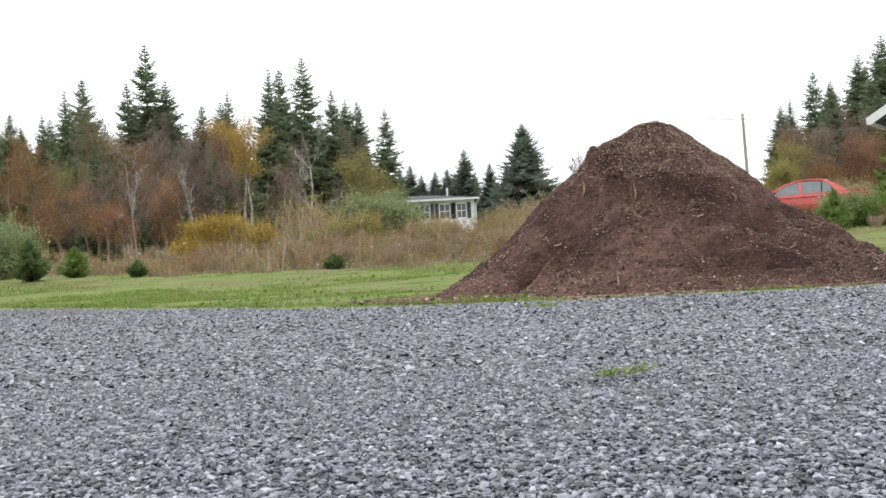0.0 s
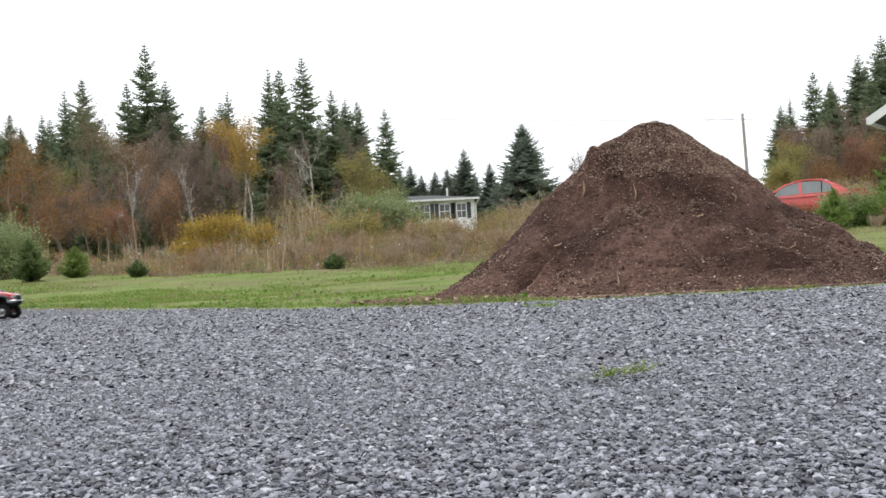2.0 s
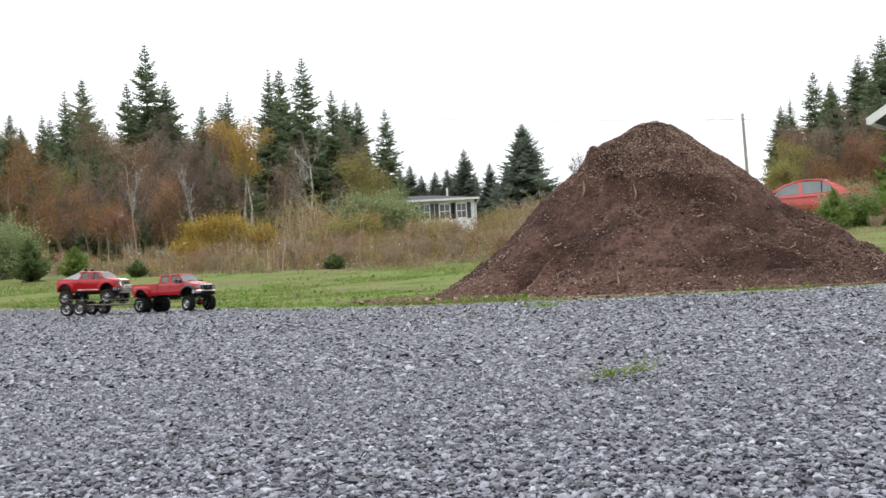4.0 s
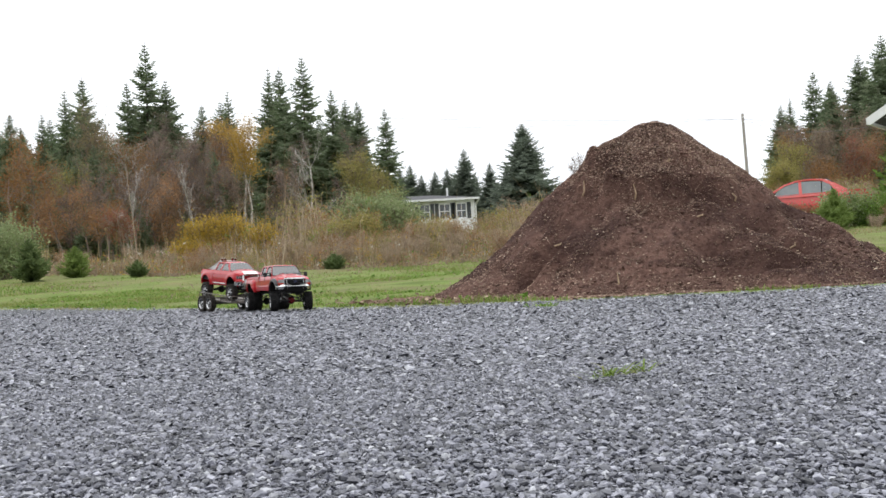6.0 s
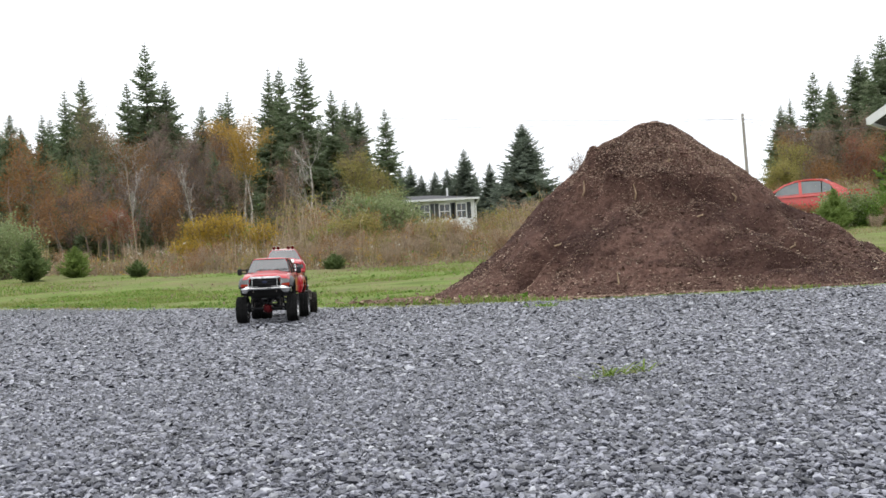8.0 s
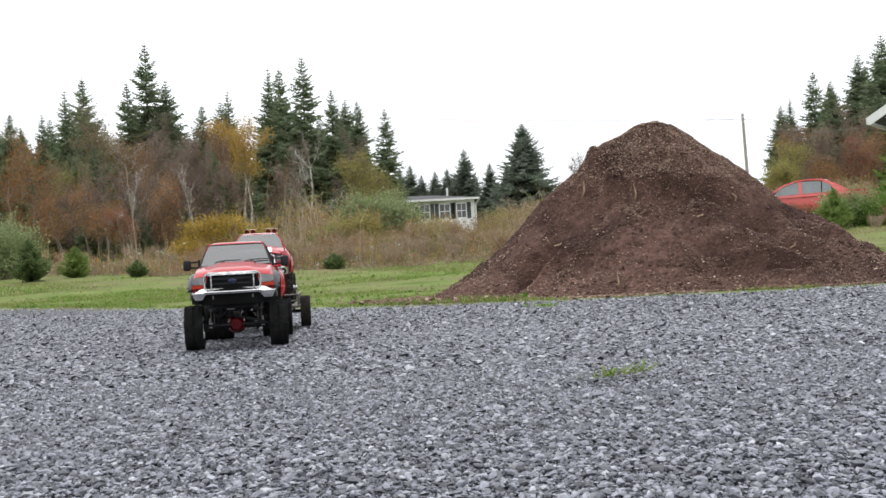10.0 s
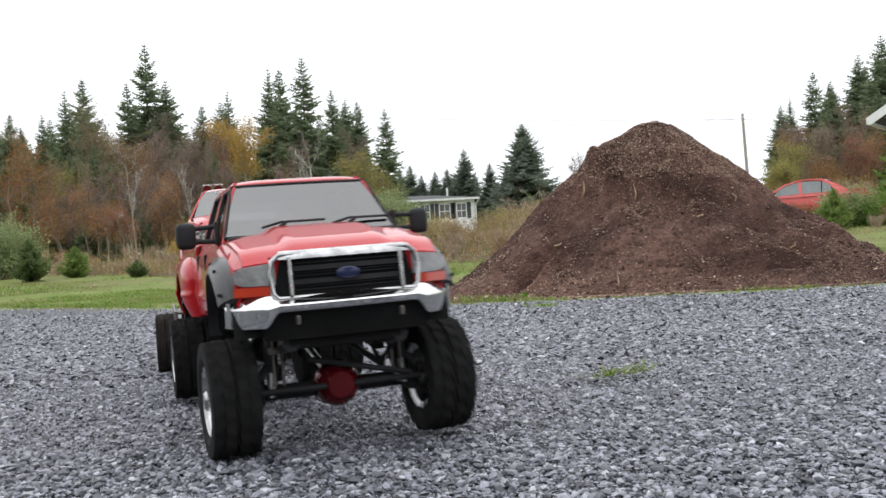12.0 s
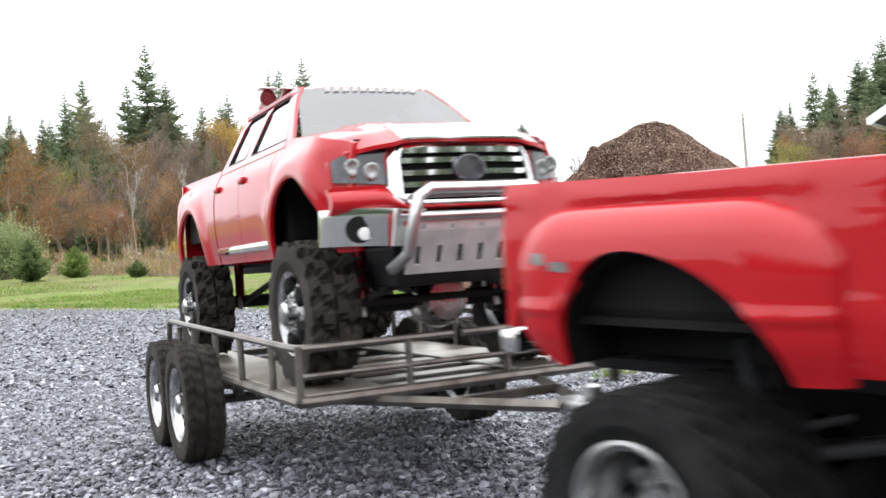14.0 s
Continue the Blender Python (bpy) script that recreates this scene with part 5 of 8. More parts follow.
# ------------------------------------------------------------------ the tow truck
def build_tow_truck():
    T = tagged(new("model_pickup_truck"), "red lifted crew cab model pickup with dual rear wheels, towing", "model truck")
    belt, rock = .199, .1205
    front_top = lambda x: lerp(x, [.14, .18, .25, .285, .3, .31], [.2, .1995, .1905, .183, .1775, .173])

    def yb(x, z):
        y = .0972 - .006 * (1 - smoothstep(.108, .139, z)) ** 1.5
        if x > .149:
            # the fender rolls over to the hood
            y -= .0085 * (max(0, z - front_top(x) + .017) / .017) ** 2
        else:
            y -= (.008 if x > -.067 else .0035) * (max(0, z - .176) / .024) ** 2
            if x < -.067:
                y += .0018 * smoothstep(.1925, .195, z)
        y += .0016 * (smoothstep(.1375, .1412, z) - smoothstep(.1416, .148, z))
        return y - .005 * smoothstep(.255, .305, x)

    def yg(x, z):
        return .0895 - (z - .2) * .33 - .003 * smoothstep(.25, .264, z)

    def rarch(x, base=.1145, wide=1.0):
        """Lower edge of the bed: a leaning wheel arch, and a rear corner cut away below."""
        q = (x + .234) / ((.042 if x < -.234 else .078) * wide)
        p = 2.3 if x < -.234 else 1.75
        z = base + (.0565 * wide * (1 - abs(q) ** p) ** (1 / p) if abs(q) < 1 else 0)
        return max(z, base + .04 * max(0, (-.279 - x) / .04) ** 1.6)

    def farch(x):
        return max(arch_low(.233, .0715, .112, rock - .004)(x), .13 if x > .277 else rock - .004)
    for sg in (-1, 1):
        bm = bmesh.new()
        side_panel(bm, .1495, .302, farch, front_top, yb, sg, 64, 12)
        part("front_fender", bm, M["red"], T, smooth=True)
        for x0, x1, hx in ((.0425, .1485, .0555), (-.0645, .0415, -.0435)):
            bm = bmesh.new()
            side_panel(bm, x0, x1, lambda x: rock - .004 * smoothstep(-.06, .15, x), lambda x: belt, yb, sg, 8, 40)
            d = part("door", bm, M["red"], T, smooth=True)
            bm = bmesh.new()
            box(bm, hx, sg * .0958, .181, .0092, .004, .018, .0012)
            part("door_handle", bm, M["black"], d, "black recessed door handle")
            bm = bmesh.new()
            box(bm, hx, sg * .0976, .185, .006, .002, .009, .0008)
            part("latch", bm, M["flare"], d)
        # window frames of the cab
        bm = bmesh.new()
        quad_panel(bm, [(-.0645, .1988), (.172, .1988), (.166, .2045), (-.0645, .2045)], yg, sg, n=10)
        quad_panel(bm, [(-.064, .2545), (.122, .2535), (.117, .2626), (-.0525, .2626)], yg, sg, n=10)
        quad_panel(bm, [(-.0645, .2035), (-.0425, .2035), (-.0445, .2555), (-.0638, .2555)], yg, sg)
        quad_panel(bm, [(.0265, .2035), (.0575, .2035), (.0555, .2555), (.0255, .2555)], yg, sg)
        quad_panel(bm, [(.158, .2035), (.181, .1985), (.1265, .2595), (.1105, .2545)], yg, sg)
        part("window_frame", bm, M["red"], T, smooth=True)
        for nm, cs in (("side_window", [(-.0445, .2015), (.0285, .2015), (.0275, .257), (-.0465, .257)]), ("side_window", [(.0555, .2015), (.164, .2015), (.1125, .257), (.0535, .257)])):
            bm = bmesh.new()
            side_pane(bm, cs, lambda x, z: yg(x, z) - .0022, sg)
            w = part(nm, bm, M["tinted"], T, "tinted side window", smooth=True)
            # black rubber seal round the pane
            bm = bmesh.new()
            pts = [Vector((x, sg * (yg(x, z) - .0008), z)) for x, z in ((cs[0][0] + .003, cs[0][1] + .0035), (cs[1][0] - .004, cs[1][1] + .0035), (cs[2][0] - .0025, cs[2][1] - .0025), (cs[3][0] + .0025, cs[3][1] - .0025))]
            tube(bm, pts, .0019, 6, close=True)
            part("seal", bm, M["black"], w, "black window seal")
        # bed side with the dual-wheel fender
        bm = bmesh.new()
        side_panel(bm, -.325, -.0695, lambda x: rarch(x, .1175, 1.2), lambda x: lerp(x, [-.325, -.07], [.2055, .2015]), yb, sg, 76, 14)
        part("bed_side", bm, M["red"], T, smooth=True)
        bm = bmesh.new()

        def yf(x, z):
            # distance inside a rounded outline: rear end, front end, top
            a, c = min(x + .3125, (-.136 - x) * .72), (.1915 - z) * 1.05
            r = .036
            d = min(a, c) if a > r or c > r else r - math.hypot(r - a, r - c)
            q = min(1, max(0, d / .029))
            return yb(x, z) - .0006 + .0150 * math.sqrt(1 - (1 - q) ** 2) * (1 - .12 * (1 - smoothstep(.11, .14, z)))
        side_panel(bm, -.3124, -.1362, lambda x: rarch(x, .1135), lambda x: .1912, yf, sg, 130, 44, .003)
        fd = part("rear_fender", bm, M["red"], T, "bulging red dual-wheel fender", smooth=True)
        if sg < 0:
            bm = bmesh.new()
            quad_panel(bm, [(-.294, .165), (-.283, .163), (-.284, .169), (-.292, .170)], lambda x, z: yf(x, z) + .0004, sg, .0005)
            quad_panel(bm, [(-.280, .161), (-.267, .160), (-.268, .165), (-.279, .1655)], lambda x, z: yf(x, z) + .0004, sg, .0005)
            part("scuff", bm, M["rim_dark"], fd, "bare scuffed patch")
        bm = bmesh.new()
        box(bm, -.198, sg * .0872, .2025, .25, .011, .0032, .0014)
        part("bed_rail", bm, M["red"], T, smooth=True)
            # dark sheets added to give the shade inside the wheel arches
        for cx, r0, y0, y1 in ((.233, .0668, .03, .098), (-.225, .0582, .03, .104)):
            bm = bmesh.new()
            sheet(bm, lambda a, v: (cx + math.cos(a) * r0, sg * (y0 + (y1 - y0) * v), .112 + math.sin(a) * r0), lin(radians(0), radians(180), 25), lin(0, 1, 3), (0, 0, .002))
            part("wheel_well", bm, M["dark"], T, "dark sheet added for the shade inside the wheel arch", smooth=True)
        # flare of the front arch
        bm = bmesh.new()
        def flare(q, v):
            # a wide lip over the wheel that narrows towards its rear foot
            wide = .0165 - .009 * smoothstep(radians(110), radians(182), q)
            rr = .0785 - wide * (1 - v)
            return (.233 + math.cos(q) * rr, sg * (.1105 - .010 * v * v - .003 * abs(math.cos(q)) ** 3), .1125 + math.sin(q) * rr * .925)
        sheet(bm, flare, lin(radians(29), radians(184), 44), lin(0, 1, 9), (0, -sg * .012, 0))
        fl = part("fender_flare", bm, M["flare"], T, "black plastic fender flare", smooth=True)
        for a in lin(radians(36), radians(150), 5):
            bm = bmesh.new()
            p = Vector((.233 + math.cos(a) * .0715, sg * .1072, .1125 + math.sin(a) * .0662))
            box(bm, p.x, p.y, p.z, .003, .003, .003, .0008)
            part("bolt", bm, M["black"], fl)
        # mirror on two arms
        bm = bmesh.new()
        box(bm, .15, sg * .1215, .2085, .012, .0195, .0265, .0055, Matrix.Rotation(radians(sg * -8), 3, "Z"), 3)
        mr = part("door_mirror", bm, M["black"], T, "black towing mirror", smooth=True)
        bm = bmesh.new()
        tube(bm, [(.15, sg * .115, .2155), (.152, sg * .092, .2165)], .0024, 8)
        tube(bm, [(.15, sg * .115, .2025), (.152, sg * .0925, .2015)], .0024, 8)
        box(bm, .152, sg * .0915, .2095, .017, .005, .024, .002)
        part("mirror_arm", bm, M["black"], mr)
        # headlight with its amber marker
        def face(y, z):
            return .3195 - 1.9 * max(0, abs(y) - .045) ** 2 * 3.2 - (z - .15) * .06
        bm = bmesh.new()
        sheet(bm, lambda u, v: (face(.0615 + .0335 * u, .159 + .0195 * v) + .0012, sg * (.0615 + .0335 * u), .1663 - .0012 * u + (.0190 * v - .0095) * (1 - .16 * u - .35 * u ** 9)), lin(0, 1, 20), lin(0, 1, 8), (-.006, 0, 0))
        part("headlight", bm, M["lens"], T, "frosted grey headlight", smooth=True)
        bm = bmesh.new()
        sheet(bm, lambda u, v: (face(.0625 + .0335 * u, .15 + .008 * v) + .0012, sg * (.0625 + .0335 * u), .1482 + .0078 * v), lin(0, 1, 8), lin(0, 1, 4), (-.006, 0, 0))
        part("marker_light", bm, M["amber"], T, "orange marker light", smooth=True)

    # hood with a raised middle
    def hood(u, v):
        x = .186 + (.312 - .186) * u
        y = .0892 * v * (1 - .02 * u)
        z = lerp(u, [0, .3, .8, 1], [.2062, .2035, .1915, .1815]) + .0055 * (1 - smoothstep(.42, .62, abs(v))) * (1 - .4 * u) - .007 * abs(v) ** 4 * (1 - .6 * u) - .004 * smoothstep(.9, 1, u)
        x = .186 + (min(.312 + .012 * (1 - v * v), .3185 - 6.1 * max(0, abs(y) - .045) ** 2) - .004 * (1 - smoothstep(.055, .065, abs(y))) - .186) * u
        return (x, y, z)
    bm = bmesh.new()
    sheet(bm, hood, lin(0, 1, 22), lin(-1, 1, 41), (0, 0, -.003))
    part("hood", bm, M["red"], T, "red hood with a raised middle", smooth=True)
    # panel round lamps and grille
    bm = bmesh.new()
    for sg in (-1, 1):
        def brow(u, v):
            # from the bumper up behind the lamps to the front edge of the hood
            y = .056 + .038 * u
            hx, _, hz = hood(1, min(1, y / .0874))
            hz -= .3 * max(0, y - .0874)
            x0 = .3135 - 6.1 * max(0, y - .045) ** 2
            return (x0 + (hx - .0006 - 1.2 * max(0, y - .0874) - x0) * v ** 1.5, sg * y, .147 + (hz - .0008 - .147) * v)
        sheet(bm, brow, lin(0, 1, 14), lin(0, 1, 9), (-.004, 0, 0))
        part("front_panel", bm, M["red"], T, smooth=True)
        bm = bmesh.new()
    bm.free()
    # roof
    bm = bmesh.new()

    def roof(u, v):
        x = -.0635 + (.1240 + .0635) * u
        edge = math.sqrt(max(0, 1 - abs(v) ** 5)) * math.sqrt(max(0, 1 - abs(1 - 2 * u) ** 14))
        return (x + .006 * (1 - v * v) * smoothstep(.5, 1, u), .0688 * v, .2592 + .0056 * edge * (1 - .2 * abs(2 * u - 1) ** 3) - .0015 * smoothstep(.9, 1, u) - .0065 * max(0, 1 - 7 * u) ** 2)
    sheet(bm, roof, [.5 - .5 * math.cos(math.pi * i / 25) for i in range(26)], [math.sin(math.pi / 2 * t) for t in lin(-1, 1, 41)], (0, 0, -.003))
    part("roof", bm, M["red"], T, smooth=True)

    def screen(u, v):
        z = .2030 + (.2568 - .2030) * v
        return (.1800 + (.1268 - .1800) * v + .010 * (1 - u * u), u * (.0868 + (.0705 - .0868) * v), z)
    bm = bmesh.new()
    pane(bm, screen, lin(-1, 1, 21), lin(0, 1, 9))
    ws = part("windshield", bm, M["screen"], T, "grey tinted windshield", smooth=True)
    bm = bmesh.new()
    loop = [screen(u, 1) for u in lin(-1, 1, 13)] + [screen(1, v) for v in lin(.9, .1, 5)] + [screen(u, 0) for u in lin(1, -1, 13)] + [screen(-1, v) for v in lin(.1, .9, 5)]
    tube(bm, loop, .0016, 6, close=True)
    part("seal", bm, M["black"], ws, "black windshield seal")
    for a in (-.052, .02):
        bm = bmesh.new()
        p0, p1, p2 = Vector(screen(a / .0875, .1)), Vector(screen((a + .02) / .0875, .19)), Vector(screen((a + .066) / .0875, .2))
        o = Vector((.004, 0, .002))
        tube(bm, [p0 + o * 1.2, p1 + o * 1.1, p2 + o * .8], .0014, 6)
        tube(bm, [p0 + Vector((.003, .024, .006)), p0 + Vector((.007, .012, -.001))], .0018, 6)
        part("wiper", bm, M["black"], ws, "black windshield wiper")
    # cowl, rear wall of the cab and its window
    bm = bmesh.new()
    box(bm, .186, 0, .2, .02, .17, .006, .002)
    part("cowl", bm, M["black"], T)
    bm = bmesh.new()
    box(bm, -.0635, 0, .164, .003, .18, .078)
    box(bm, -.062, 0, .2555, .004, .138, .008, .001)
    for sg in (-1, 1):
        sheet(bm, lambda u, v: (-.0635 + .004 * v, sg * ((.0675 - .004 * v) * (1 - u) + (yg(0, .2 + .057 * v) - .001) * u), .2 + .057 * v), lin(0, 1, 4), lin(0, 1, 8), (.003, 0, 0))
    part("cab_back", bm, M["red"], T)
    bm = bmesh.new()
    pane(bm, lambda u, v: (-.063, .067 * u, .2015 + .05 * v), [-1, 1], [0, 1])
    part("rear_window", bm, M["tinted"], T, "tinted rear window of the cab")
    # seats and floor of the cabin, dark
    bm = bmesh.new()
    box(bm, .05, 0, .155, .222, .18, .07, .004)
    box(bm, .15, 0, .198, .05, .16, .012, .004)
    part("interior", bm, M["dark"], T, "dark interior tub")
    for sg in (-1, 1):
        bm = bmesh.new()
        box(bm, .06, sg * .042, .206, .018, .045, .034, .006, Matrix.Rotation(radians(-12), 3, "Y"))
        part("seat", bm, M["dark"], T, smooth=True)
    bm = bmesh.new()
    tube(bm, [(.121 + .004 * math.sin(a), .042 + .014 * math.cos(a), .206 + .012 * math.sin(a)) for a in lin(0, 5.9, 16)], .0014, 6, close=True)
    part("steering_wheel", bm, M["black"], T)
    # bed
    bm = bmesh.new()
    box(bm, -.197, 0, .135, .25, .185, .004)
    part("bed_floor", bm, M["dark"], T, "black bed floor")
    for sg in (-1, 1):
        bm = bmesh.new()
        box(bm, -.197, sg * .0885, .184, .25, .003, .026)
        part("bed_liner", bm, M["black"], T, "black bed liner")
        bm = bmesh.new()
        box(bm, -.225, sg * .068, .152, .12, .04, .034, .006)
        part("wheel_hump", bm, M["dark"], T)
    # added dark box that stops light showing through the rear arches
    bm = bmesh.new()
    box(bm, -.232, 0, .1235, .15, .118, .02, .004)
    part("rear_inner_fender", bm, M["dark"], T)
    bm = bmesh.new()
    box(bm, -.0715, 0, .166, .003, .185, .072)
    part("bulkhead", bm, M["black"], T)
    bm = bmesh.new()
    sheet(bm, lambda u, v: (-.3265 + .003 * v * v, .0955 * u * (1 - .03 * v), .13 + .074 * v), lin(-1, 1, 10), lin(0, 1, 8), (.006, 0, 0))
    tg = part("tailgate", bm, M["red"], T, "red tailgate", smooth=True)
    bm = bmesh.new()
    box(bm, -.3285, 0, .186, .004, .026, .01, .002)
    part("tailgate_handle", bm, M["black"], tg)
    for sg in (-1, 1):
        bm = bmesh.new()
        box(bm, -.3275, sg * .0895, .166, .004, .011, .034, .0015)
        part("tail_light", bm, M["amber"], T, "red-orange tail light", smooth=True)
    bm = bmesh.new()
    box(bm, -.333, 0, .121, .014, .18, .014, .003)
    part("rear_bumper", bm, M["chrome"], T, "chrome rear bumper", smooth=True)
    # grille
    bm = bmesh.new()
    o = [(-.0645, .149), (-.06, .1445), (.06, .1445), (.0645, .149), (.0662, .166), (.0635, .177), (.0575, .1822), (-.0575, .1822), (-.0635, .177), (-.0662, .166)]
    fx = lambda y, z: .3275 - 2.2 * y * y - (z - .165) * .12
    tube(bm, [(fx(y, z), y, z) for y, z in o], .0022, 8, close=True)
    sheet(bm, lambda u, v: (fx(.058 * u, .18) - .0125 * v * v + .001, .0585 * u * (1 - .04 * v), .1778 + .0078 * math.sin(1.45 * v)), lin(-1, 1, 22), lin(0, 1, 8), (-.003, 0, -.001))
    for sg in (-1, 1):
        tube(bm, [(fx(.05, .147) - .0005, sg * .0492, .1465), (fx(.05, .18), sg * .0492, .1795)], .0019, 8)
    gr = part("grille", bm, M["rim"], T, "chrome grille surround", smooth=True)
    bm = bmesh.new()
    sheet(bm, lambda u, v: (.3205 - 2.2 * (.063 * u) ** 2, .0655 * u, .146 + .0345 * v), lin(-1, 1, 12), lin(0, 1, 4), (-.004, 0, 0))
    part("grille_mesh", bm, M["dark"], gr, "black grille insert")
    for z in (.1555, .1672):
        bm = bmesh.new()
        sheet(bm, lambda u, v: (.3255 - 2.2 * (.048 * u) ** 2, .048 * u, z + .0042 * v), lin(-1, 1, 10), [0, 1], (-.004, 0, 0))
        part("grille_bar", bm, M["black"], gr, "black grille bar")
    for z in (.1505, .1535, .1625, .165, .1735, .1765):
        bm = bmesh.new()
        sheet(bm, lambda u, v: (.3233 - 2.2 * (.048 * u) ** 2, .048 * u, z + .0008 * v), lin(-1, 1, 10), [0, 1], (-.002, 0, 0))
        part("grille_slat", bm, M["black"], gr)
    bm = bmesh.new()
    lathe(bm, [(0, 0), (.0105, 0), (.0105, .0018), (.0085, .0028), (0, .003)], 24, "X")
    bmesh.ops.transform(bm, matrix=Matrix.Translation((.3262, 0, .1630)) @ Matrix.Diagonal((1, 1, .48, 1)), verts=bm.verts)
    part("badge", bm, M["blue"], gr, "plain blue oval badge", smooth=True)
    # bumper: upper strip and the two deeper ends
    def bx(y):
        return .331 - .0075 * (abs(y) / .06) ** 2 * .55 - 14 * max(0, abs(y) - .06) ** 2 * 1.35
    bm = bmesh.new()

    def bumper(u, v):
        y = .1025 * u
        low = .1330 - .0125 * smoothstep(.06, .0735, abs(y)) + .001 * smoothstep(.09, .103, abs(y))
        top = .1465 + .002 * smoothstep(.055, .075, abs(y))
        # an upright face under a sloping upper face
        k = max(0, (v - .5) / .5)
        mid = low + (top - low) * (.45 if abs(y) < .06 else .45 + .15 * smoothstep(.06, .075, abs(y)))
        return (bx(y) + .003 - .0028 * (1 - min(1, v / .5)) - .0015 * (1 - min(1, v / .2)) ** 2 - .0105 * k, y, low + (mid - low) * min(1, v / .5) + (top - mid) * k)
    sheet(bm, bumper, lin(-1, 1, 121), lin(0, 1, 22), (-.006, 0, 0))
    bp = part("front_bumper", bm, M["chrome"], T, "chrome front bumper", smooth=True)
    for sg in (-1, 1):
        bm = bmesh.new()
        sheet(bm, lambda u, v: (.2935 - .018 * u, sg * (.1020 - .002 * u), .1215 + .0265 * v), lin(0, 1, 4), lin(0, 1, 4), (0, -sg * .003, 0))
        part("bumper_end", bm, M["chrome"], bp, smooth=True)
    bm = bmesh.new()
    sheet(bm, lambda u, v: (.322 - .012 * (1 - v) - .006 * u * u, .073 * u, .108 + .028 * v), lin(-1, 1, 14), lin(0, 1, 5), (-.012, 0, 0))
    part("valance", bm, M["dark"], T, "black plastic air dam", smooth=True)
    for sg in (-1, 1):
        bm = bmesh.new()
        box(bm, .326, sg * .046, .1255, .005, .0035, .008, .001)
        part("tow_hook", bm, M["steel"], T)
    # dark boxes behind the arches, added to block light
    bm = bmesh.new()
    box(bm, .225, 0, .15, .135, .115, .07, .004)
    box(bm, .225, 0, .176, .12, .17, .006)
    part("inner_fender", bm, M["dark"], T)
    # chassis
    for sg in (-1, 1):
        rod("frame_rail", T, (-.32, sg * .036, .108), (.3, sg * .036, .108), .0075, M["black"], sides=4)
        rod("link_arm", T, (.205, sg * .055, .066), (.06, sg * .03, .098), .0035, M["black"])
        rod("link_arm", T, (-.21, sg * .055, .066), (-.06, sg * .03, .098), .0035, M["black"])
        for x in (.22, -.215):
            bm = bmesh.new()
            for k in range(4):
                tube(bm, [(x - .055 + k * .008, sg * .05, .092 - .002 * k), (x, sg * .05, .073 - .003 * k), (x + .055 - k * .008, sg * .05, .092 - .002 * k)], .0019, 6)
            part("leaf_spring", bm, M["black"], T)
            s = rod("shock_absorber", T, (x + .02, sg * .06, .064), (x + .006, sg * .056, .125), .0052, M["black"])
            rod("shock_rod", s, (x + .017, sg * .0595, .075), (x + .0235, sg * .061, .052), .0026, M["silver"], "silver shock rod")
        bm = bmesh.new()
        for dy in (-.004, .004):
            tube(bm, [(.256, sg * .056 + dy, .062), (.256, sg * .056 + dy, .105)], .0013, 6)
        box(bm, .256, sg * .056, .095, .006, .016, .006, .001)
        part("spring_bolt", bm, M["steel"], T, "steel spring bolts", smooth=True)
        bm = bmesh.new()
        box(bm, .235, sg * .074, .058, .024, .012, .03, .004)
        part("knuckle", bm, M["black"], T)
        # wheel tub lining over the front wheel
        rod("bump_stop", T, (.235, sg * .045, .108), (.235, sg * .045, .085), .006, M["black"])
    for x, col, yo in ((.235, "diff_red", .0), (-.225, "black", .0)):
        ax = rod("axle", T, (x, -.075, .0545), (x, .075, .0545), .0075, M["black"])
        bm = bmesh.new()
        lathe(bm, [(0, -.021), (.012, -.02), (.019, -.012), (.0225, 0), (.019, .012), (.012, .02), (0, .021)], 14, "X")
        bmesh.ops.translate(bm, verts=bm.verts, vec=(x + (.008 if x > 0 else -.008), yo, .058))
        part("differential", bm, M[col], ax, "red differential housing" if x > 0 else "black differential housing", smooth=True)
        if x > 0:
            bm = bmesh.new()
            for k in range(8):
                a = 2 * math.pi * k / 8
                box(bm, x + .022, yo + math.cos(a) * .016, .058 + math.sin(a) * .016, .003, .003, .003, .0006)
            part("cover_bolt", bm, M["diff_red"], ax)
    rod("tie_rod", T, (.259, -.078, .058), (.259, .078, .058), .003, M["black"])
    rod("drag_link", T, (.264, -.03, .085), (.261, .068, .062), .0028, M["black"])
    rod("drive_shaft", T, (.2, 0, .064), (0, 0, .1), .004, M["silver"])
    rod("drive_shaft", T, (-.2, 0, .064), (0, 0, .1), .004, M["black"])
    bm = bmesh.new()
    box(bm, 0, 0, .1, .07, .05, .03, .004)
    part("gearbox", bm, M["black"], T)
    bm = bmesh.new()
    box(bm, .288, 0, .104, .025, .105, .012, .003)
    box(bm, .262, 0, .106, .03, .08, .01, .003)
    part("front_crossmember", bm, M["dark"], T)
    for sg in (-1, 1):
        rod("frame_horn", T, (.3, sg * .05, .104), (.2, sg * .045, .094), .008, M["black"], sides=6)
        rod("steering_arm", T, (.262, sg * .075, .07), (.225, sg * .05, .098), .0035, M["black"])
        rod("shock_tower", T, (.248, sg * .062, .075), (.244, sg * .058, .135), .0065, M["black"])
        rod("shock_rod", T, (.2485, sg * .0625, .075), (.25, sg * .064, .052), .003, M["silver"], "silver shock rod")
    bm = bmesh.new()
    box(bm, .24, .02, .103, .03, .04, .018, .003)
    part("servo", bm, M["black"], T)
    bm = bmesh.new()
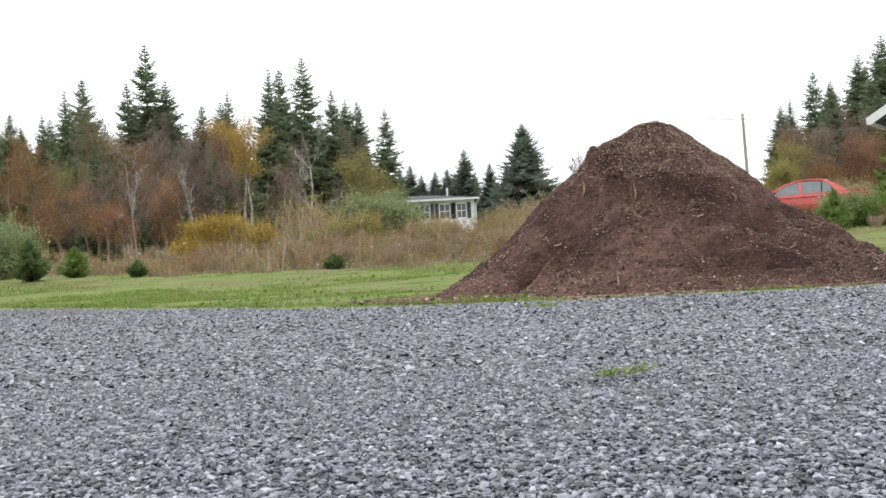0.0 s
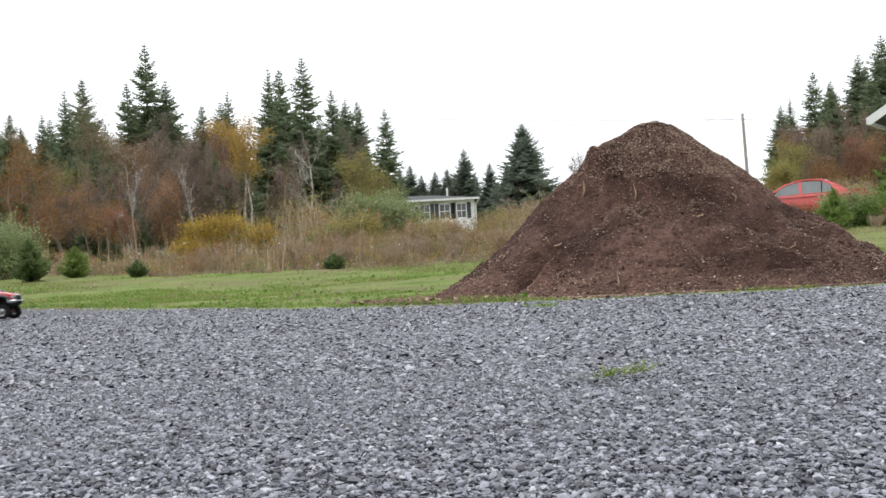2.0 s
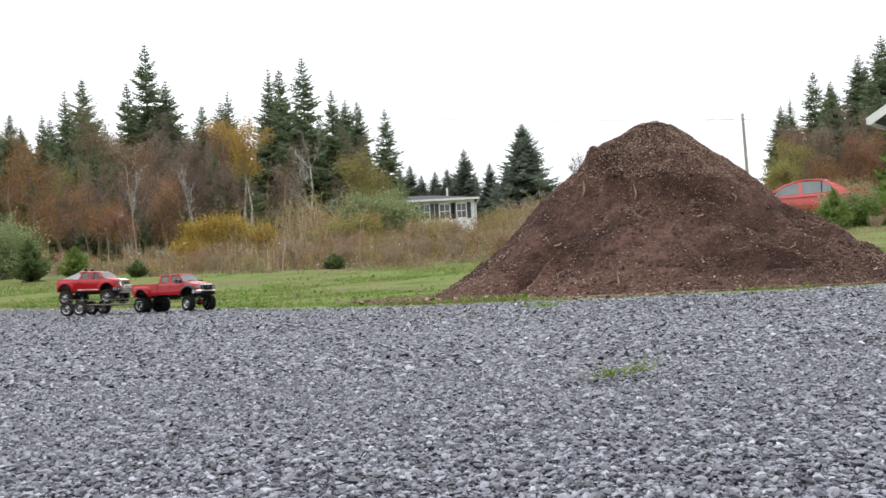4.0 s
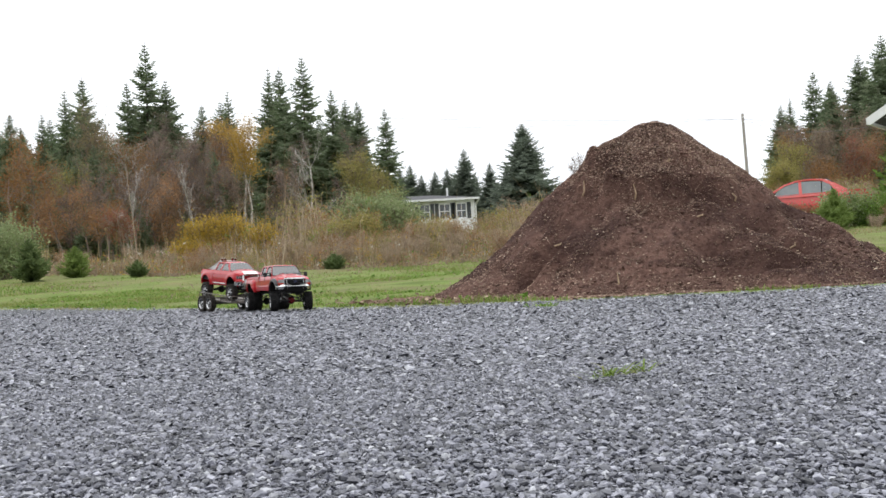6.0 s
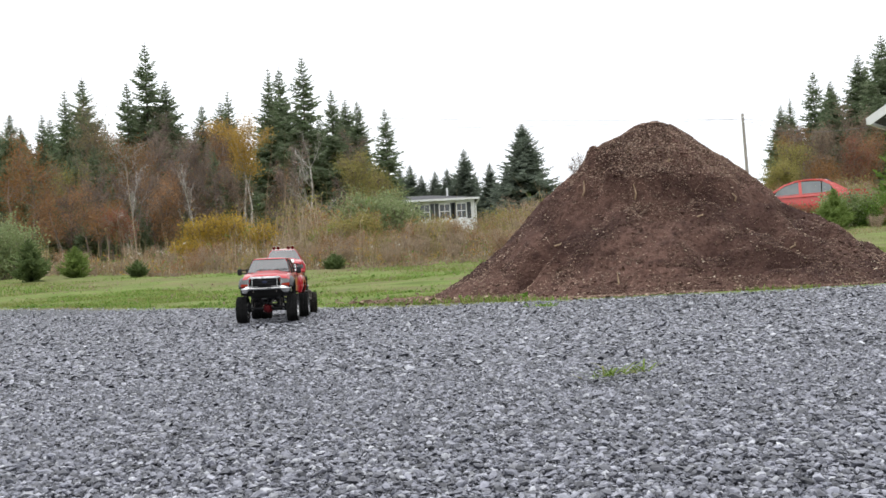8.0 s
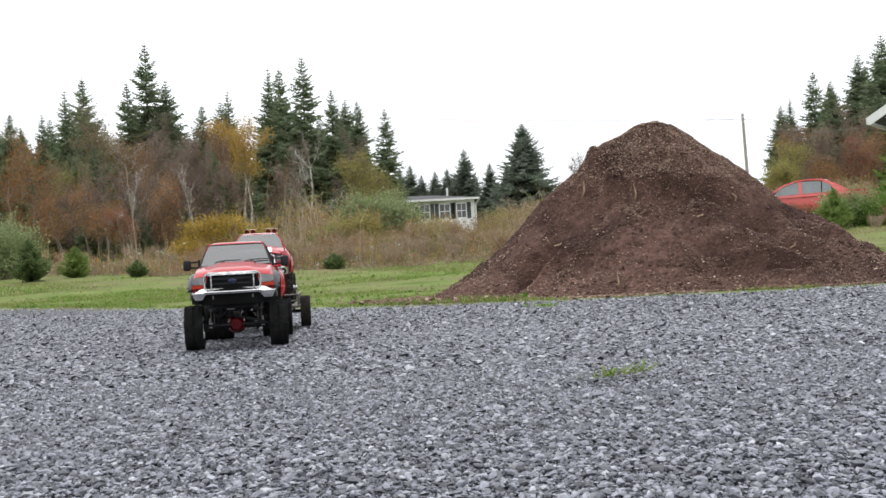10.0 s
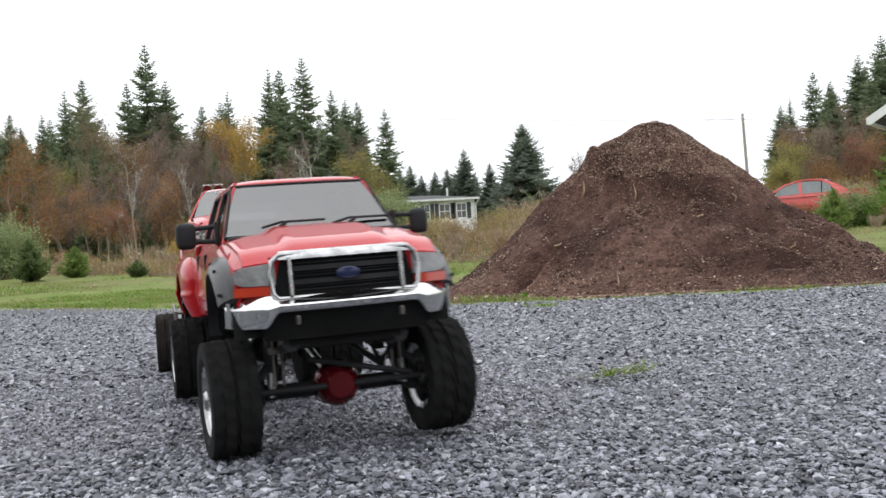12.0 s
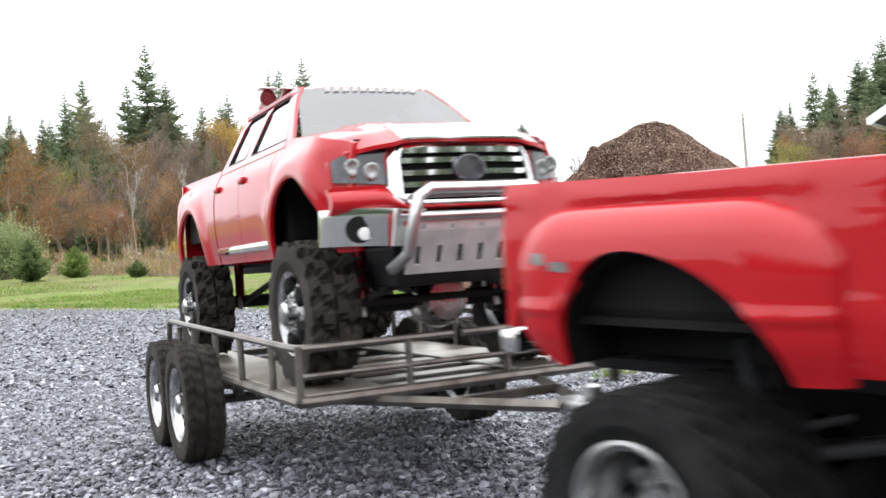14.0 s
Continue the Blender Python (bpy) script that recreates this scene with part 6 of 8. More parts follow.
    box(bm, .246, -.012, .1, .012, .022, .012, .002)
    part("servo_mount", bm, M["silver"], T, "silver servo mount")
    bm = bmesh.new()
    box(bm, -.325, 0, .1, .03, .014, .008, .002)
    tube(bm, [(-.335, 0, .1), (-.335, 0, .086)], .004, 10)
    part("tow_hitch", bm, M["steel"], T, "steel tow hitch")
    wheels = []
    for px, py, fr in ((.237, -.1005, True), (.237, .1005, True), (-.225, -.1065, False), (-.225, .1065, False)):
        out = -1 if py < 0 else 1
        w = wheel(T, px, py, .0545, .044 if fr else .042, out, "wheel", "rubber", "rim", 0 if fr else .0435, .010 if fr else -.013, 0, 20)
        wheels.append((w, (px, py, .0545), .0545, fr))
    return T, wheels


# ------------------------------------------------------------------ the carried truck
def build_carried_truck():
    T = tagged(new("model_pickup_truck"), "red model pickup with a silver bull bar, carried on the trailer", "model truck")
    rock, belt = .096, .186

    def yb(x, z):
        y = .094 + .006 * math.sin(math.pi * min(1, max(0, (z - .09) / .1)))
        y -= .006 * smoothstep(.165, .19, z)
        for c in (.18, -.18):
            d = math.hypot(x - c, z - .095)
            y += .004 * (smoothstep(.055, .062, d) - smoothstep(.068, .086, d))
        return y - .02 * smoothstep(.21, .262, x) ** 1.5

    def yg(x, z):
        return .0895 - (z - .186) * .5 - .004 * smoothstep(.225, .24, z)
    ftop = lambda x: lerp(x, [.12, .155, .21, .25, .27], [.187, .188, .182, .173, .166])
    fa, ra = arch_low(.18, .060, .095, rock), arch_low(-.18, .059, .095, rock)
    for sg in (-1, 1):
        bm = bmesh.new()
        side_panel(bm, .1205, .256, fa, ftop, yb, sg, 64, 14)
        part("front_fender", bm, M["red"], T, smooth=True)
        for x0, x1, hx in ((.0225, .1195, .034), (-.0695, .0215, -.058)):
            bm = bmesh.new()
            side_panel(bm, x0, x1, lambda x: rock, lambda x: belt, yb, sg, 8, 24)
            d = part("door", bm, M["red"], T, smooth=True)
            bm = bmesh.new()
            box(bm, hx, sg * .0985, .168, .016, .005, .006, .0018)
            part("door_handle", bm, M["red"], d, smooth=True)
        bm = bmesh.new()
        box(bm, .025, sg * .0975, .108, .19, .005, .0075, .002)
        part("rocker_strip", bm, M["chrome"], T, "chrome strip along the rocker", smooth=True)
        bm = bmesh.new()
        quad_panel(bm, [(-.0695, .183), (.14, .183), (.137, .189), (-.0695, .189)], yg, sg, n=10)
        quad_panel(bm, [(-.06, .2325), (.092, .2325), (.088, .2415), (-.052, .2415)], yg, sg, n=10)
        quad_panel(bm, [(-.0695, .188), (-.052, .188), (-.044, .2335), (-.058, .2335)], yg, sg)
        quad_panel(bm, [(.012, .188), (.03, .188), (.033, .2335), (.017, .2335)], yg, sg)
        quad_panel(bm, [(.138, .188), (.157, .186), (.0965, .2395), (.083, .2335)], yg, sg)
        part("window_frame", bm, M["red"], T, smooth=True)
        for cs in ([(-.053, .187), (.0135, .187), (.0185, .235), (-.045, .235)], [(.0285, .187), (.1415, .187), (.085, .235), (.0315, .235)]):
            bm = bmesh.new()
            side_pane(bm, cs, lambda x, z: yg(x, z) - .0022, sg)
            w = part("side_window", bm, M["bright_glass"], T, "shiny side window", smooth=True)
            bm = bmesh.new()
            tube(bm, [Vector((x, sg * (yg(x, z) - .0008), z)) for x, z in ((cs[0][0] + .003, cs[0][1] + .0025), (cs[1][0] - .004, cs[1][1] + .0025), (cs[2][0] - .002, cs[2][1] - .002), (cs[3][0] + .002, cs[3][1] - .002))], .0011, 6, close=True)
            part("seal", bm, M["black"], w)
        bm = bmesh.new()
        side_panel(bm, -.252, -.0735, ra, lambda x: lerp(x, [-.252, -.07], [.191, .188]), yb, sg, 64, 14)
        part("bed_side", bm, M["red"], T, smooth=True)
        # headlight: dark housing with two chrome bowls under a clear cover
        def face(y):
            return .2685 - 9.5 * max(0, abs(y) - .045) ** 2
        bm = bmesh.new()
        sheet(bm, lambda u, v: (face(.0595 + .032 * u) - .004 * v, sg * (.0595 + .032 * u), .1405 + .0035 * u + (.0245 - .005 * u - .005 * u ** 6) * v), lin(0, 1, 10), lin(0, 1, 6), (-.006, 0, 0))
        hl = part("headlight", bm, M["lamp_dark"], T, "dark headlight with chrome bowls", smooth=True)
        for yy, zz in ((.0685, .150), (.080, .1535)):
            bm = bmesh.new()
            lathe(bm, [(.0045, .0), (.0062, .001), (.0054, .0012), (.003, .0006), (0, .0009)], 18, "X", close=False)
            bmesh.ops.translate(bm, verts=bm.verts, vec=(face(yy) - .0005, sg * yy, zz))
            part("bowl", bm, M["rim"], hl, "chrome lamp bowl", smooth=True)
        # bumper end with the fog lamp opening
        bm = bmesh.new()

        def bend(u, v):
            y = .036 + .0625 * u
            return (.274 - 16 * max(0, y - .06) ** 2 * 1.6 + .003 - .004 * (1 - v) - .001 * smoothstep(.8, 1, v), sg * y, .0965 + .0255 * v + .004 * u)
        sheet(bm, bend, lin(0, 1, 14), lin(0, 1, 8), (-.005, 0, 0))
        be = part("bumper_end", bm, M["chrome"], T, "chrome bumper end", smooth=True)
        bm = bmesh.new()
        lathe(bm, [(0, .0), (.0092, .0), (.0092, .003), (0, .003)], 20, "X")
        bmesh.ops.transform(bm, matrix=Matrix.Translation((.2628, sg * .0805, .1105)) @ Matrix.Rotation(sg * radians(26), 4, "Z"), verts=bm.verts)
        part("fog_lamp", bm, M["dark"], be, "dark fog lamp opening", smooth=True)
        bm = bmesh.new()
        lathe(bm, [(0, .0), (.0045, .0), (.0045, .0016), (0, .0025)], 14, "X")
        bmesh.ops.translate(bm, verts=bm.verts, vec=(.2668, sg * .0785, .1075))
        part("bulb", bm, M["white"], be, smooth=True)
    def hood(u, v):
        y = .0845 * v * (1 - .02 * u)
        xe = .2712 - 9.5 * max(0, abs(y) - .045) ** 2 - .006 * smoothstep(.06, .084, abs(y))
        z = lerp(u, [0, .4, .8, 1], [.1945, .1905, .181, .170]) + .004 * (1 - smoothstep(.5, .7, abs(v))) * (1 - .5 * u) - .006 * abs(v) ** 4
        return (.156 + (xe - .156) * u, y, z)
    bm = bmesh.new()
    sheet(bm, hood, lin(0, 1, 20), lin(-1, 1, 35), (0, 0, -.003))
    part("hood", bm, M["red"], T, smooth=True)
    # added chrome sheet that stands in for the sky reflected on the red hood
    bm = bmesh.new()
    sheet(bm, lambda u, v: tuple(Vector(hood(.66 + .34 * u, (.56 + .02 * u) * v)) + Vector((.001, 0, .0009))), lin(0, 1, 16), lin(-1, 1, 19), (0, 0, -.0015))
    part("hood_trim", bm, M["chrome"], T, "chrome sheet standing in for sky glare on the hood", smooth=True)
    bm = bmesh.new()
    sheet(bm, lambda u, v: (.2675 - 9.5 * max(0, abs(.093 * u) - .045) ** 2 - .003 * v - .008 * (1 - smoothstep(.54, .62, abs(u))), .093 * u, .1225 + (.043 - .006 * u * u) * v), lin(-1, 1, 31), lin(0, 1, 8), (-.005, 0, 0))
    part("front_panel", bm, M["red"], T, "red front panel", smooth=True)
    bm = bmesh.new()
    sheet(bm, lambda u, v: (.2715 - 9.5 * max(0, abs(.0955 * u) - .045) ** 2 + .0065 * math.sin(math.pi * min(1, v * 1.15)) ** .7, .0955 * u, .1215 + (.005 + .0135 * smoothstep(.5, .68, abs(u))) * v), lin(-1, 1, 61), lin(0, 1, 9), (-.006, 0, 0))
    part("front_strip", bm, M["red"], T, "rounded red strip over the bumper", smooth=True)
    bm = bmesh.new()

    def roof(u, v):
        return (-.0565 + .152 * u + .006 * (1 - v * v) * smoothstep(.5, 1, u), .063 * v, .2385 + .0065 * (1 - abs(v) ** 5) * (1 - .4 * abs(2 * u - 1) ** 3) - .003 * smoothstep(.88, 1, u))
    sheet(bm, roof, lin(0, 1, 18), lin(-1, 1, 27), (0, 0, -.003))
    part("roof", bm, M["red"], T, smooth=True)

    def screen(u, v):
        return (.158 + (.096 - .158) * v + .010 * (1 - u * u), u * (.0815 + (.0625 - .0815) * v), .1885 + (.238 - .1885) * v)
    bm = bmesh.new()
    pane(bm, screen, lin(-1, 1, 21), lin(0, 1, 9))
    ws = part("windshield", bm, M["screen"], T, "grey tinted windshield", smooth=True)
    for k in range(11):
        bm = bmesh.new()
        p = Vector(screen(-.62 + 1.24 * k / 10, .945))
        box(bm, p.x + .0012, p.y, p.z + .0005, .0012, .0055 if k % 3 else .004, .0032)
        part("letter_bar", bm, M["white"], ws, "white bar of a screen banner")
    bm = bmesh.new()
    box(bm, -.068, 0, .14, .003, .175, .09)
    box(bm, -.06, 0, .2355, .004, .126, .008, .001)
    for sg in (-1, 1):
        sheet(bm, lambda u, v: (-.067 + .009 * v, sg * ((.0625 - .004 * v) * (1 - u) + (yg(0, .186 + .052 * v) - .001) * u), .186 + .052 * v), lin(0, 1, 4), lin(0, 1, 8), (.003, 0, 0))
    part("cab_back", bm, M["red"], T)
    bm = bmesh.new()
    pane(bm, lambda u, v: (-.064, .062 * u, .187 + .046 * v), [-1, 1], [0, 1])
    part("rear_window", bm, M["tinted"], T, "tinted rear window of the cab")
    bm = bmesh.new()
    box(bm, .03, 0, .14, .19, .172, .075, .004)
    # boxes under the hood, added to block light behind the arches
    box(bm, .19, 0, .14, .12, .11, .07, .004)
    box(bm, .185, 0, .17, .13, .15, .008)
    part("interior", bm, M["dark"], T, "dark interior tub")
    # bed and tailgate
    for nm, c, d in (("bed_floor", (-.162, 0, .125), (.175, .175, .004)), ("bed_liner", (-.162, -.0865, .157), (.175, .003, .062)), ("bed_liner", (-.162, .0865, .157), (.175, .003, .062)), ("bulkhead", (-.0755, 0, .155), (.003, .175, .066))):
        bm = bmesh.new()
        box(bm, *c, *d)
        part(nm, bm, M["black"], T)
    bm = bmesh.new()
    sheet(bm, lambda u, v: (-.2545 + .003 * v, .0925 * u, .1 + .089 * v), lin(-1, 1, 10), lin(0, 1, 6), (.006, 0, 0))
    part("tailgate", bm, M["red"], T, smooth=True)
    bm = bmesh.new()
    box(bm, -.26, 0, .103, .012, .17, .018, .004)
    part("rear_bumper", bm, M["chrome"], T, smooth=True)
    for sg in (-1, 1):
        bm = bmesh.new()
        box(bm, -.2555, sg * .088, .158, .005, .012, .038, .0015)
        part("tail_light", bm, M["amber"], T)
    # grille: chrome frame, four bars and a plain oval badge
    bm = bmesh.new()
    gx = lambda y, z: .2785 - 2.0 * y * y - (z - .13) * .22
    o = [(-.048, .1265), (.048, .1265), (.0525, .131), (.0515, .158), (.046, .1665), (-.046, .1665), (-.0515, .158), (-.0525, .131)]
    tube(bm, [(gx(y, z), y, z) for y, z in o], .0023, 8, close=True)
    sheet(bm, lambda u, v: (gx(.048 * u, .165) - .008 * v + .001, .046 * u, .1655 + .0045 * v), lin(-1, 1, 14), lin(0, 1, 4), (0, 0, -.004))
    for sg in (-1, 1):
        # broad bright cheeks beside the bars
        sheet(bm, lambda u, v: (gx(.05, .126 + .041 * v) - .0005 - .006 * u * u, sg * (.0505 + (.0095 - .003 * v) * u), .126 + .041 * v), lin(0, 1, 6), lin(0, 1, 6), (-.006, 0, 0))
    gr = part("grille", bm, M["chrome"], T, "chrome grille frame", smooth=True)
    bm = bmesh.new()
    sheet(bm, lambda u, v: (.2715 - 2.0 * (.05 * u) ** 2 - .006 * v, .0515 * u, .126 + .04 * v), lin(-1, 1, 12), lin(0, 1, 4), (-.003, 0, 0))
    part("grille_mesh", bm, M["dark"], gr, "black grille insert")
    for z in (.1295, .1375, .1458, .1545):
        bm = bmesh.new()
        sheet(bm, lambda u, v: (gx(.05 * u, z) - .0005, .05 * u, z + .0036 * v), lin(-1, 1, 14), [0, 1], (-.003, 0, 0))
        part("grille_bar", bm, M["chrome"], gr, smooth=True)
    bm = bmesh.new()
    lathe(bm, [(.0105, 0), (.0125, .0), (.0125, .0025), (.0105, .003)], 24, "X")
    lathe(bm, [(0, .0), (.0108, .0), (.0108, .0012), (0, .0016)], 24, "X")
    bmesh.ops.transform(bm, matrix=Matrix.Translation((gx(0, .15) + .0008, 0, .15)) @ Matrix.Diagonal((1, 1, .78, 1)), verts=bm.verts)
    part("badge", bm, M["lamp_dark"], gr, "plain dark oval badge", smooth=True)
    bm = bmesh.new()
    sheet(bm, lambda u, v: (.2762 - .004 * u * u, .04 * u, .1 + .02 * v), lin(-1, 1, 10), lin(0, 1, 4), (-.005, 0, 0))
    part("bumper_middle", bm, M["silver"], T, "silver middle of the bumper", smooth=True)
    # bull bar with its skid plate
    bm = bmesh.new()
    tube(bm, [(.262, -.058, .082), (.288, -.056, .092), (.294, -.0525, .116), (.2935, -.0485, .1295), (.2935, -.040, .1345), (.2935, .040, .1345), (.2935, .0485, .1295), (.294, .0525, .116), (.288, .056, .092), (.262, .058, .082)], .0042, 12)
    tube(bm, [(.293, -.0525, .1165), (.293, .0525, .1165)], .0030, 10)
    bb = part("bull_bar", bm, M["silver"], T, "silver tubular bull bar", smooth=True)
    bm = bmesh.new()
    ys, ws = lin(-.0545, .0545, 56), lin(0, 1, 19)
    grid = [[bm.verts.new((lerp(w, [0, .2, 1], [.2905, .2895, .2772]), y, .1150 - .037 * w)) for w in ws] for y in ys]
    for i in range(55):
        for j in range(18):
            slot = (9 <= j <= 14 and i % 8 in (3, 4)) or (2 <= j <= 3 and i % 11 in (4, 5))
            if not slot:
                bm.faces.new((grid[i][j], grid[i + 1][j], grid[i + 1][j + 1], grid[i][j + 1]))
    bmesh.ops.delete(bm, geom=[v for v in bm.verts if not v.link_faces], context="VERTS")
    bmesh.ops.recalc_face_normals(bm, faces=bm.faces)
    bmesh.ops.solidify(bm, geom=bm.faces[:], thickness=.002)
    part("skid_plate", bm, M["skid_metal"], bb, "slotted silver skid plate")
    # roof bar with round lamps
    bm = bmesh.new()
    for sg in (-1, 1):
        tube(bm, [(-.046, sg * .05, .2395), (-.046, sg * .05, .2475)], .0035, 8)
        tube(bm, [(-.225, sg * .05, .192), (-.15, sg * .048, .214), (-.095, sg * .046, .238), (-.07, sg * .046, .2475), (-.046, sg * .046, .2480)], .004, 10)
        sheet(bm, lambda u, v: (-.215 + .13 * u, sg * (.05 - .004 * u), .188 + .052 * u * v), lin(0, 1, 8), lin(0, 1, 3), (0, -sg * .002, 0))
    tube(bm, [(-.046, -.056, .2480), (-.046, .056, .2480)], .0032, 10)
    sb = part("sport_bar", bm, M["white"], T, "pale metal sport bar with its lamp bar over the roof", smooth=True)
    for yy in (-.047, -.026, .026, .047):
        bm = bmesh.new()
        lathe(bm, [(0, -.008), (.005, -.008), (.008, .0), (.008, .005), (.0068, .0055), (.0068, .003), (0, .003)], 20, "X")
        bmesh.ops.translate(bm, verts=bm.verts, vec=(-.044, yy, .2552))
        part("roof_lamp", bm, M["diff_red"], sb, "round red roof lamp", smooth=True)
        bm = bmesh.new()
        box(bm, -.0435, yy, .2640, .014, .0185, .0016, .0006)
        part("lamp_guard", bm, M["chrome"], sb, smooth=True)
    # chassis
    for sg in (-1, 1):
        rod("frame_rail", T, (-.245, sg * .034, .092), (.25, sg * .034, .092), .007, M["black"], sides=4)
        for x in (.18, -.18):
            s = rod("shock_absorber", T, (x + .018, sg * .056, .06), (x + .004, sg * .052, .12), .005, M["diff_red"], "red shock absorber")
            rod("shock_rod", s, (x + .015, sg * .0555, .07), (x + .021, sg * .057, .048), .0025, M["silver"])
            rod("link_arm", T, (x - .01 * (1 if x > 0 else -1), sg * .05, .055), (x * .3, sg * .03, .088), .0033, M["black"])
            bm = bmesh.new()
            box(bm, x, sg * .068, .0555, .022, .012, .028, .004)
            part("knuckle", bm, M["black"], T)
    for x in (.18, -.18):
        ax = rod("axle", T, (x, -.07, .0555), (x, .07, .0555), .007, M["black"])
        bm = bmesh.new()
        lathe(bm, [(0, -.02), (.014, -.019), (.0205, -.012), (.0225, 0), (.0205, .012), (.016, .017), (.016, .0205), (0, .021)], 18, "X")
        bmesh.ops.translate(bm, verts=bm.verts, vec=(x + .004, .012, .0555))
        part("differential", bm, M["rim"] if x > 0 else M["black"], ax, "silver differential housing" if x > 0 else "", smooth=True)
        if x > 0:
            bm = bmesh.new()
            box(bm, x + .0255, .012, .0565, .0015, .012, .005)
            part("label", bm, M["red"], ax, "small red label")
            bm = bmesh.new()
            for k in range(10):
                a = 2 * math.pi * k / 10
                box(bm, x + .0215, .012 + math.cos(a) * .0165, .0555 + math.sin(a) * .0165, .003, .0028, .0028, .0006)
            part("cover_bolt", bm, M["black"], ax)
    rod("tie_rod", T, (.205, -.07, .0585), (.205, .07, .0585), .003, M["black"])
    for nm, c, d in (("front_chassis_plate", (.205, 0, .084), (.085, .1, .03)), ("servo", (.218, -.022, .105), (.03, .042, .024)), ("battery_tray", (.06, 0, .096), (.13, .1, .014)), ("bumper_mount", (.25, 0, .1), (.03, .09, .016)), ("motor", (.1, 0, .083), (.05, .034, .03))):
        bm = bmesh.new()
        box(bm, *c, *d, .003)
        part(nm, bm, M["black"], T)
    for sg in (-1, 1):
        bm = bmesh.new()
        tube(bm, [(.2 + .008 * math.cos(a), sg * .058 + .008 * math.sin(a), .062 + .0016 * a) for a in lin(0, 6 * math.pi, 61)], .0014, 5)
        part("coil_spring", bm, M["black"], T, "black coil spring", smooth=True)
        rod("steering_link", T, (.222, sg * .062, .062), (.222, -sg * .01, .085), .0026, M["black"])
    bm = bmesh.new()
    box(bm, 0, 0, .088, .075, .05, .03, .004)
    part("gearbox", bm, M["black"], T)
    rod("drive_shaft", T, (.165, .01, .06), (0, 0, .085), .004, M["black"])
    rod("drive_shaft", T, (-.165, .01, .06), (0, 0, .085), .004, M["black"])
    for px, py in ((.18, -.0895), (.18, .0895), (-.18, -.0895), (-.18, .0895)):
        wheel(T, px, py, .0540, .038, -1 if py < 0 else 1, "wheel", "rubber_dusty", "rim", 0, .012, 5, 16)
    return T


# ------------------------------------------------------------------ the trailer
def build_trailer():
    T = tagged(new("model_trailer"), "welded steel tube model trailer with two axles", "trailer")
    z0, z1, wy, xr, xf = .0765, .113, .122, -.15, .315

    def bar(name, pts, r, mat="steel", label="", sides=8):
        bm = bmesh.new()
        tube(bm, pts, r, sides)
        return part(name, bm, M[mat], T, label, smooth=sides > 4)
    for sg in (-1, 1):
        bar("side_beam", [(xr, sg * wy, z0), (xf, sg * wy, z0)], .0042)
        bar("top_rail", [(xr - .006, sg * wy, z0), (xr + .006, sg * wy, z1 + .004), (xr + .014, sg * wy, z1 + .007), (.1, sg * wy, z1 + .003), (xf - .012, sg * wy, z1), (xf - .002, sg * (wy - .003), z1), (xf, sg * (wy - .014), z1), (xf, sg * .004, z1)], .0029, label="bent steel top rail")
        for x in (xr + .06, -.02, .07, .16, .25, xf):
            bar("post", [(x, sg * wy, z0), (x, sg * wy, z1 + .002)], .0028)
        for y in (.04,):
            bar("post", [(xf, sg * y, z0), (xf, sg * y, z1)], .0028)
    for x in (xr, xf):
        bar("end_beam", [(x, -wy, z0), (x, wy, z0)], .0042)
    bar("mid_rail", [(xf, -wy, .094), (xf, wy, .094)], .0022)
    for x in (-.08, -.01, .06, .13, .2, .265):
        bar("cross_beam", [(x, -wy, z0 - .003), (x, wy, z0 - .003)], .0035, "steel")
    for sg in (-1, 1):
        bm = bmesh.new()
        box(bm, (xr + xf) / 2, sg * .0875, z0 + .003, xf - xr - .012, .062, .0025, .0006)
        part("deck_plate", bm, M["deckwood"], T, "worn metal deck plate for the wheels")
    bm = bmesh.new()
    for k in range(5):
        box(bm, .1 + k * .05, 0, z0 + .0015, .022, .11, .002)
    part("deck_slat", bm, M["deckwood"], T)
    # drawbar
    for sg in (-1, 1):
        bar("drawbar", [(.27, sg * .085, z0 - .006), (.462, sg * .008, z0 - .001)], .0038, "steel", "grey A-frame drawbar", 4)
    bm = bmesh.new()
    box(bm, .472, 0, z0, .034, .016, .008, .002)
    lathe(bm, [(0, 0), (.006, 0), (.006, .012), (0, .014)], 12, "Z")
    bmesh.ops.translate(bm, verts=[v for v in bm.verts if abs(v.co.x) < .02], vec=(.484, 0, z0))
    part("coupler", bm, M["silver"], T, "silver coupler", smooth=True)
    bm = bmesh.new()
    box(bm, .385, 0, z0 - .002, .006, .075, .006)
    part("drawbar_brace", bm, M["steel"], T)
    # axles and springs
    for x in (.055, -.055):
        bar("axle", [(x, -.132, .053), (x, .132, .053)], .0045)
        for sg in (-1, 1):
            bm = bmesh.new()
            box(bm, x, sg * .1, .064, .014, .008, .02, .001)
            part("axle_mount", bm, M["steel"], T)
    wheels = []
    for px, py in ((.055, -.141), (-.055, -.141), (.055, .141), (-.055, .141)):
        w = wheel(T, px, py, .053, .034, -1 if py < 0 else 1, "wheel", "rubber_dusty", "rim", 0, .004, 0, 26, .6)
        wheels.append((w, (px, py, .053), .053))
    return T, wheels


LOAD = Matrix.Translation((.075, 0, .081))
tow_truck, truck_wheels = build_tow_truck()
trailer, trailer_wheels = build_trailer()
carried_truck = build_carried_truck()


